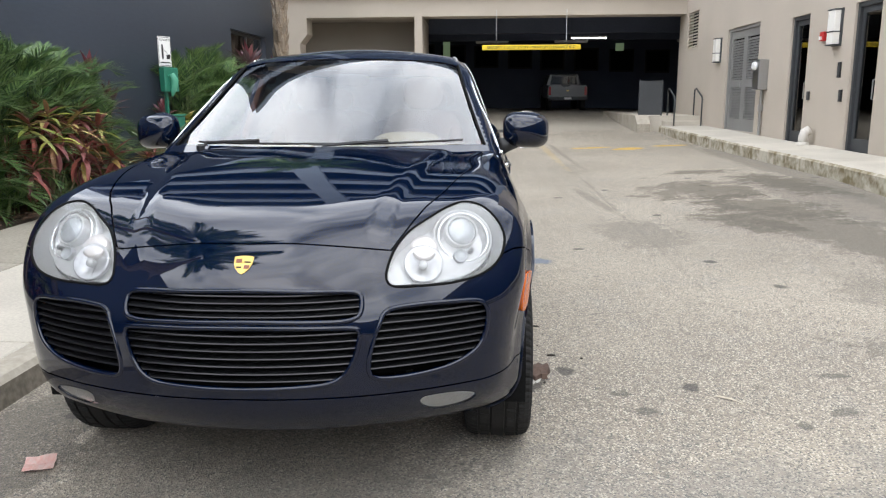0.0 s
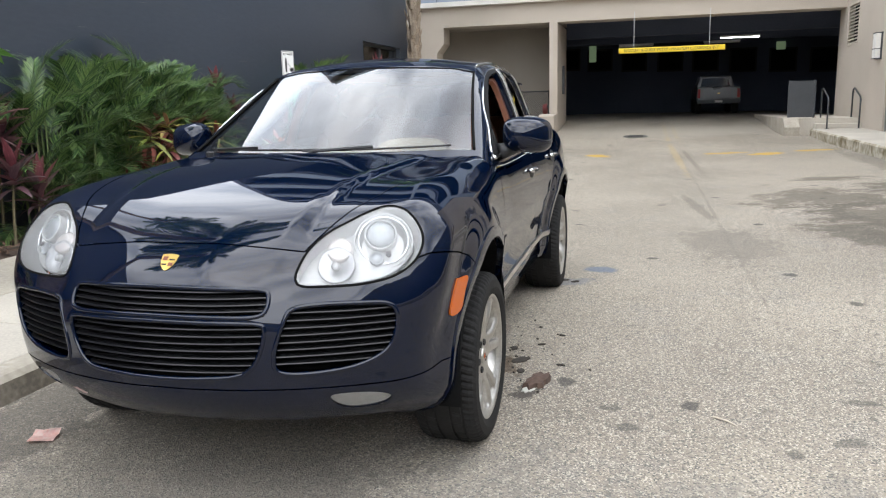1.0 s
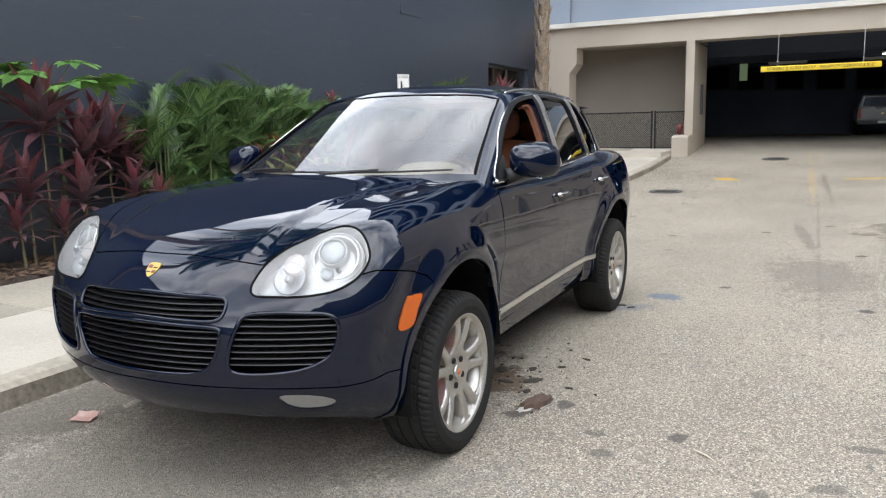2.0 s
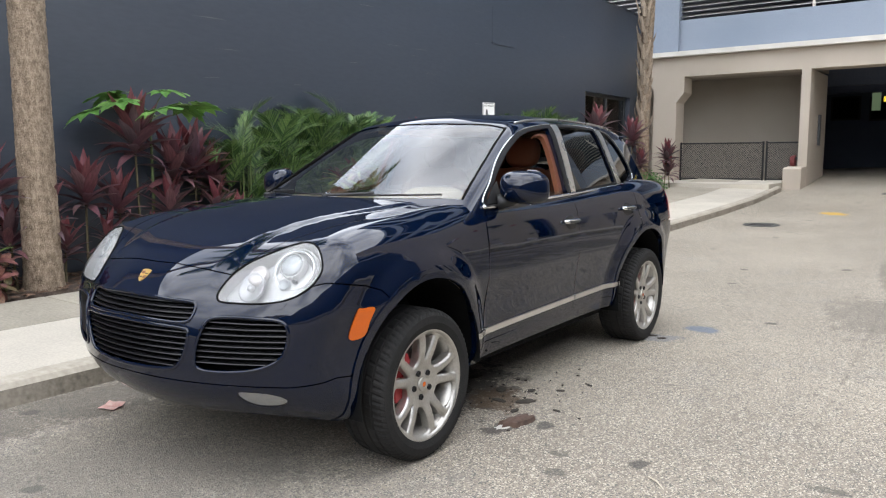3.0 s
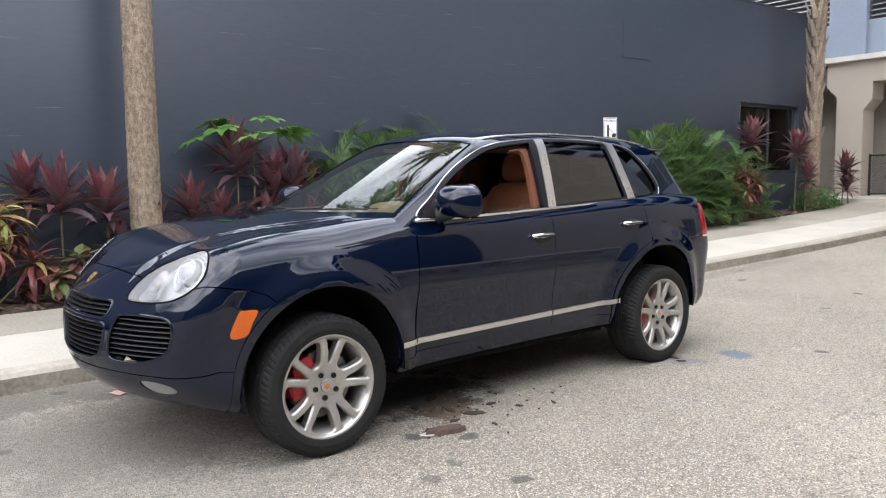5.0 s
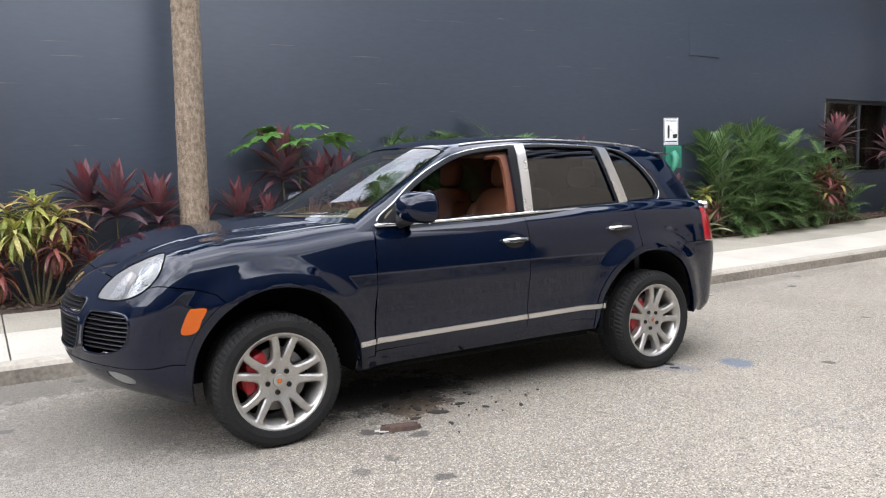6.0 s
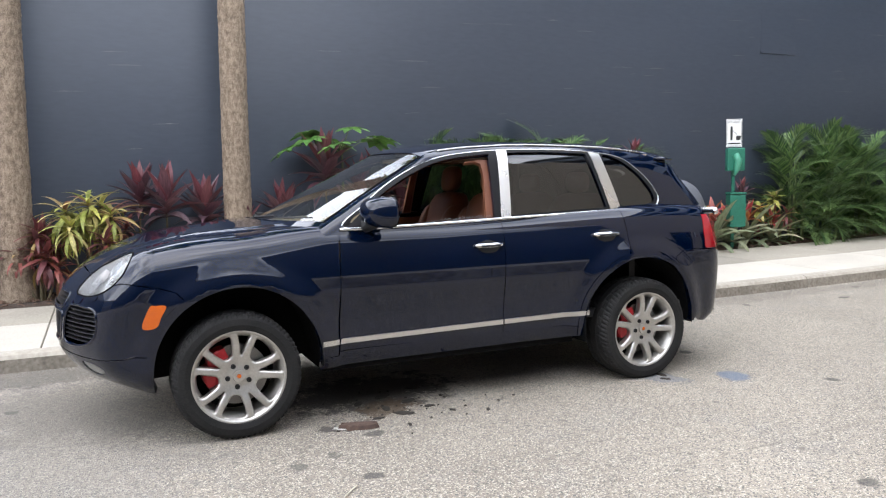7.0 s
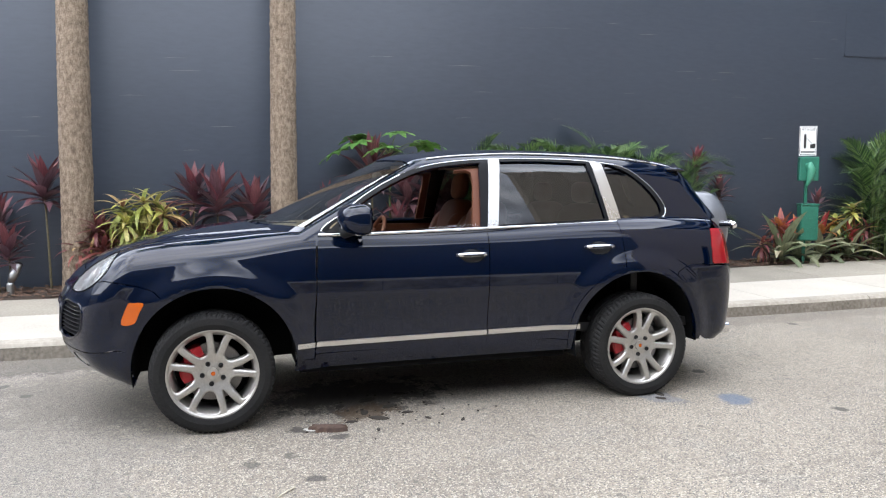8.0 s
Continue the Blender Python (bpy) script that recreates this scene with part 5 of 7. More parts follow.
def rim_mesh():
    """Barrel and lip, with a dished face that narrow slits and wide rounded windows cut into five forked spokes."""
    bm = lathe([(0.262, -0.12), (0.25, -0.115), (0.232, -0.09), (0.228, 0.0), (0.232, 0.085), (0.243, 0.1), (0.249, 0.112), (0.256, 0.122), (0.265, 0.127), (0.270, 0.124), (0.268, 0.112), (0.262, 0.108)], 96)

    def polar(points, turn):
        return np.array([(r * math.cos(radians(a + turn)), r * math.sin(radians(a + turn))) for r, a in points])

    slit = ((0.121, 0.0), (0.130, 2.3), (0.17, 5.2), (0.215, 7.6), (0.236, 8.6), (0.2415, 7.0), (0.2425, 0.0))
    window = ((0.113, 0.0), (0.116, 7.0), (0.127, 12.3), (0.155, 15.4), (0.195, 17.2), (0.226, 17.4), (0.2385, 13.5), (0.2425, 6.0), (0.243, 0.0))
    rims = []
    for i in range(5):
        for shape, turn in ((slit, RIM_TURN + 72 * i), (window, RIM_TURN + 36 + 72 * i)):
            rims.append(rounded(polar([*shape, *[(r, -a) for r, a in shape[-2:0:-1]]], turn), 0.007))
    edge = polar([(0.2505, 3.0 * k) for k in range(120)], 0)
    gx_, gy_ = np.meshgrid(np.arange(-0.25, 0.25, 0.0065), np.arange(-0.25, 0.25, 0.0065))
    gx_[1::2] += 0.00325
    q = np.c_[gx_.ravel(), gy_.ravel()]
    q = q[np.hypot(*q.T) < 0.247]
    for r in rims:
        q = q[~inside(r, q)]
    border = np.concatenate(rims)
    gap_to = lambda pts: np.sqrt(np.min(((pts[:, None, :] - border[None]) ** 2).sum(-1), 1))
    q = q[gap_to(q) > 0.0035]
    loops, links, first = [edge, *rims], [], 0
    for loop in loops:
        links += [(first + k, first + (k + 1) % len(loop)) for k in range(len(loop))]
        first += len(loop)
    got, _, tris, *_ = delaunay_2d_cdt([Vector(v) for v in np.concatenate([*loops, q])], links, [], 0, 1e-7)
    flat = np.array([tuple(v) for v in got])
    tris = np.array([t for t in tris if len(t) == 3])
    mid = flat[tris].mean(1)
    keep = np.hypot(*mid.T) < 0.2505
    for r in rims:
        keep &= ~inside(r, mid)

    def height(pts):
        r = np.hypot(*pts.T)
        dish = 0.088 + 0.026 * smooth_step(0.075, 0.25, r) + 0.007 * np.sin(np.pi * smooth_step(0.06, 0.25, r)) - 0.004 * np.exp(-((r - 0.0635) / 0.02) ** 2)
        e = np.clip(gap_to(pts) / 0.013, 0, 1)
        return dish - 0.011 * (1 - np.sqrt(np.clip(1 - (1 - e) ** 2, 0, 1)))
    verts = [bm.verts.new((h, *v)) for h, v in zip(height(flat), flat)]
    for t in tris[keep]:
        bm.faces.new([verts[int(k)] for k in t])
    for r in rims:
        top = height(r)
        a_ = [bm.verts.new((h - 0.0003, *v)) for h, v in zip(top, r)]
        b_ = [bm.verts.new((h - 0.045, *(v * 0.995))) for h, v in zip(top, r)]
        for k in range(len(r)):
            bm.faces.new((a_[k], a_[(k + 1) % len(r)], b_[(k + 1) % len(r)], b_[k]))
    bmesh.ops.recalc_face_normals(bm, faces=bm.faces)
    me = bpy.data.meshes.new("rim")
    bm.to_mesh(me)
    bm.free()
    me.materials.append(ALLOY)
    me.polygons.foreach_set("use_smooth", [True] * len(me.polygons))
    return me


RIM_MESH = rim_mesh()


def wheel_at(x, y, s):
    w = new("wheel")
    w.parent = car
    w.matrix_basis = pose(x, y, HUB_Z, 0, 0, 0 if s > 0 else 180)
    tagged(w, "twin-spoke silver alloy wheel with low tyre")
    sides = 216
    bm = bmesh.new()
    prof = [(0.258, -0.118), (0.272, -0.130), (0.30, -0.138), (0.333, -0.134), (0.352, -0.122), (0.360, -0.106), (0.363, -0.088), (0.364, -0.082), (0.356, -0.080), (0.356, -0.072), (0.3645, -0.070),
            (0.365, -0.036), (0.356, -0.034), (0.356, -0.026), (0.365, -0.024), (0.365, 0.024), (0.356, 0.026), (0.356, 0.034), (0.365, 0.036), (0.3645, 0.070), (0.356, 0.072), (0.356, 0.080), (0.364, 0.082),
            (0.363, 0.088), (0.360, 0.106), (0.352, 0.122), (0.333, 0.134), (0.30, 0.138), (0.272, 0.130), (0.258, 0.118)]
    rings = []
    for r, h in prof:
        ring = []
        for k in range(sides):
            drop = 0.0065 if (r > 0.35 and abs(h) > 0.081 and k % 3 == 0) or (0.026 < abs(h) < 0.075 and r > 0.36 and k % 6 == 0) else 0.0
            a = 2 * math.pi * (k + 8 * h * 3) / sides
            ring.append(bm.verts.new((h, (r - drop) * math.cos(a), (r - drop) * math.sin(a))))
        rings.append(ring)
    for a, b in zip(rings, rings[1:]):
        for k in range(sides):
            bm.faces.new((a[k], a[(k + 1) % sides], b[(k + 1) % sides], b[k]))
    bmesh.ops.recalc_face_normals(bm, faces=bm.faces)
    part("tyre", bm, RUBBER, w, "low black tyre with grooved tread")
    rim = new("rim", RIM_MESH)
    rim.parent = w
    tagged(rim, "dusty silver rim of five forked spokes")
    for i in range(5):
        a = radians(RIM_TURN + 36 + 72 * i)
        part("wheel_bolt", disc(bmesh.new(), (0.090, 0.0635 * math.cos(a), 0.0635 * math.sin(a)), (1, 0, 0), ((0.0145, -0.005), (0.0145, 0.0025), (0.010, 0.0035), (0.008, -0.004), (0.0, -0.004)), 14), SATIN_BLACK, w)
    part("centre_cap", disc(bmesh.new(), (0.094, 0, 0), (1, 0, 0), ((0.036, -0.004), (0.033, 0.004), (0.0, 0.006)), 24), ALLOY, w)
    part("cap_badge", disc(bmesh.new(), (0.1, 0, 0), (1, 0, 0), ((0.014, 0.0), (0.013, 0.0015), (0.0, 0.0015)), 6), AMBER, w, "small orange crest")
    part("brake_disc", lathe([(0.06, 0.03), (0.175, 0.03), (0.175, 0.0), (0.06, 0.0)], 64, closed=True), DISC, w)
    part("brake_drum", lathe([(0.0, 0.045), (0.078, 0.045), (0.082, 0.03), (0.082, -0.1), (0.0, -0.1)], 32), DISC, w)
    part("wheel_back", lathe([(0.229, -0.09), (0.2, -0.095), (0.0, -0.095)], 48), SOOT, w)
    bm = bmesh.new()
    turn = 157 if s > 0 else 23
    loops = []
    for t in np.linspace(-43, 43, 13):
        a = radians(turn + t)
        d = Vector((0, math.cos(a), math.sin(a)))
        k = 1 - 0.12 * (abs(t) / 43) ** 3 - 0.10 * math.exp(-(t / 5) ** 2)
        loops.append([bm.verts.new(d * r + Vector((h, 0, 0))) for r, h in ((0.112, 0.02), (0.114, 0.058 * k), (0.13, 0.066 * k), (0.175, 0.066 * k), (0.19 * k + 0.005, 0.055), (0.195 * k + 0.005, -0.04), (0.13, -0.04))])
    for a, b in zip(loops, loops[1:]):
        for k in range(7):
            bm.faces.new((a[k], a[(k + 1) % 7], b[(k + 1) % 7], b[k]))
    bm.faces.new(loops[0]), bm.faces.new(loops[-1])
    bmesh.ops.recalc_face_normals(bm, faces=bm.faces)
    part("brake_caliper", bm, BRAKE_RED, w, "red brake caliper")


for y in (HUB_F, HUB_R):
    wheel_at(0.825, y, 1)
    wheel_at(-0.825, y, -1)

# ---- cabin fittings ----
def cushion(x0, x1, y0, y1, z0, z1, power=4.0, bm=None, lean=0.0):
    """A soft block: a rounded box that may lean back along y."""
    bm = bm or bmesh.new()
    made = bmesh.ops.create_uvsphere(bm, u_segments=24, v_segments=16, radius=1)["verts"]
    for v in made:
        p = np.array(v.co)
        k = (np.abs(p) ** power).sum() ** (-1 / power)
        x, y, z = p * k
        v.co = ((x0 + x1) / 2 + (x1 - x0) / 2 * x, (y0 + y1) / 2 + (y1 - y0) / 2 * y + lean * (z + 1) / 2, (z0 + z1) / 2 + (z1 - z0) / 2 * z)
    return bm


for s in (1, -1):
    seat = part("front_seat", cushion(s * 0.36 - 0.26, s * 0.36 + 0.26, 1.22, 1.78, 0.66, 0.84), TAN, car, "tan leather front seat", smooth=True)
    part("backrest", cushion(s * 0.36 - 0.26, s * 0.36 + 0.26, 1.68, 1.88, 0.78, 1.36, lean=0.16), TAN, seat, smooth=True)
    part("bolster", cushion(s * 0.36 - 0.27, s * 0.36 - 0.17, 1.63, 1.84, 0.80, 1.26, lean=0.16), TAN, seat, smooth=True)
    part("bolster", cushion(s * 0.36 + 0.17, s * 0.36 + 0.27, 1.63, 1.84, 0.80, 1.26, lean=0.16), TAN, seat, smooth=True)
    part("headrest", cushion(s * 0.36 - 0.13, s * 0.36 + 0.13, 1.87, 1.98, 1.36, 1.57, 3.0, lean=0.03), TAN, seat, smooth=True)
    part("door_card", box(min(s * 0.79, s * 0.815), max(s * 0.79, s * 0.815), 0.7, 2.3, 0.5, 1.15), TAN, car, bevel=0.008)
    lining = on_side(cabin, (1.665, 1.2), (1.735, 1.2), (1.765, 1.61), (1.70, 1.612), (1.58, 1.60), (1.58, 1.592), (1.66, 1.60), (1.695, 1.585), (1.70, 1.5))
    panel("pillar_lining", lining if s == 1 else flip_side(lining), ROOF, cabin, TAN, car, level=-0.035, flange=0.03, gap=0, label="tan pillar lining")
    rear_seat = part("rear_seat", cushion(s * 0.36 - 0.32, s * 0.36 + 0.32, 2.0, 2.5, 0.66, 0.86), TAN, car, "tan leather rear seat", smooth=True)
    part("backrest", cushion(s * 0.36 - 0.32, s * 0.36 + 0.32, 2.45, 2.65, 0.8, 1.34, lean=0.15), TAN, rear_seat, smooth=True)
    part("headrest", cushion(s * 0.36 - 0.13, s * 0.36 + 0.13, 2.62, 2.72, 1.34, 1.5, 3.0), TAN, rear_seat, smooth=True)
dash = prism([(0.42, 1.0), (0.42, 1.17), (0.62, 1.19), (0.86, 1.20), (0.95, 1.15), (0.93, 0.9), (0.85, 0.6)], "x", -0.70, 0.70)
part("dashboard", dash, CREAM, car, "cream dashboard top", bevel=0.02)
part("binnacle", cushion(0.18, 0.54, 0.72, 1.0, 1.12, 1.26, 3), CREAM, car, smooth=True)
ring = lathe([(0.185 + 0.014 * math.cos(a), 0.014 * math.sin(a)) for a in np.linspace(0, 2 * math.pi, 10)[:-1]], 40, "y", closed=True)
disc(ring, (0, 0, 0), (0, 1, 0), ((0.07, -0.02), (0.07, 0.01), (0.0, 0.02)), 20)
for a in (0, 120, 240):
    tube([(0, 0, 0), (0.18 * math.cos(radians(a + 30)), 0, 0.18 * math.sin(radians(a + 30)))], 0.014, 8, ring)
wheel_ = part("steering_wheel", ring, TAN, car, "tan steering wheel", smooth=True)
wheel_.matrix_basis = pose(0.36, 1.08, 1.08, -22, 0, 0)
part("rear_view_mirror", cushion(-0.12, 0.12, 1.16, 1.20, 1.50, 1.57, 3), SATIN_BLACK, car, smooth=True)
part("headlining", box(-0.52, 0.52, 1.4, 3.2, 1.60, 1.625), CREAM, car)
part("cabin_floor", box(-0.8, 0.8, 0.6, 3.5, 0.46, 0.52), SATIN_BLACK, car)
part("luggage_wall", box(-0.7, 0.7, 2.9, 2.95, 0.6, 1.2), SATIN_BLACK, car)

SPARE_GREY = material("grey_spare_cover", (0.16, 0.165, 0.175), (0.12, 0.125, 0.135), 0.35, metal=0.3, grain=80, coat=0.4)
# spare wheel in a silver cover, behind the tailgate
spare = part("spare_wheel_cover", disc(bmesh.new(), (0.0, 3.90, 1.11), (0, 1, 0), ((0.0, -0.12), (0.27, -0.12), (0.305, -0.10), (0.315, -0.06), (0.315, 0.07), (0.30, 0.11), (0.25, 0.125), (0.0, 0.13)), 48), SPARE_GREY, car, "grey spare wheel cover on the tailgate", smooth=True)
part("carrier_arm", box(-0.05, 0.05, 3.7, 3.95, 0.9, 1.0), SATIN_BLACK, spare)
part("carrier_handle", tube([(0.40, 3.86, 1.165), (0.48, 3.92, 1.17), (0.56, 3.86, 1.165)], 0.028, 10), CHROME, spare, "chrome carrier handle", smooth=True)
for s in (1, -1):
    part("exhaust_tip", lathe([(0.045, 3.60), (0.047, 3.83), (0.040, 3.83), (0.038, 3.62)], 24, "y"), CHROME, car).location = (s * 0.55, 0, 0.37)

# ---- planting ----
def leaf_material(name, stops, rough=0.45, vein=0.0):
    """Leaf colours that vary from leaf to leaf, with a mottled grain and some light passing through."""
    m = bpy.data.materials.new(name)
    m.use_nodes = True
    n, l = m.node_tree.nodes, m.node_tree.links
    p = n["Principled BSDF"]
    info, isle = n.new("ShaderNodeObjectInfo"), n.new("ShaderNodeNewGeometry")
    add, wrap = n.new("ShaderNodeMath"), n.new("ShaderNodeMath")
    add.operation, wrap.operation = "ADD", "FRACT"
    l.new(info.outputs["Random"], add.inputs[0])
    l.new(isle.outputs["Random Per Island"], add.inputs[1])
    l.new(add.outputs[0], wrap.inputs[0])
    ramp = n.new("ShaderNodeValToRGB")
    for i, (at, c) in enumerate(stops):
        e = ramp.color_ramp.elements[i] if i < 2 else ramp.color_ramp.elements.new(at)
        e.position, e.color = at, (*c, 1)
    l.new(wrap.outputs[0], ramp.inputs["Fac"])
    grain = n.new("ShaderNodeTexNoise")
    grain.inputs["Scale"].default_value, grain.inputs["Detail"].default_value = 14, 5
    place = n.new("ShaderNodeTexCoord")
    stretch = n.new("ShaderNodeMapping")
    stretch.inputs["Scale"].default_value = (4, 0.6, 4)
    l.new(place.outputs["Object"], stretch.inputs["Vector"])
    l.new(stretch.outputs["Vector"], grain.inputs["Vector"])
    tone = n.new("ShaderNodeMapRange")
    tone.inputs["From Min"].default_value, tone.inputs["From Max"].default_value = 0.3, 0.7
    tone.inputs["To Min"].default_value, tone.inputs["To Max"].default_value = 0.6, 1.35
    l.new(grain.outputs["Fac"], tone.inputs["Value"])
    hsv = n.new("ShaderNodeHueSaturation")
    l.new(ramp.outputs["Color"], hsv.inputs["Color"])
    l.new(tone.outputs["Result"], hsv.inputs["Value"])
    l.new(hsv.outputs["Color"], p.inputs["Base Color"])
    p.inputs["Roughness"].default_value = rough
    b = n.new("ShaderNodeBump")
    b.inputs["Strength"].default_value, b.inputs["Distance"].default_value = 0.25, 0.004
    l.new(grain.outputs["Fac"], b.inputs["Height"])
    l.new(b.outputs["Normal"], p.inputs["Normal"])
    thin = n.new("ShaderNodeBsdfTranslucent")
    l.new(hsv.outputs["Color"], thin.inputs["Color"])
    mix = n.new("ShaderNodeMixShader")
    mix.inputs["Fac"].default_value = 0.22
    l.new(p.outputs[0], mix.inputs[1])
    l.new(thin.outputs[0], mix.inputs[2])
    l.new(mix.outputs[0], n["Material Output"].inputs["Surface"])
    return m


BURGUNDY = leaf_material("burgundy_leaf", ((0.0, (0.12, 0.07, 0.085)), (1.0, (0.19, 0.115, 0.12)), (0.3, (0.16, 0.068, 0.082)), (0.55, (0.11, 0.085, 0.092)), (0.8, (0.20, 0.072, 0.082))), 0.3)
CRIMSON = leaf_material("crimson_young_leaf", ((0.0, (0.21, 0.055, 0.066)), (1.0, (0.24, 0.09, 0.092)), (0.5, (0.18, 0.055, 0.065))))
PALM_GREEN = leaf_material("palm_leaf_green", ((0.0, (0.055, 0.125, 0.04)), (1.0, (0.13, 0.235, 0.07)), (0.35, (0.034, 0.08, 0.03)), (0.7, (0.23, 0.33, 0.12))), 0.28)
LIME = leaf_material("lime_leaf", ((0.0, (0.14, 0.30, 0.06)), (1.0, (0.20, 0.37, 0.09)), (0.5, (0.10, 0.24, 0.05))))
YELLOW_LEAF = leaf_material("yellow_striped_leaf", ((0.0, (0.50, 0.47, 0.11)), (1.0, (0.30, 0.12, 0.09)), (0.35, (0.25, 0.30, 0.07)), (0.7, (0.60, 0.54, 0.20))))
CROTON_RED = leaf_material("croton_red_leaf", ((0.0, (0.22, 0.06, 0.055)), (1.0, (0.42, 0.30, 0.09)), (0.3, (0.14, 0.045, 0.05)), (0.6, (0.30, 0.09, 0.07)), (0.8, (0.17, 0.05, 0.055))))
MOTTLED = leaf_material("mottled_croton_leaf", ((0.0, (0.24, 0.10, 0.09)), (1.0, (0.34, 0.22, 0.14)), (0.3, (0.15, 0.075, 0.065)), (0.55, (0.15, 0.24, 0.06)), (0.8, (0.30, 0.12, 0.11))), 0.35)
BROMELIAD = leaf_material("bromeliad_leaf", ((0.0, (0.26, 0.29, 0.17)), (1.0, (0.48, 0.45, 0.30)), (0.5, (0.19, 0.23, 0.13))))
BROMELIAD_RED = leaf_material("bromeliad_red_leaf", ((0.0, (0.520, 0.065, 0.078)), (1.0, (0.650, 0.286, 0.065)), (0.5, (0.416, 0.104, 0.078))))
HEDGE = leaf_material("hedge_leaf", ((0.0, (0.067, 0.171, 0.048)), (1.0, (0.133, 0.285, 0.076)), (0.5, (0.095, 0.209, 0.057))))
BARK = material("palm_bark", (0.37, 0.285, 0.205), (0.14, 0.10, 0.066), 0.9, grain=70, stain=16, bump=1.0, depth=0.02, stretch=(1.6, 1.6, 0.9), spread=0.45)
STEM = material("plant_stem", (0.16, 0.13, 0.07), (0.09, 0.08, 0.045), 0.8, grain=40, bump=0.4)
STEM_GREEN = material("green_stem", (0.10, 0.16, 0.05), (0.14, 0.15, 0.06), 0.6, grain=40, bump=0.2)
BOOT = material("old_leaf_base", (0.36, 0.29, 0.22), (0.20, 0.155, 0.115), 0.9, grain=30, stain=6, bump=0.6, random_tint=0.2)
CHIPS = material("bark_chips", (0.17, 0.10, 0.065), (0.07, 0.045, 0.03), 0.95, grain=30, bump=0.4)
grow = random.Random(7)


def blade(length, width, droop, fold=0.25, tip=1.6, base=0.45, steps=8, wave=0.0, bm=None, place=None):
    """A leaf along +y with a keel, drooping under its own weight; about 30 faces."""
    bm = bm or bmesh.new()
    place = place or Matrix.Identity(4)
    rows = []
    y = z = 0.0
    for i in range(steps + 1):
        t = i / steps
        a = droop * (t ** 1.4)
        if i:
            y += length / steps * math.cos(a)
            z -= length / steps * math.sin(a)
        w = width * 0.5 * max(0.0, (base + (1 - base) * math.sin(math.pi * min(1, t * 0.9 + 0.12)))) * (1 - t ** 4) ** (1 / tip)
        w = max(w, 0.0015)
        ripple = wave * width * math.sin(9 * t)
        rows.append([bm.verts.new(place @ Vector(v)) for v in ((-w, y, z + fold * w + ripple), (0, y, z), (w, y, z + fold * w - ripple))])
    for a, b in zip(rows, rows[1:]):
        for k in range(2):
            bm.faces.new((a[k], a[k + 1], b[k + 1], b[k]))
    return bm


def as_mesh(name, bm, mat, smooth=True):
    me = bpy.data.meshes.new(name)
    bm.normal_update()
    bm.to_mesh(me)
    bm.free()
    me.materials.append(mat)
    if smooth:
        me.polygons.foreach_set("use_smooth", [True] * len(me.polygons))
    return me


def put(name, me, parent, m):
    ob = new(name, me)
    ob.parent = parent
    ob.matrix_basis = m
    return ob


def aim(at, azimuth, lift, roll=0.0, scale=1.0):
    return Matrix.Translation(at) @ Matrix.Rotation(azimuth, 4, "Z") @ Matrix.Rotation(lift, 4, "X") @ Matrix.Rotation(roll, 4, "Y") @ Matrix.Scale(scale, 4)


broad = [as_mesh("leaf", blade(0.47, 0.122, d, 0.35, base=0.22, wave=0.02), BURGUNDY) for d in (0.1, 0.25, 0.5, 0.9)]
broad_young = [as_mesh("leaf", blade(0.46, 0.118, d, 0.4, base=0.25), CRIMSON) for d in (0.05, 0.2)]
strap_yellow = [as_mesh("leaf", blade(0.33, 0.048, d, 0.3), YELLOW_LEAF) for d in (0.8, 1.3, 1.8)]
strap_red = [as_mesh("leaf", blade(0.30, 0.05, d, 0.3), CROTON_RED) for d in (0.6, 1.1, 1.6)]
strap_tips = [strap_red[0], strap_yellow[0], strap_red[1], strap_red[2]]
strap_brom = [as_mesh("leaf", blade(0.55, 0.09, d, 0.5), BROMELIAD) for d in (0.5, 1.0, 1.6)]
strap_brom_red = [as_mesh("leaf", blade(0.3, 0.075, d, 0.4), BROMELIAD_RED) for d in (0.3, 0.7, 1.0)]


def bed_z(y):
    return float(walk_z(y)) + 0.05


def rosette(parent, at, meshes, young, count, size, low=-25.0, high=82.0, depth=0.22):
    turn = grow.uniform(0, 6.28)
    for i in range(count):
        t = (i + 0.5) / count
        lift = radians(high + (low - high) * t ** 0.85 + grow.uniform(-8, 8))
        me = grow.choice(young) if t < 0.22 and young else meshes[min(len(meshes) - 1, int(t * len(meshes) + grow.uniform(-0.5, 0.5)))]
        put("leaf", me, parent, aim((at[0], at[1], at[2] - depth * t), turn + i * 2.39996 + grow.uniform(-0.2, 0.2), lift, grow.uniform(-0.3, 0.3), size * (0.72 + 0.4 * math.sin(math.pi * (0.25 + 0.7 * t))) * grow.uniform(0.88, 1.1)))


def cordyline(x, y, top, size=1.0, count=26, label="burgundy ti plant with broad upright leaves"):
    g = bed_z(y) - 0.05
    p = thing("ti_plant", label, "plant", pose(x, y, g), "ti plants along the wall")
    lean = (grow.uniform(-0.06, 0.06), grow.uniform(-0.06, 0.06))
    h = top - g - 0.22 * size
    part("stem", tube([(0, 0, 0), (lean[0] * 0.4, lean[1] * 0.4, h * 0.5), (lean[0], lean[1], h)], [0.016, 0.013, 0.011], 7), STEM, p)
    rosette(p, (lean[0], lean[1], h), broad, broad_young, count, size, 2.0, 84.0)


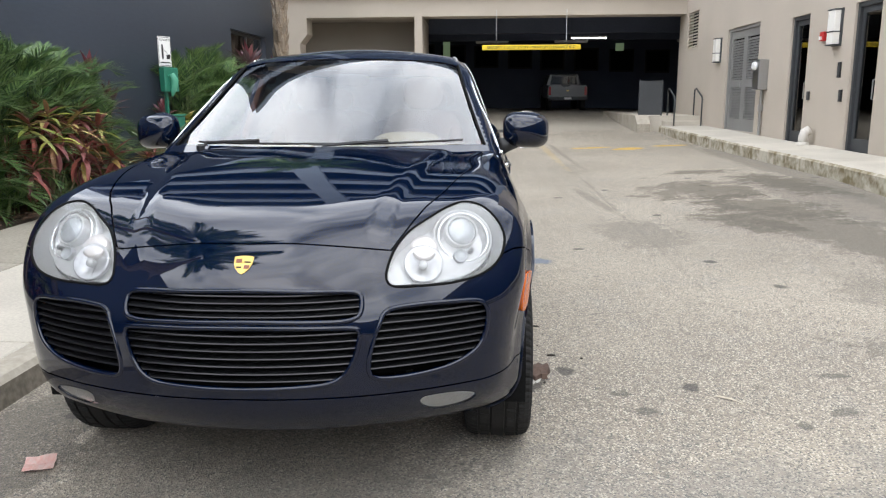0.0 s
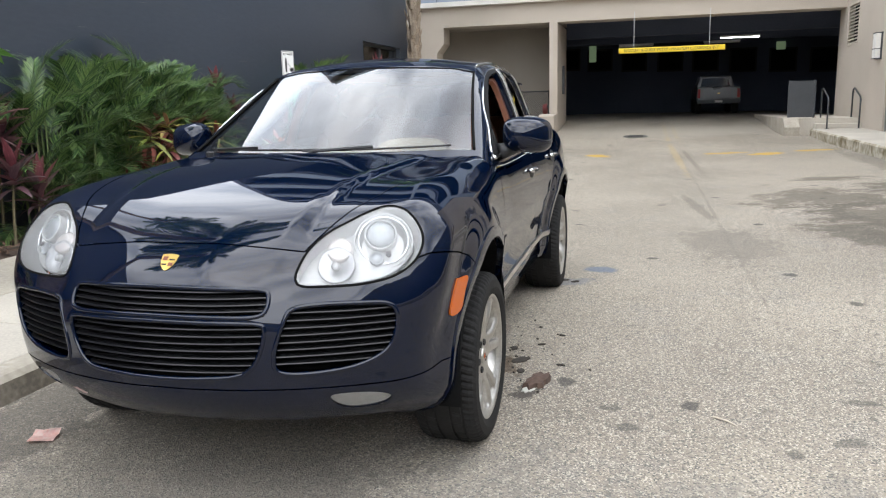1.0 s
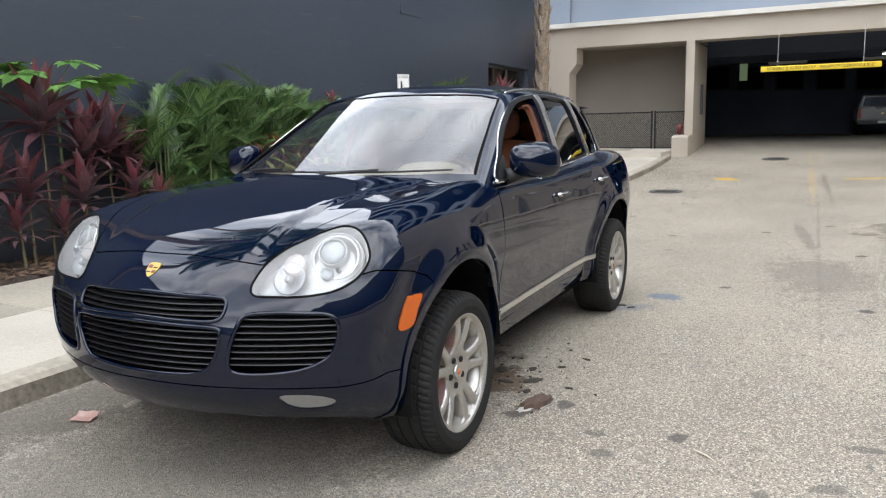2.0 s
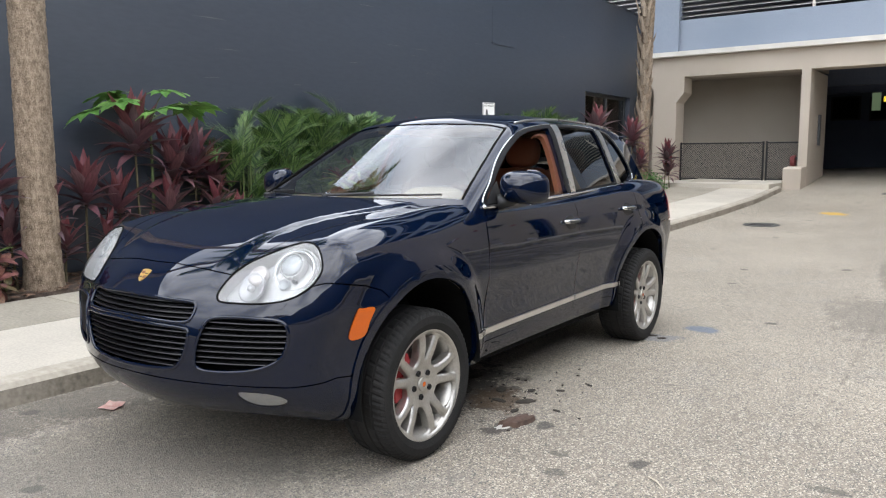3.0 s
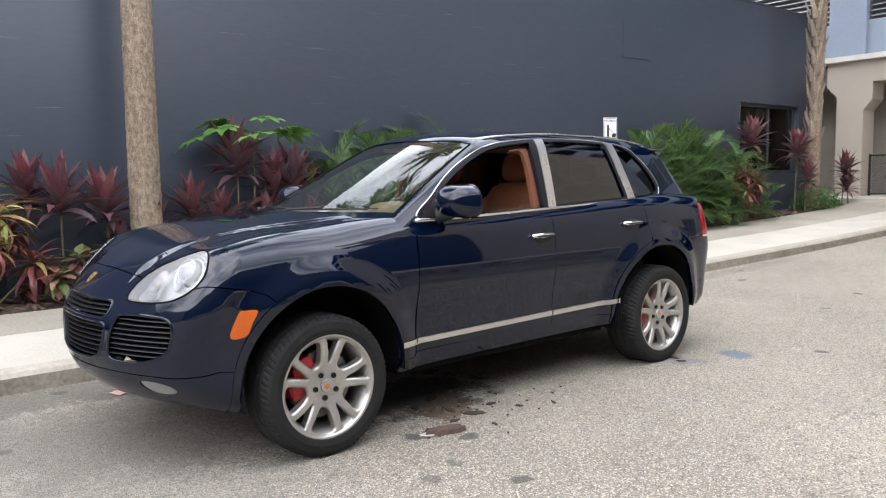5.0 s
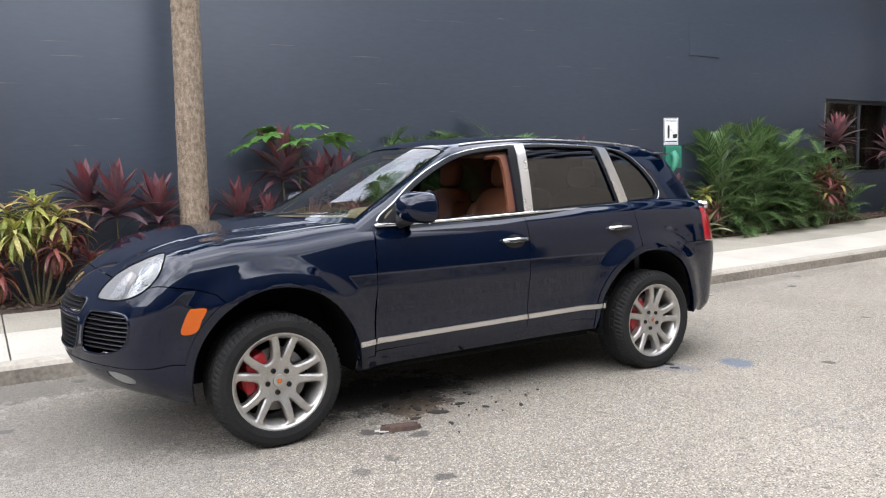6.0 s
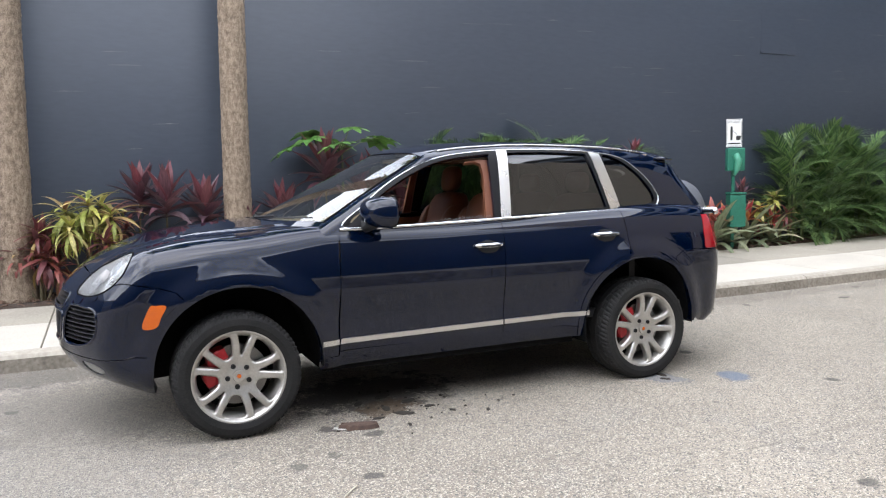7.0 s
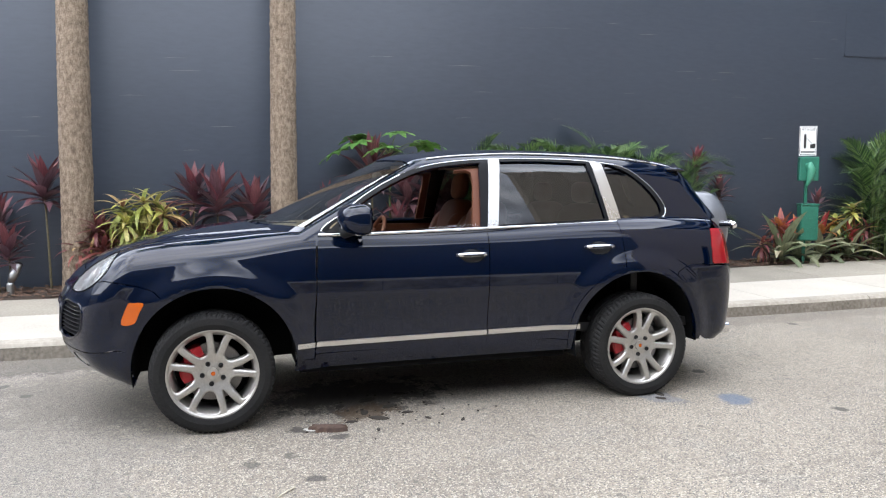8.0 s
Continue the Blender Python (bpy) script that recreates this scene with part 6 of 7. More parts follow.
for x, y, head, size in ((-4.55, -1.92, 1.42, 0.95), (-4.6, -2.5, 0.98, 0.9), (-4.4, -2.3, 0.72, 0.75), (-4.5, -3.3, 1.2, 1.0), (-4.45, -4.3, 1.3, 1.0), (-4.35, -1.35, 0.85, 0.7),
                        (-4.62, -0.3, 1.36, 0.85), (-4.5, 0.03, 1.25, 1.05), (-4.45, 0.50, 1.14, 1.02), (-4.36, 0.93, 0.92, 0.72), (-4.4, 0.66, 0.70, 0.75), (-4.42, 1.13, 0.62, 0.58),
                        (-4.5, 1.42, 1.10, 0.85), (-4.45, 1.79, 0.98, 0.8), (-4.35, 1.62, 0.66, 0.6), (-4.5, 2.05, 1.63, 1.08), (-4.55, 2.46, 1.33, 1.0), (-4.48, 2.80, 1.36, 1.15), (-4.62, 3.05, 1.2, 0.9),
                        (-4.35, 2.38, 0.90, 0.85), (-4.3, 2.85, 0.92, 0.7), (-4.3, 2.1, 0.6, 0.6), (-4.3, 3.15, 0.7, 0.7),
                        (-4.55, 7.05, 1.8, 0.6), (-4.45, 7.35, 1.4, 0.6), (-4.45, 9.22, 1.2, 0.55), (-4.5, 14.1, 2.1, 1.15), (-4.4, 15.9, 1.85, 1.2), (-4.25, 16.1, 1.25, 0.9), (-4.3, 18.2, 1.4, 1.05), (-4.2, 18.35, 1.0, 0.95)):
    cordyline(x, y, head + 0.26 * size, size, 22 if size < 0.8 else 28)


def dracaena(x, y, top, heads, meshes, outer, spread=0.28, label="striped yellow and maroon strap-leaved shrub", size=1.0, count=24):
    g = bed_z(y) - 0.05
    p = thing("croton_shrub", label, "shrub", pose(x, y, g), "crotons along the wall")
    for i in range(heads):
        a, r = i * 2.4, spread * math.sqrt((i + 0.4) / heads)
        hx, hy = r * math.cos(a) * 0.8, r * math.sin(a) * 1.3
        h = (top - g) * (1 - 0.55 * (i / heads) ** 1.2) - 0.12
        part("stem", tube([(0.2 * hx, 0.2 * hy, 0), (0.7 * hx, 0.7 * hy, h * 0.5), (hx, hy, h)], [0.014, 0.011, 0.009], 6), STEM, p)
        rosette(p, (hx, hy, h), meshes if i < heads * 0.5 else outer, None, count, size * grow.uniform(0.85, 1.1), -55, 52, 0.16)


dracaena(-4.33, -0.82, 1.42, 12, strap_yellow, strap_red, 0.42, size=1.08, count=32)
dracaena(-4.3, -1.35, 1.12, 4, strap_red, strap_red, 0.2, "maroon strap-leaved shrub beside the palm trunk", 0.95)
dracaena(-4.2, 0.08, 0.82, 10, [as_mesh("leaf", blade(0.17, 0.095, d, 0.2), MOTTLED) for d in (0.4, 0.8)], [as_mesh("leaf", blade(0.17, 0.095, d, 0.2), MOTTLED) for d in (0.5, 0.9)], 0.42, "mottled pink and green broad-leaved croton", 0.95, 16)
dracaena(-4.08, 5.05, 1.4, 12, strap_tips, strap_red, 0.5, "drooping croton with yellow and dark red leaves", 1.1)
dracaena(-4.12, 5.75, 1.4, 10, strap_tips, strap_red, 0.5, "drooping croton with yellow and dark red leaves", 1.1)
dracaena(-4.3, 8.3, 1.0, 3, strap_red, strap_red, 0.2, "orange-red croton beside the green post", 0.9)
dracaena(-4.35, 9.75, 1.25, 5, [as_mesh("leaf", blade(0.22, 0.08, d, 0.2), YELLOW_LEAF) for d in (0.4, 0.8)], strap_red, 0.3, "red and yellow mottled croton", 0.95, 18)
dracaena(-4.2, 13.2, 1.55, 8, strap_red, strap_red, 0.45, "rust-red strap-leaved croton shrub by the wall", 1.15)


def bromeliad(x, y, size):
    p = thing("bromeliad", "grey-green bromeliad with a red heart", "plant", pose(x, y, bed_z(y)), "bromeliads by the post")
    rosette(p, (0, 0, 0.1 * size), strap_brom, None, 15, size, 5, 75, 0.06)
    rosette(p, (0, 0, 0.35 * size), strap_brom_red, None, 10, size * 0.9, 20, 80, 0.05)


for x, y, s in ((-4.25, 8.38, 1.45), (-4.35, 8.8, 1.25), (-4.4, 9.3, 1.35), (-4.3, 9.75, 1.1)):
    bromeliad(x, y, s)


# feather palms
def frond_mesh(length, droop, pairs, leaflet, width, mat, vee=0.5):
    bm = bmesh.new()
    path, y, z = [Vector((0, 0, 0))], 0.0, 0.0
    steps = 14
    for i in range(steps):
        a = droop * ((i + 1) / steps) ** 1.5
        y, z = y + length / steps * math.cos(a), z - length / steps * math.sin(a)
        path.append(Vector((0, y, z)))
    tube(path, [0.009 * (1 - 0.85 * i / steps) for i in range(steps + 1)], 5, bm)
    for i in range(pairs):
        t = 0.16 + 0.84 * i / (pairs - 1)
        f = t * steps
        k = min(int(f), steps - 1)
        at = path[k].lerp(path[k + 1], f - k)
        d = (path[k + 1] - path[k]).normalized()
        up = Vector((1, 0, 0)).cross(d)
        for s in (-1, 1):
            open_ = radians(62 - 34 * t)
            way = (d * math.cos(open_) + (Vector((s, 0, 0)) * math.cos(vee) + up * math.sin(vee)) * math.sin(open_)).normalized()
            side = way.cross(up).normalized()
            size = leaflet * (0.55 + 0.75 * math.sin(math.pi * min(1, 0.12 + 0.86 * t))) * (1 + 0.12 * math.sin(i * 7.3 + s))
            prev = None
            for j, (u, w) in enumerate(((0.0, 0.35), (0.3, 1.0), (0.68, 0.75), (1.0, 0.06))):
                c = at + way * size * u - Vector((0, 0, 1)) * size * (0.30 + 0.16 * math.sin(i * 3.7 + s)) * u * u
                row = [bm.verts.new(c + side * width * 0.5 * w), bm.verts.new(c - side * width * 0.5 * w)]
                if prev:
                    bm.faces.new((prev[0], prev[1], row[1], row[0]))
                prev = row
    bmesh.ops.recalc_face_normals(bm, faces=bm.faces)
    return as_mesh("frond", bm, mat)


fronds = [frond_mesh(1.0, d, 34, 0.25, 0.019, PALM_GREEN) for d in (0.8, 1.3, 1.9)] + [frond_mesh(0.8, 1.1, 30, 0.22, 0.018, PALM_GREEN)]


def areca(x, y, top, count=20, size=1.0):
    g = bed_z(y) - 0.05
    p = thing("areca_palm", "bushy green areca palm clump with feathered fronds", "palm", pose(x, y, g), "areca palms along the wall")
    count = int(count * 1.45)
    for i in range(count):
        a = i * 2.39996 + grow.uniform(-0.3, 0.3)
        r = 0.26 * math.sqrt(i / count)
        lift = radians(grow.uniform(56, 88) - 50 * (i / count) ** 1.5)
        h = (top - g - 0.72 * size) * (1 - 0.93 * (i / count) ** 1.1)
        bx_, by_ = r * math.cos(a), r * math.sin(a)
        if i % 3 == 0:
            part("cane", tube([(bx_, by_, 0), (bx_ * 1.2, by_ * 1.2, h + 0.05)], [0.014, 0.010], 6), STEM_GREEN, p)
        # fronds lean away from the wall
        if math.sin(a) > 0.5 and x < -4.4:
            lift = max(lift, radians(62))
        put("frond", grow.choice(fronds), p, aim((bx_, by_, max(h, 0.06)), a, lift, grow.uniform(-0.4, 0.4), size * grow.uniform(0.7, 1.0)))


for x, y, top, size, count in ((-4.5, 3.5, 2.05, 0.8, 24), (-4.45, 4.15, 2.2, 0.9, 30), (-4.5, 4.8, 2.3, 0.95, 32), (-4.45, 5.5, 2.3, 0.95, 32), (-4.5, 6.2, 2.25, 0.95, 30), (-4.5, 6.85, 2.1, 0.85, 24), (-4.3, 5.3, 1.6, 0.8, 22), (-4.3, 6.5, 1.4, 0.8, 22),
                               (-4.4, 4.4, 1.25, 0.7, 22), (-4.45, 3.75, 1.15, 0.65, 18), (-4.55, 10.45, 2.35, 1.0, 28), (-4.5, 11.3, 2.4, 1.05, 30), (-4.5, 12.15, 2.35, 1.05, 28), (-4.45, 13.4, 2.15, 0.95, 24),
                               (-4.3, 11.0, 1.5, 0.9, 22), (-4.3, 12.4, 1.5, 0.9, 22), (-4.35, 14.0, 1.5, 0.8, 18)):
    areca(x, y, top, count, size)

# a papaya-like plant with lobed lime leaves
def lobed_leaf():
    bm = bmesh.new()
    for k in range(7):
        a = radians(-126 + 42 * k)
        size = 0.24 * (1 - 0.35 * abs(k - 3) / 3)
        blade(size, 0.10, 0.4, 0.15, 1.0, 0.45, 6, 0.06, bm, Matrix.Rotation(a, 4, "Z"))
    return as_mesh("leaf", bm, LIME)


lobed = lobed_leaf()
papaya = thing("papaya_plant", "young plant with large lobed lime-green leaves", "plant", pose(-4.6, 2.25, bed_z(2.25) - 0.05))
part("stem", tube([(0, 0, 0), (0.02, 0.03, 0.9), (0.04, 0.02, 1.80)], [0.022, 0.018, 0.012], 8), STEM_GREEN, papaya)
for i, (a, reach, rise, s) in enumerate(((0.2, 0.22, 0.28, 0.9), (-2.0, 0.35, 0.22, 1.0), (-1.2, 0.45, 0.12, 1.0), (1.5, 0.4, 0.08, 1.0), (-2.8, 0.38, 0.10, 1.0), (-0.4, 0.5, -0.02, 1.0), (3.0, 0.55, 0.0, 0.9), (-1.7, 0.62, -0.06, 0.95), (0.9, 0.5, 0.02, 0.9))):
    base = Vector((0.04, 0.02, 1.66 + 0.015 * i))
    tip = base + Vector((reach * math.cos(a) * 0.6 if math.cos(a) < 0 else reach * math.cos(a), reach * math.sin(a) * 1.1, rise + 0.08))
    part("leaf_stalk", tube([base, base.lerp(tip, 0.55) + Vector((0, 0, 0.05)), tip], [0.007, 0.006, 0.004], 6), STEM_GREEN, papaya)
    put("leaf", lobed, papaya, aim(tip, a - math.pi / 2, radians(grow.uniform(-25, 5)), grow.uniform(-0.3, 0.3), s * 1.45))

# round low hedge near the garage
for hx, hy, hr in ((-4.35, 16.75, 0.5), (-4.4, 17.4, 0.42)):
    g = bed_z(hy)
    hedge = thing("hedge_shrub", "low rounded dark green hedge shrub", "shrub", pose(hx, hy, g), "hedge shrubs")
    bm = bmesh.new()
    for i in range(700):
        v = Vector((grow.gauss(0, 1), grow.gauss(0, 1), abs(grow.gauss(0, 1)))).normalized() * hr * grow.uniform(0.6, 1.02) * (1 + 0.16 * math.sin(5 * grow.random()))
        blade(0.07, 0.04, 0.4, 0.2, 1.4, 0.5, 3, 0, bm, aim((v.x, v.y * 1.3, v.z * 1.1 + 0.02), grow.uniform(0, 6.28), grow.uniform(-0.6, 1.0)))
    part("crown", bm, HEDGE, hedge, smooth=True)
    for k in range(4):
        part("stem", tube([(0, 0, -0.05), (0.1 * math.cos(k * 1.6), 0.1 * math.sin(k * 1.6), 0.25)], 0.012, 6), STEM, hedge)

# tall palms: trunks with ring scars; crowns above the view that the car's paint mirrors
big_fronds = [frond_mesh(2.5, d, 40, 0.55, 0.04, PALM_GREEN, 0.25) for d in (0.9, 1.4)]


def tall_palm(x, y, height, radius, lean, label, boots=False, crown=1.0):
    g = bed_z(y) - 0.08
    p = thing("palm_tree", label, "palm tree", pose(x, y, g), "tall palms along the wall")
    bm = bmesh.new()
    rings, sides = [], 26
    for i in range(int(height / 0.035)):
        h = i * 0.035
        t = h / height
        r = radius * (1.12 - 0.20 * t + 0.14 * math.exp(-h * 4)) * (1 + 0.022 * (i % 3 == 0) + 0.015 * noise.noise(Vector((h * 3, x, y))))
        c = Vector((lean[0] * t * t, lean[1] * t * t, h))
        rings.append([bm.verts.new(c + Vector((math.cos(a), math.sin(a), 0)) * r * (1 + 0.035 * noise.noise(Vector((math.cos(a) * 4, math.sin(a) * 4, h * 7))))) for a in [2 * math.pi * k / sides for k in range(sides)]])
    for a, b in zip(rings, rings[1:]):
        for k in range(sides):
            bm.faces.new((a[k], a[(k + 1) % sides], b[(k + 1) % sides], b[k]))
    part("trunk", bm, BARK, p, "grey-brown ringed trunk", smooth=False)
    if boots:
        bm = bmesh.new()
        blade(0.42, 0.13, -0.5, 0.6, 0.8, 0.9, 5, 0, bm)
        me = as_mesh("leaf_base", bm, BOOT, False)
        for i in range(110):
            h = 1.6 + (height - 1.7) * i / 110
            a = i * 2.39996
            r = radius * 0.95
            put("leaf_base", me, p, aim((r * math.cos(a + math.pi / 2), r * math.sin(a + math.pi / 2), h), a, radians(62 + grow.uniform(-8, 8)), 0, grow.uniform(0.8, 1.15)))
    for i in range(26):
        put("frond", grow.choice(big_fronds), p, aim((lean[0], lean[1], height - 0.03 * (i % 5)), i * 2.39996, radians(75 - 95 * (i / 26)), grow.uniform(-0.3, 0.3), crown * grow.uniform(0.8, 1.05)))


tall_palm(-4.27, 0.84, 8.6, 0.15, (-0.1, 0.15), "straight palm with a pale ringed trunk by the wall")
tall_palm(-4.42, -1.58, 9.2, 0.165, (0.05, 0.2), "palm with a mossy fibrous trunk foot by the wall")
tall_palm(-4.5, 17.0, 7.4, 0.15, (0.1, 0.25), "palm wrapped in old crossed leaf bases", True)
tall_palm(-10.6, 6.5, 14.0, 0.16, (0.1, 0.0), "tall palm behind the black wall, mirrored in the windscreen", crown=0.72)

# bark chips and dead leaves on the soil
bm_v, bm_f = [], []
for i in range(3200):
    x, y = grow.uniform(-4.9, -3.92), grow.uniform(-6, 18)
    x = min(x, bed_edge(y) - 0.04)
    z = bed_z(y) + 0.005 + grow.uniform(0, 0.03)
    a, s = grow.uniform(0, 6.28), grow.uniform(0.02, 0.06)
    u, w = Vector((math.cos(a), math.sin(a), grow.uniform(-0.3, 0.3))) * s, Vector((-math.sin(a), math.cos(a), grow.uniform(-0.3, 0.3))) * s * 0.35
    o, k = Vector((x, y, z)), len(bm_v)
    bm_v += [o - u - w, o + u - w, o + u + w, o - u + w, o + Vector((0, 0, 0.012))]
    bm_f += [(k, k + 1, k + 4), (k + 1, k + 2, k + 4), (k + 2, k + 3, k + 4), (k + 3, k, k + 4)]
tagged(new("bark_mulch", mesh_of("bark_mulch", bm_v, bm_f, CHIPS)), "loose brown bark chips and dead leaves on soil", "mulch", "", "stuff")

# ---- things along the street ----
def lettering(text, size, at, turn, mat, parent, name="lettering", wide=1.0):
    c = bpy.data.curves.new(name, "FONT")
    c.body, c.size, c.align_x, c.align_y, c.extrude = text, size, "CENTER", "CENTER", 0.001
    c.materials.append(mat)
    ob = new(name, c)
    ob.parent = parent
    ob.matrix_basis = Matrix.Translation(at) @ Euler([radians(v) for v in turn]).to_matrix().to_4x4() @ Matrix.Diagonal((wide, 1, 1, 1))
    return ob


GREEN_PLASTIC = material("green_plastic", (0.015, 0.16, 0.10), (0.012, 0.12, 0.075), 0.45, grain=40, bump=0.05)
station = thing("pet_waste_station", "green pet waste dispenser and bin with white sign", "dog station", pose(-4.22, 8.78, bed_z(8.8) - 0.05, 0, 0, -24))
part("post", box(-0.025, 0.025, -0.02, 0.02, 0, 2.15), GREEN_PLASTIC, station)
sign_ = part("sign_plate", box(0.026, 0.03, -0.128, 0.128, 1.72, 2.17), WHITE, station, "white sign with black pictogram", bevel=0.0)
part("sign_border", prism([(-0.123, 1.75), (-0.105, 1.73), (0.105, 1.73), (0.123, 1.75), (0.123, 2.14), (0.105, 2.16), (-0.105, 2.16), (-0.123, 2.14)], "x", 0.0302, 0.0306), INK, sign_)
part("sign_face", prism([(-0.115, 1.738), (0.115, 1.738), (0.115, 2.152), (-0.115, 2.152)], "x", 0.031, 0.0315), WHITE, sign_)
lettering("PET WASTE", 0.048, (0.033, 0, 2.115), (90, 0, 90), INK, sign_, wide=0.8)
for a in ([(-0.06, 1.83), (-0.03, 1.83), (-0.025, 1.95), (-0.03, 2.05), (-0.06, 2.05), (-0.065, 1.95)], [(0.03, 1.83), (0.1, 1.83), (0.11, 1.89), (0.09, 1.905), (0.03, 1.89)], [(-0.03, 1.985), (0.06, 1.9), (0.06, 1.907), (-0.03, 1.995)]):
    part("pictogram", prism(a, "x", 0.0325, 0.0335), INK, sign_)
part("sign_line", box(0.0325, 0.0335, -0.10, 0.10, 1.765, 1.785), INK, sign_)
dispenser = part("bag_dispenser", box(0.03, 0.14, -0.145, 0.145, 1.33, 1.70), GREEN_PLASTIC, station, bevel=0.015)
part("bag_roll", tube([(0.15, -0.02, 1.60), (0.18, 0.02, 1.50), (0.17, 0.0, 1.36), (0.165, -0.04, 1.26)], [0.05, 0.06, 0.045, 0.02], 10), material("pale_green_bag", (0.06, 0.28, 0.18), (0.05, 0.24, 0.15), 0.5), dispenser, smooth=True)
part("bin", box(0.03, 0.24, -0.13, 0.13, 0.42, 0.95), GREEN_PLASTIC, station, bevel=0.02)
part("bin_lid", box(0.025, 0.25, -0.135, 0.135, 0.953, 0.985), GREEN_PLASTIC, station, bevel=0.008)
for z in (0.6, 0.75):
    part("bin_rib", box(0.2405, 0.246, -0.12, 0.12, z, z + 0.012), GREEN_PLASTIC, station)

# landscape spot lamps in the bed
for x, y in ((-4.35, -2.32), (-4.3, -3.6)):
    spot = thing("garden_spot_lamp", "small grey garden spot lamp tilted upwards", "lamp", pose(x, y, bed_z(y)), "garden spot lamps")
    part("stake", lathe([(0.04, -0.02), (0.04, 0.12), (0.03, 0.14), (0.0, 0.14)], 14, "z"), STEEL, spot)
    part("head", tube([(0, 0, 0.14), (0.0, 0.03, 0.2), (-0.02, 0.09, 0.36)], [0.03, 0.05, 0.055], 14), STEEL, spot, smooth=True)

# litter on the road
packet = thing("paper_litter", "crumpled pink paper packet on the asphalt", "litter", pose(-1.0, -0.46, 0.006, 0, 0, 20))
bm = bmesh.new()
grid = [[bm.verts.new((0.10 * (u - 1.5), 0.055 * (v - 1.5), 0.006 + 0.012 * noise.noise(Vector((u * 1.7, v * 1.3, 5))) + (0.014 if v == 3 else 0))) for u in range(4)] for v in range(4)]
for v in range(3):
    for u in range(3):
        bm.faces.new((grid[v][u], grid[v][u + 1], grid[v + 1][u + 1], grid[v + 1][u]))
bmesh.ops.solidify(bm, geom=bm.faces[:], thickness=0.003)
part("packet", bm, material("pink_paper", (0.80, 0.48, 0.42), (0.82, 0.66, 0.60), 0.7, stain=9), packet)
packet.scale = (0.38, 0.62, 1)


def chunk(name, x, y, sx, sy, h, turn, mat, label):
    bm = bmesh.new()
    n_ = 22
    outline = [(math.cos(2 * math.pi * k / n_) * (1 + 0.5 * noise.noise(Vector((k * 0.9, x * 9, 1)))), math.sin(2 * math.pi * k / n_) * (1 + 0.5 * noise.noise(Vector((k * 0.7, y * 9, 4))))) for k in range(n_)]
    low = [bm.verts.new((sx * a, sy * b, 0)) for a, b in outline]
    top = [bm.verts.new((sx * 0.9 * a, sy * 0.86 * b, h * (0.75 + 0.4 * noise.noise(Vector((k, 2, x)))))) for k, (a, b) in enumerate(outline)]
    for k in range(n_):
        bm.faces.new((low[k], low[(k + 1) % n_], top[(k + 1) % n_], top[k]))
    c = bm.verts.new((0, 0, h * 1.05))
    for k in range(n_):
        bm.faces.new((top[k], top[(k + 1) % n_], c))
    bm.faces.new(low)
    bmesh.ops.recalc_face_normals(bm, faces=bm.faces)
    ob = part(name, bm, mat)
    ob.matrix_basis = pose(x, y, float(road_z(x, y)) + 0.001, 0, 0, turn)
    return tagged(ob, label, "debris", "road debris")


RUST = material("rust_brown_crust", (0.12, 0.075, 0.055), (0.07, 0.045, 0.035), 0.9, grain=40, stain=12, bump=0.6)
TAR = material("dark_tar_crumbs", (0.03, 0.026, 0.022), (0.05, 0.04, 0.03), 0.85, grain=50, bump=0.5)
chunk("road_debris", 1.06, 0.66, 0.12, 0.055, 0.032, 72, RUST, "broken rust-brown slab lying on the road")
chunk("road_debris", 1.03, 0.57, 0.06, 0.03, 0.005, 75, material("pale_grit", (0.55, 0.53, 0.48), (0.45, 0.43, 0.39), 0.9), "pale grit round the broken slab")
for x, y, s in ((0.92, 1.0, 0.09), (0.78, 0.93, 0.07), (0.95, 0.82, 0.05), (0.68, 1.12, 0.08), (0.6, 0.8, 0.06), (0.85, 1.2, 0.05), (1.0, 1.3, 0.035), (1.1, 1.5, 0.03), (0.5, 1.0, 0.09), (0.4, 1.25, 0.06), (1.05, 2.95, 0.05), (0.95, 3.0, 0.06), (1.15, 0.95, 0.03), *[(grow.gauss(0.8, 0.22), grow.gauss(1.05, 0.3), grow.uniform(0.006, 0.02)) for _ in range(45)]):
    chunk("road_debris", x, y, s * 0.75, s * 0.4, 0.008, grow.uniform(0, 180), TAR, "dark crumbs of dried dirt on the road")

twig = part("dry_twig", tube([(1.90, 0.38, float(road_z(1.9, 0.38)) + 0.004), (1.955, 0.335, 0.009), (2.0, 0.29, float(road_z(2.0, 0.29)) + 0.004)], [0.004, 0.004, 0.002], 6), material("bleached_twig", (0.62, 0.56, 0.45), (0.5, 0.44, 0.34), 0.8))
tagged(twig, "thin bleached twig lying on the asphalt", "twig")
# manhole covers in the street
IRON = material("worn_cast_iron", (0.11, 0.105, 0.10), (0.07, 0.068, 0.065), 0.65, metal=0.5, grain=60, bump=0.5)
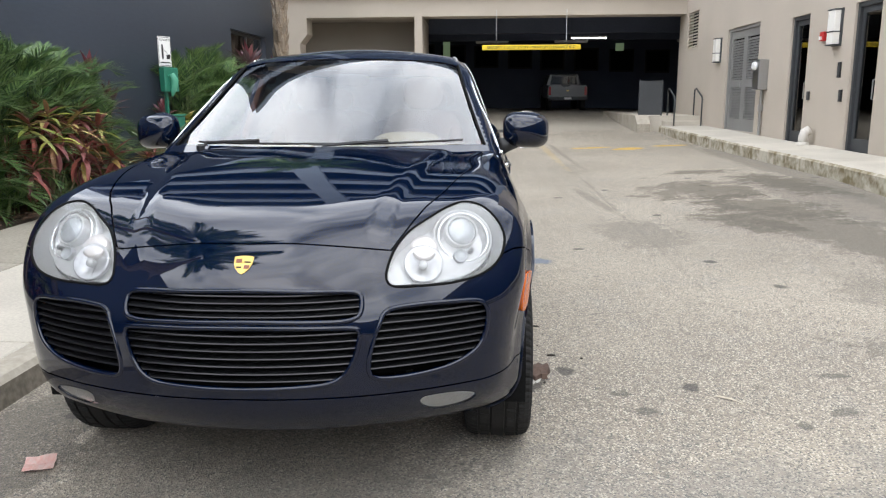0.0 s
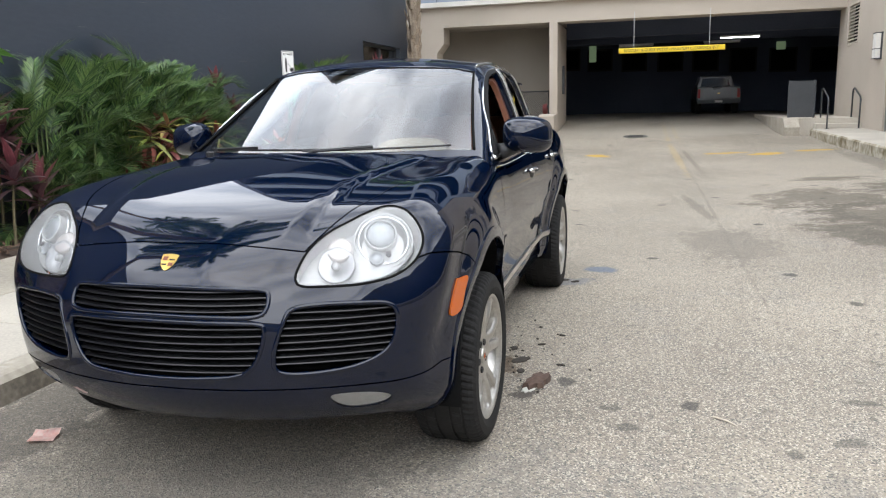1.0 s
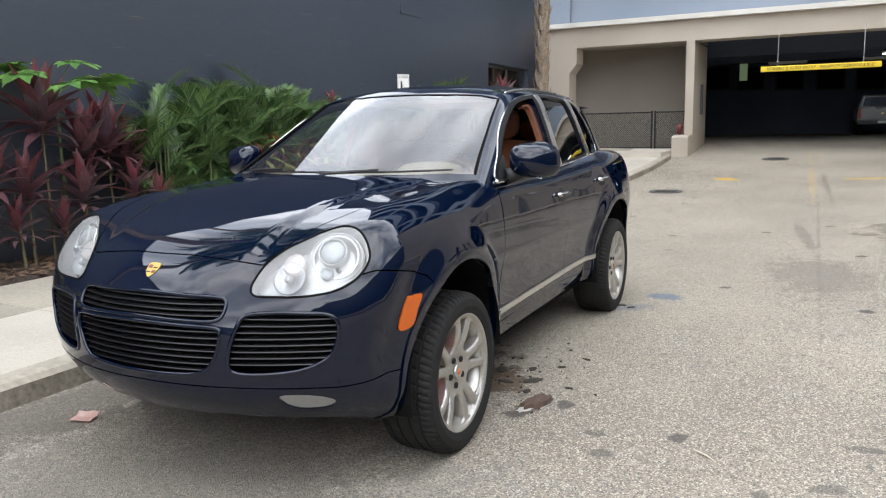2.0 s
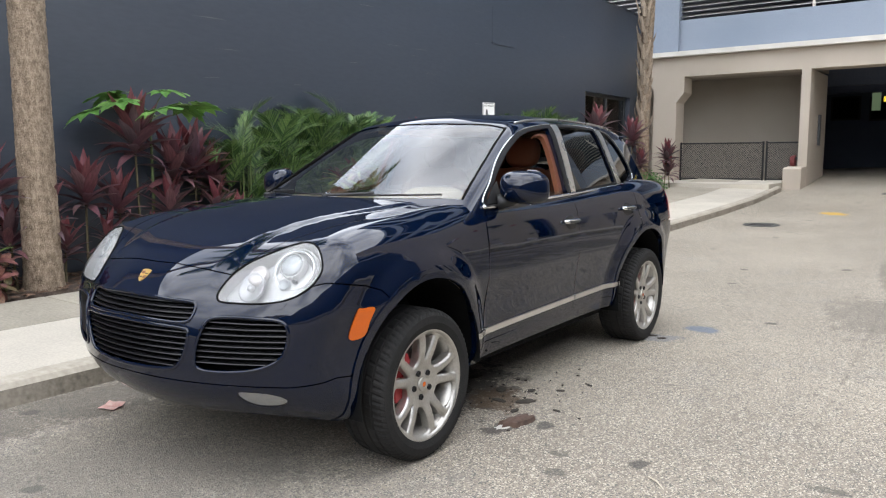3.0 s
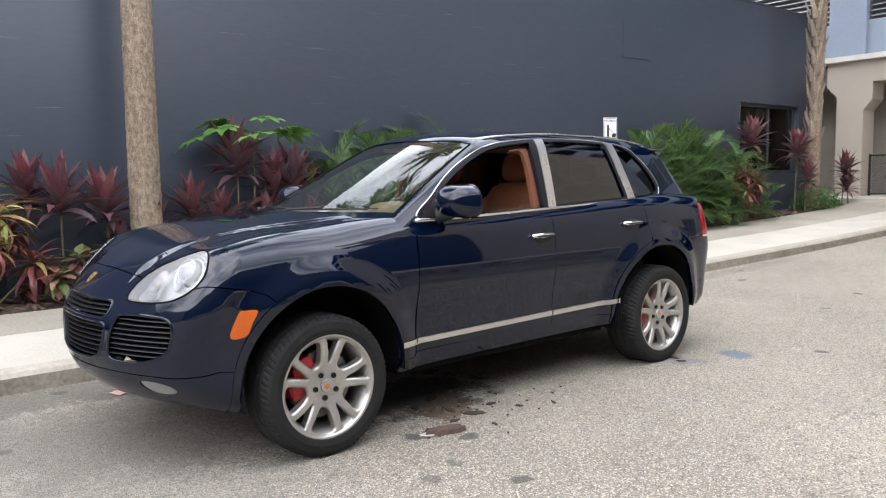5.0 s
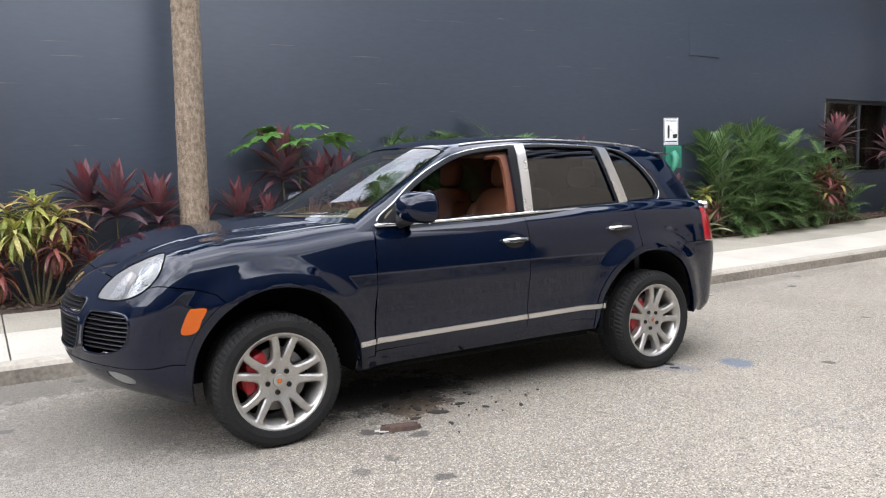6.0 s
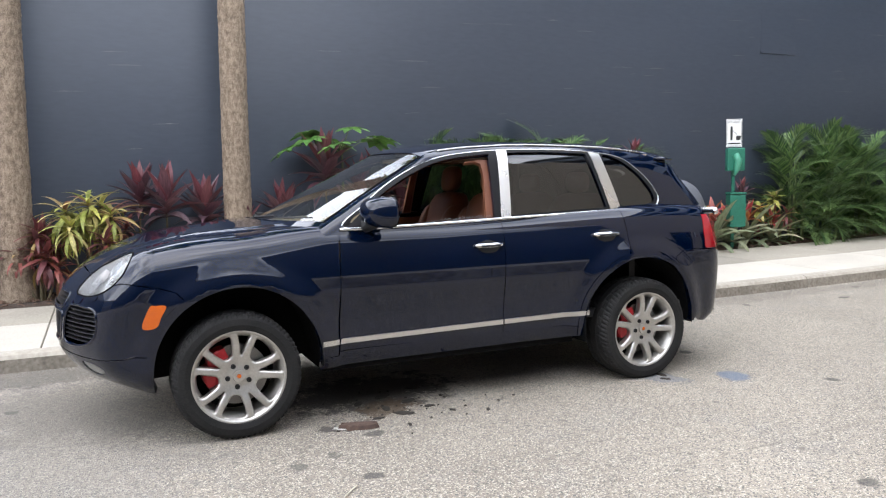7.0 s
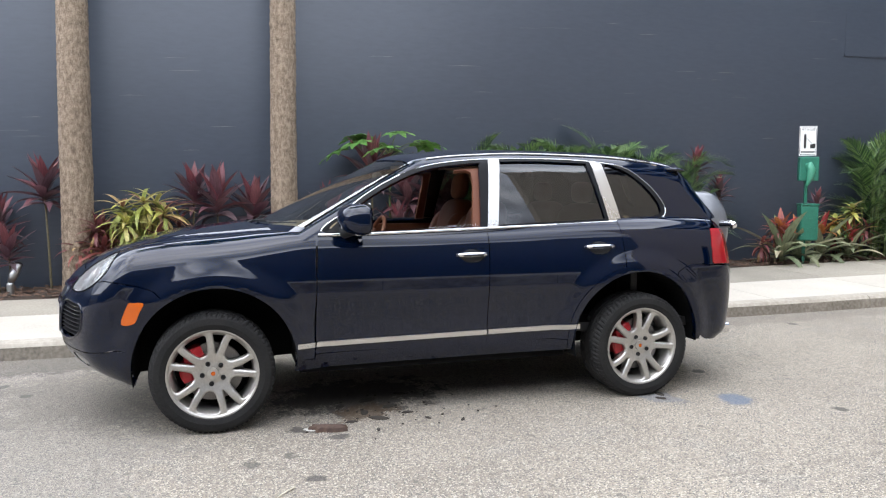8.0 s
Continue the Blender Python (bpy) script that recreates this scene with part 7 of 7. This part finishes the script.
for x, y, r in ((1.25, 19.5, 0.34), (-0.35, 12.3, 0.32)):
    cover = thing("manhole_cover", "round worn cast-iron manhole cover set in the street", "manhole cover", pose(x, y, float(road_z(x, y)) + 0.004, math.degrees(math.atan2(float(road_z(x, y + 0.3) - road_z(x, y - 0.3)), 0.6)), 0, 0), "manhole covers")
    part("lid", lathe([(0.0, 0.008), (r - 0.03, 0.008), (r - 0.025, 0.003)], 32, "z"), IRON, cover)
    part("ring", lathe([(r - 0.018, 0.0), (r - 0.018, 0.009), (r, 0.009), (r + 0.01, 0.0)], 32, "z"), IRON, cover)
    for k in range(5):
        part("rib", box(-0.2, 0.2, -0.16 + 0.08 * k - 0.008, -0.16 + 0.08 * k + 0.008, 0.0082, 0.013), IRON, cover)

# ---- fence, hose ----
fence = thing("chain_link_fence", "black chain-link fence with a gate before the recess", "fence")
FZ, FY = 0.66, FRONT_Y + 0.45
for x in (-4.85, -2.4, -2.3, -1.42):
    part("post", tube([(x, FY, FZ - 0.3), (x, FY, FZ + 1.17)], 0.03, 10), INK, fence)
for x0, x1 in ((-4.85, -2.4), (-2.3, -1.42)):
    for z in (FZ + 0.05, FZ + 1.13):
        part("rail", tube([(x0, FY, z), (x1, FY, z)], 0.021, 8), INK, fence)
    bm, d = bmesh.new(), 0.07
    v_, f_ = [], []
    span = x1 - x0
    for k in range(int((span + 1.08) / d)):
        for s in (1, -1):
            a = x0 + k * d - (1.08 if s > 0 else 0)
            t0, t1 = max(0.0, (x0 - a) / 1.08) if s > 0 else max(0.0, (a - x1) / 1.08), min(1.0, (x1 - a) / 1.08) if s > 0 else min(1.0, (a - x0) / 1.08)
            if t1 - t0 < 0.02:
                continue
            p0, p1 = Vector((a + s * 1.08 * t0, FY + 0.003 * s, FZ + 0.05 + 1.08 * t0)), Vector((a + s * 1.08 * t1, FY + 0.003 * s, FZ + 0.05 + 1.08 * t1))
            w = Vector((0.0035, 0, -0.0035 * s))
            i = len(v_)
            v_ += [p0 - w, p0 + w, p1 + w, p1 - w]
            f_.append((i, i + 1, i + 2, i + 3))
    bm.free()
    mesh_ob = new("wire_mesh", mesh_of("wire_mesh", v_, f_, material("dark_wire", (0.05, 0.05, 0.05), None, 0.6, metal=0.5)))
    mesh_ob.parent = fence
slab_n = structure(part("north_pavement", prism([(-14, FRONT_Y - 2.2), (-1.62, FRONT_Y - 2.2), (-1.62, 23.4), (-14, 23.4)], "z", 0.2, 0.655), CONCRETE), "pale concrete apron before the fence", "pavement")
hose = thing("fire_hose", "dark red coiled hose hung beside the garage column", "hose", pose(-1.43, FRONT_Y + 0.12, 1.25, 0, 0, 0))
for k in range(4):
    part("coil", lathe([(0.16 - 0.012 * k + 0.016 * math.cos(a), -0.03 - 0.032 * k + 0.016 * math.sin(a)) for a in np.linspace(0, 2 * math.pi, 9)[:-1]], 28, "x", closed=True), material("red_hose", (0.18, 0.03, 0.03), (0.13, 0.025, 0.025), 0.6), hose, smooth=True)
part("bracket", box(-0.02, 0.06, -0.03, 0.03, 0.05, 0.1), DARK_METAL, hose)
cabinet_ = part("valve_box", box(-1.12, -1.06, 22.2, 22.4, 1.7, 2.6), DARK_METAL)
tagged(cabinet_, "narrow dark metal box on the garage cheek wall", "box")

# ---- garage entrance ----
bar = thing("clearance_bar", "yellow clearance bar with black lettering hung on rods", "sign", pose(2.18, 20.62, 2.88, 0, 0, 0))
part("tube", box(-1.48, 1.48, -0.03, 0.03, -0.075, 0.075), YELLOW, bar, bevel=0.02)
lettering("RESIDENT & GUEST ENTRY - MAXIMUM CLEARANCE 8'-2\"", 0.115, (0, -0.033, 0), (90, 0, 0), INK, bar, "clearance_lettering", 0.9)
for x in (-1.05, 1.05):
    part("rod", tube([(x, 0, 0.075), (x, 0.05, 1.1)], 0.012, 8), STEEL, bar)
for x, y, w in ((1.08, 28.22, 1.3), (4.2, 28.22, 1.3), (4.6, 26.0, 1.3), (9.0, 28.22, 1.3)):
    lamp_ = thing("ceiling_light", "slim white fluorescent batten under the garage ceiling", "light", pose(x, y, 3.53 if y > 24 else 4.34), "garage ceiling lights")
    part("body", box(-w / 2, w / 2, -0.08, 0.08, 0.0, 0.06), WHITE, lamp_)
    part("diffuser", box(-w / 2 + 0.02, w / 2 - 0.02, -0.06, 0.06, -0.03, -0.002), TUBE_GLOW if y < 27 else LAMP_GLASS, lamp_)
# No openings are cut; flat black plates stand for the dark recesses.
for i, x in enumerate((-2.9, -1.35, 0.28, 1.95, 3.55, 5.22, 6.95, 8.7)):
    w_ = thing("garage_window", "small dark opening high in the garage back wall", "window", kind="structure")
    part("frame", prism([(x, 2.95 - 0.06 * i), (x + 1.2, 2.95 - 0.06 * i), (x + 1.2, 4.0 - 0.05 * i), (x, 4.0 - 0.05 * i)], "y", 35.93, 35.998), INK, w_)
    part("pane", prism([(x + 0.08, 3.03 - 0.06 * i), (x + 1.12, 3.03 - 0.06 * i), (x + 1.12, 3.92 - 0.05 * i), (x + 0.08, 3.92 - 0.05 * i)], "y", 35.91, 35.928), SOOT, w_)
# Glowing panels on the back wall imitate daylight through gaps.
DAYLIGHT = glowing("daylight_gap_glow", (0.35, 0.5, 0.30), 0.3)
for x, z, w, h in ((-1.27, 3.34, 0.34, 0.8), (7.22, 3.6, 0.4, 0.36)):
    gap_ = structure(part("garage_gap", box(x, x + w, 35.86, 35.90, z, z + h), DAYLIGHT), "glowing green panel imitating a daylit gap in the back wall", "window")

# pickup in the garage
TRUCK = material("silver_truck_paint", (0.13, 0.13, 0.135), (0.10, 0.10, 0.105), 0.3, metal=0.5, coat=0.5)
truck = thing("pickup_truck", "silver pickup truck parked tail-out inside the dark garage", "truck", pose(4.31, 30.0, 0.84) @ Matrix.Scale(0.9, 4))
part("bed", prism([(-0.92, 0.55), (0.92, 0.55), (0.94, 0.9), (0.88, 1.18), (-0.88, 1.18), (-0.94, 0.9)], "y", 0, 2.0), TRUCK, truck, bevel=0.03)
part("tailgate", box(-0.76, 0.76, -0.03, -0.001, 0.66, 1.14), TRUCK, truck, bevel=0.012)
part("cab", prism([(-0.88, 0.55), (0.88, 0.55), (0.88, 1.15), (0.68, 1.72), (-0.68, 1.72), (-0.88, 1.15)], "y", 2.02, 4.0), TRUCK, truck, bevel=0.05)
part("rear_glass", prism([(-0.66, 1.22), (0.66, 1.22), (0.58, 1.62), (-0.58, 1.62)], "y", 2.0, 2.015), DARK_GLASS, truck)
part("bonnet", box(-0.9, 0.9, 4.02, 5.3, 0.55, 1.15), TRUCK, truck, bevel=0.05)
part("bumper", box(-0.9, 0.9, -0.16, -0.04, 0.45, 0.62), DARK_METAL, truck, bevel=0.02)
part("number_plate", box(-0.16, 0.16, -0.175, -0.162, 0.50, 0.60), WHITE, truck)
part("badge", box(-0.05, 0.05, -0.04, -0.031, 0.88, 0.93), GOLD, truck)
for s in (-1, 1):
    part("tail_lamp", box(min(s * 0.78, s * 0.9), max(s * 0.78, s * 0.9), -0.025, -0.002, 0.7, 1.1), TAIL_RED, truck)
    for y in (1.0, 4.3):
        part("wheel", lathe([(0.0, 0.12), (0.3, 0.12), (0.38, 0.09), (0.38, -0.09), (0.3, -0.12), (0.0, -0.12)], 32), RUBBER, truck).location = (s * 0.8, y, 0.38)

# ---- east building fittings ----
def door_leaf(name, y0, y1, z0, z1, label):
    d = thing(name, label, "door", kind="structure")
    fr_ = bmesh.new()
    for a in ((y0, y0 + 0.07, z0, z1), (y1 - 0.07, y1, z0, z1), (y0 + 0.07, y1 - 0.07, z1 - 0.07, z1)):
        box(EAST_X + 0.04, EAST_X + 0.22, *a, fr_)
    part("frame", fr_, GREY_PAINT if name == "door_1" else DARK_METAL, d)
    return d


y0, y1, z0, z1 = DOORS["a"]
d1 = door_leaf("door_1", y0, y1, z0, z1, "double grey louvred service door")
mid = (y0 + y1) / 2
for a, b in ((y0 + 0.072, mid - 0.003), (mid + 0.003, y1 - 0.072)):
    leaf_bm = bmesh.new()
    for q in ((a, a + 0.13, z0, z1 - 0.072), (b - 0.13, b, z0, z1 - 0.072), (a + 0.13, b - 0.13, z0, z0 + 0.28), (a + 0.13, b - 0.13, z1 - 0.25, z1 - 0.072), (a + 0.13, b - 0.13, 1.62, 1.8)):
        box(EAST_X + 0.08, EAST_X + 0.13, *q, leaf_bm)
    leaf_ = part("leaf", leaf_bm, GREY_PAINT, d1)
    for lo, hi in ((z0 + 0.28, 1.62), (1.8, z1 - 0.25)):
        for z in np.arange(lo + 0.01, hi - 0.04, 0.062):
            part("slat", prism([(EAST_X + 0.085, z), (EAST_X + 0.125, z + 0.05), (EAST_X + 0.125, z + 0.06), (EAST_X + 0.085, z + 0.012)], "y", a + 0.131, b - 0.131), GREY_PAINT, leaf_)
    part("backing", box(EAST_X + 0.14, EAST_X + 0.16, a, b, z0, z1 - 0.072), SOOT, leaf_)
part("handle", tube([(EAST_X + 0.03, mid + 0.06, 1.62), (EAST_X + 0.03, mid + 0.06, 1.75)], 0.012, 8), STEEL, d1)
for name, key in (("door_2", "b"), ("door_3", "c")):
    y0, y1, z0, z1 = DOORS[key]
    d = door_leaf(name, y0, y1, z0, z1, "dark framed glass door with steel pull handle")
    st = bmesh.new()
    for q in ((y0 + 0.072, y0 + 0.15, z0, z1 - 0.072), (y1 - 0.15, y1 - 0.072, z0, z1 - 0.072), (y0 + 0.15, y1 - 0.15, z0, z0 + 0.22), (y0 + 0.15, y1 - 0.15, z1 - 0.17, z1 - 0.072)):
        box(EAST_X + 0.09, EAST_X + 0.14, *q, st)
    part("leaf", st, DARK_METAL, d)
    part("pane", box(EAST_X + 0.11, EAST_X + 0.12, y0 + 0.15, y1 - 0.15, z0 + 0.22, z1 - 0.17), DARK_GLASS, d)
    part("lobby_back", box(EAST_X + 0.5, EAST_X + 0.55, y0 - 0.3, y1 + 0.3, 0, 3.2), GARAGE, d)
    part("handle", tube([(EAST_X + 0.085, y0 + 0.13, 1.35), (EAST_X + 0.035, y0 + 0.13, 1.37), (EAST_X + 0.035, y0 + 0.13, 1.66), (EAST_X + 0.085, y0 + 0.13, 1.68)], 0.012, 8), STEEL, d)
vent = thing("wall_vent", "grey louvred vent high in the beige wall", "vent")
y0, y1, z0, z1 = LOUVRE
part("backing", box(EAST_X + 0.15, EAST_X + 0.17, y0, y1, z0, z1), SOOT, vent)
fr_ = bmesh.new()
for q in ((y0, y0 + 0.05, z0, z1), (y1 - 0.05, y1, z0, z1), (y0 + 0.05, y1 - 0.05, z0, z0 + 0.05), (y0 + 0.05, y1 - 0.05, z1 - 0.05, z1)):
    box(EAST_X - 0.01, EAST_X + 0.1, *q, fr_)
part("frame", fr_, BEIGE, vent)
for z in np.arange(z0 + 0.06, z1 - 0.1, 0.085):
    part("slat", prism([(EAST_X + 0.005, z), (EAST_X + 0.07, z + 0.05), (EAST_X + 0.07, z + 0.062), (EAST_X + 0.005, z + 0.014)], "y", y0 + 0.05, y1 - 0.05), BEIGE, vent)
for y in (17.3, 10.62):
    lamp_ = thing("wall_lamp", "white glass wall lamp in a dark metal frame", "lamp", pose(EAST_X - 0.001, y, 2.56), "wall lamps")
    part("backplate", box(-0.03, 0.0, -0.16, 0.16, -0.31, 0.31), DARK_METAL, lamp_)
    part("diffuser", box(-0.14, -0.031, -0.13, 0.13, -0.28, 0.28), LAMP_GLASS, lamp_, bevel=0.01)
    for z in (-0.30, -0.08, 0.285):
        part("strap", box(-0.15, -0.03, -0.14, 0.14, z, z + 0.018), DARK_METAL, lamp_)
meter = thing("electric_box", "grey weathered electric box with conduit on the wall", "electric box", pose(EAST_X - 0.001, 13.95, 1.85))
part("body", box(-0.2, 0, -0.19, 0.19, -0.3, 0.33), STEEL, meter, bevel=0.012)
part("dial", disc(bmesh.new(), (-0.2, 0.05, 0.2), (-1, 0, 0), ((0.09, 0), (0.09, 0.03), (0.07, 0.06), (0, 0.065)), 20), WHITE, meter)
part("conduit", tube([(-0.05, 0, -0.3), (-0.05, 0, -1.27)], 0.028, 10), STEEL, meter)
part("junction", box(-0.09, -0.01, -0.05, 0.05, -0.75, -0.62), STEEL, meter)
alarm = thing("fire_alarm", "red fire alarm sounder on the wall", "alarm", pose(EAST_X - 0.001, 11.12, 2.45))
part("case", box(-0.07, 0, -0.08, 0.08, -0.08, 0.08), RED_PLASTIC, alarm, bevel=0.01)
part("lens", box(-0.10, -0.071, -0.03, 0.03, -0.06, 0.0), WHITE, alarm)
for y, z, h in ((11.6, 1.42, 0.08), (10.3, 1.42, 0.1), (10.42, 1.85, 0.13)):
    reader = thing("card_reader", "small black card reader on the beige wall", "card reader", pose(EAST_X - 0.001, y, z), "card readers")
    part("case", box(-0.03, 0, -0.05, 0.05, -h, h), SATIN_BLACK, reader, bevel=0.006)
    part("face", box(-0.033, -0.0305, -0.03, 0.03, -0.6 * h, 0.6 * h), DARK_METAL, reader)
stub = thing("drain_pipe_stub", "short white bent pipe stub on the walkway", "pipe", pose(6.62, 11.25, east_top(11.25)))
part("pipe", tube([(0, 0, 0), (0, 0, 0.16), (0.02, 0.0, 0.24), (0.1, 0, 0.28)], 0.085, 16), WHITE_LEDGE, stub, smooth=True)
part("collar", lathe([(0.09, 0.0), (0.105, 0.0), (0.105, 0.05), (0.09, 0.06)], 20, "z"), WHITE_LEDGE, stub)

# platform panel and handrails
screen_ = thing("metal_screen", "grey metal screen panel on the platform edge", "screen", pose(5.17, 18.98, 0.88))
part("sheet", box(0.0, 0.58, -0.02, 0.02, 0.02, 0.96), DARK_METAL, screen_)
for x in (-0.04, 0.58):
    part("post", box(x, x + 0.04, -0.03, 0.03, 0.0, 0.98), DARK_METAL, screen_)
for x in (5.95, 6.68):
    rail = thing("handrail", "bent dark steel handrail at the platform steps", "handrail", pose(x, 18.35, 0), "handrails")
    part("rail", tube([(0, -0.15, 0.58), (0, -0.15, 1.32), (0, -0.10, 1.40), (0, 0.5, 1.62), (0, 0.62, 1.60), (0, 0.66, 1.5), (0, 0.66, 0.86)], 0.021, 10), DARK_METAL, rail, smooth=True)
    part("foot_plate", box(-0.05, 0.05, -0.2, -0.1, 0.615, 0.625), DARK_METAL, rail)

# hatch mark and scuffs on the black wall
SCUFF = material("pale_wall_scuff", (0.09, 0.095, 0.10), (0.16, 0.165, 0.17), 0.8, grain=60, bump=0)
scuff_v, scuff_f = [], []
for i in range(90):
    y, z, w, h = grow.uniform(-6, 17), grow.uniform(1.9, 5.0), grow.uniform(0.08, 0.6), grow.uniform(0.004, 0.012)
    k = len(scuff_v)
    for u in np.linspace(0, 1, 6):
        jag = h * (0.3 + grow.random()) * math.sin(math.pi * min(max(u, 0.05), 0.95))
        scuff_v += [(WEST_X + 0.004, y + w * u, z + 0.01 * u), (WEST_X + 0.004, y + w * u, z + 0.01 * u + jag)]
    scuff_f += [(k + 2 * j, k + 2 * j + 2, k + 2 * j + 3, k + 2 * j + 1) for j in range(5)]
tagged(new("wall_scuffs", mesh_of("wall_scuffs", scuff_v, scuff_f, SCUFF)), "thin pale scuff streaks on the black wall", "scuffs", "", "stuff")
access = thing("wall_hatch", "square black access hatch flush in the wall", "hatch", pose(WEST_X, 10.55, 3.98))
part("door", box(0.0, 0.004, -0.42, 0.42, -0.33, 0.33), BLACK_WALL, access)
part("bottom_edge", box(0.0, 0.02, -0.44, 0.44, -0.36, -0.332), BLACK_WALL, access)
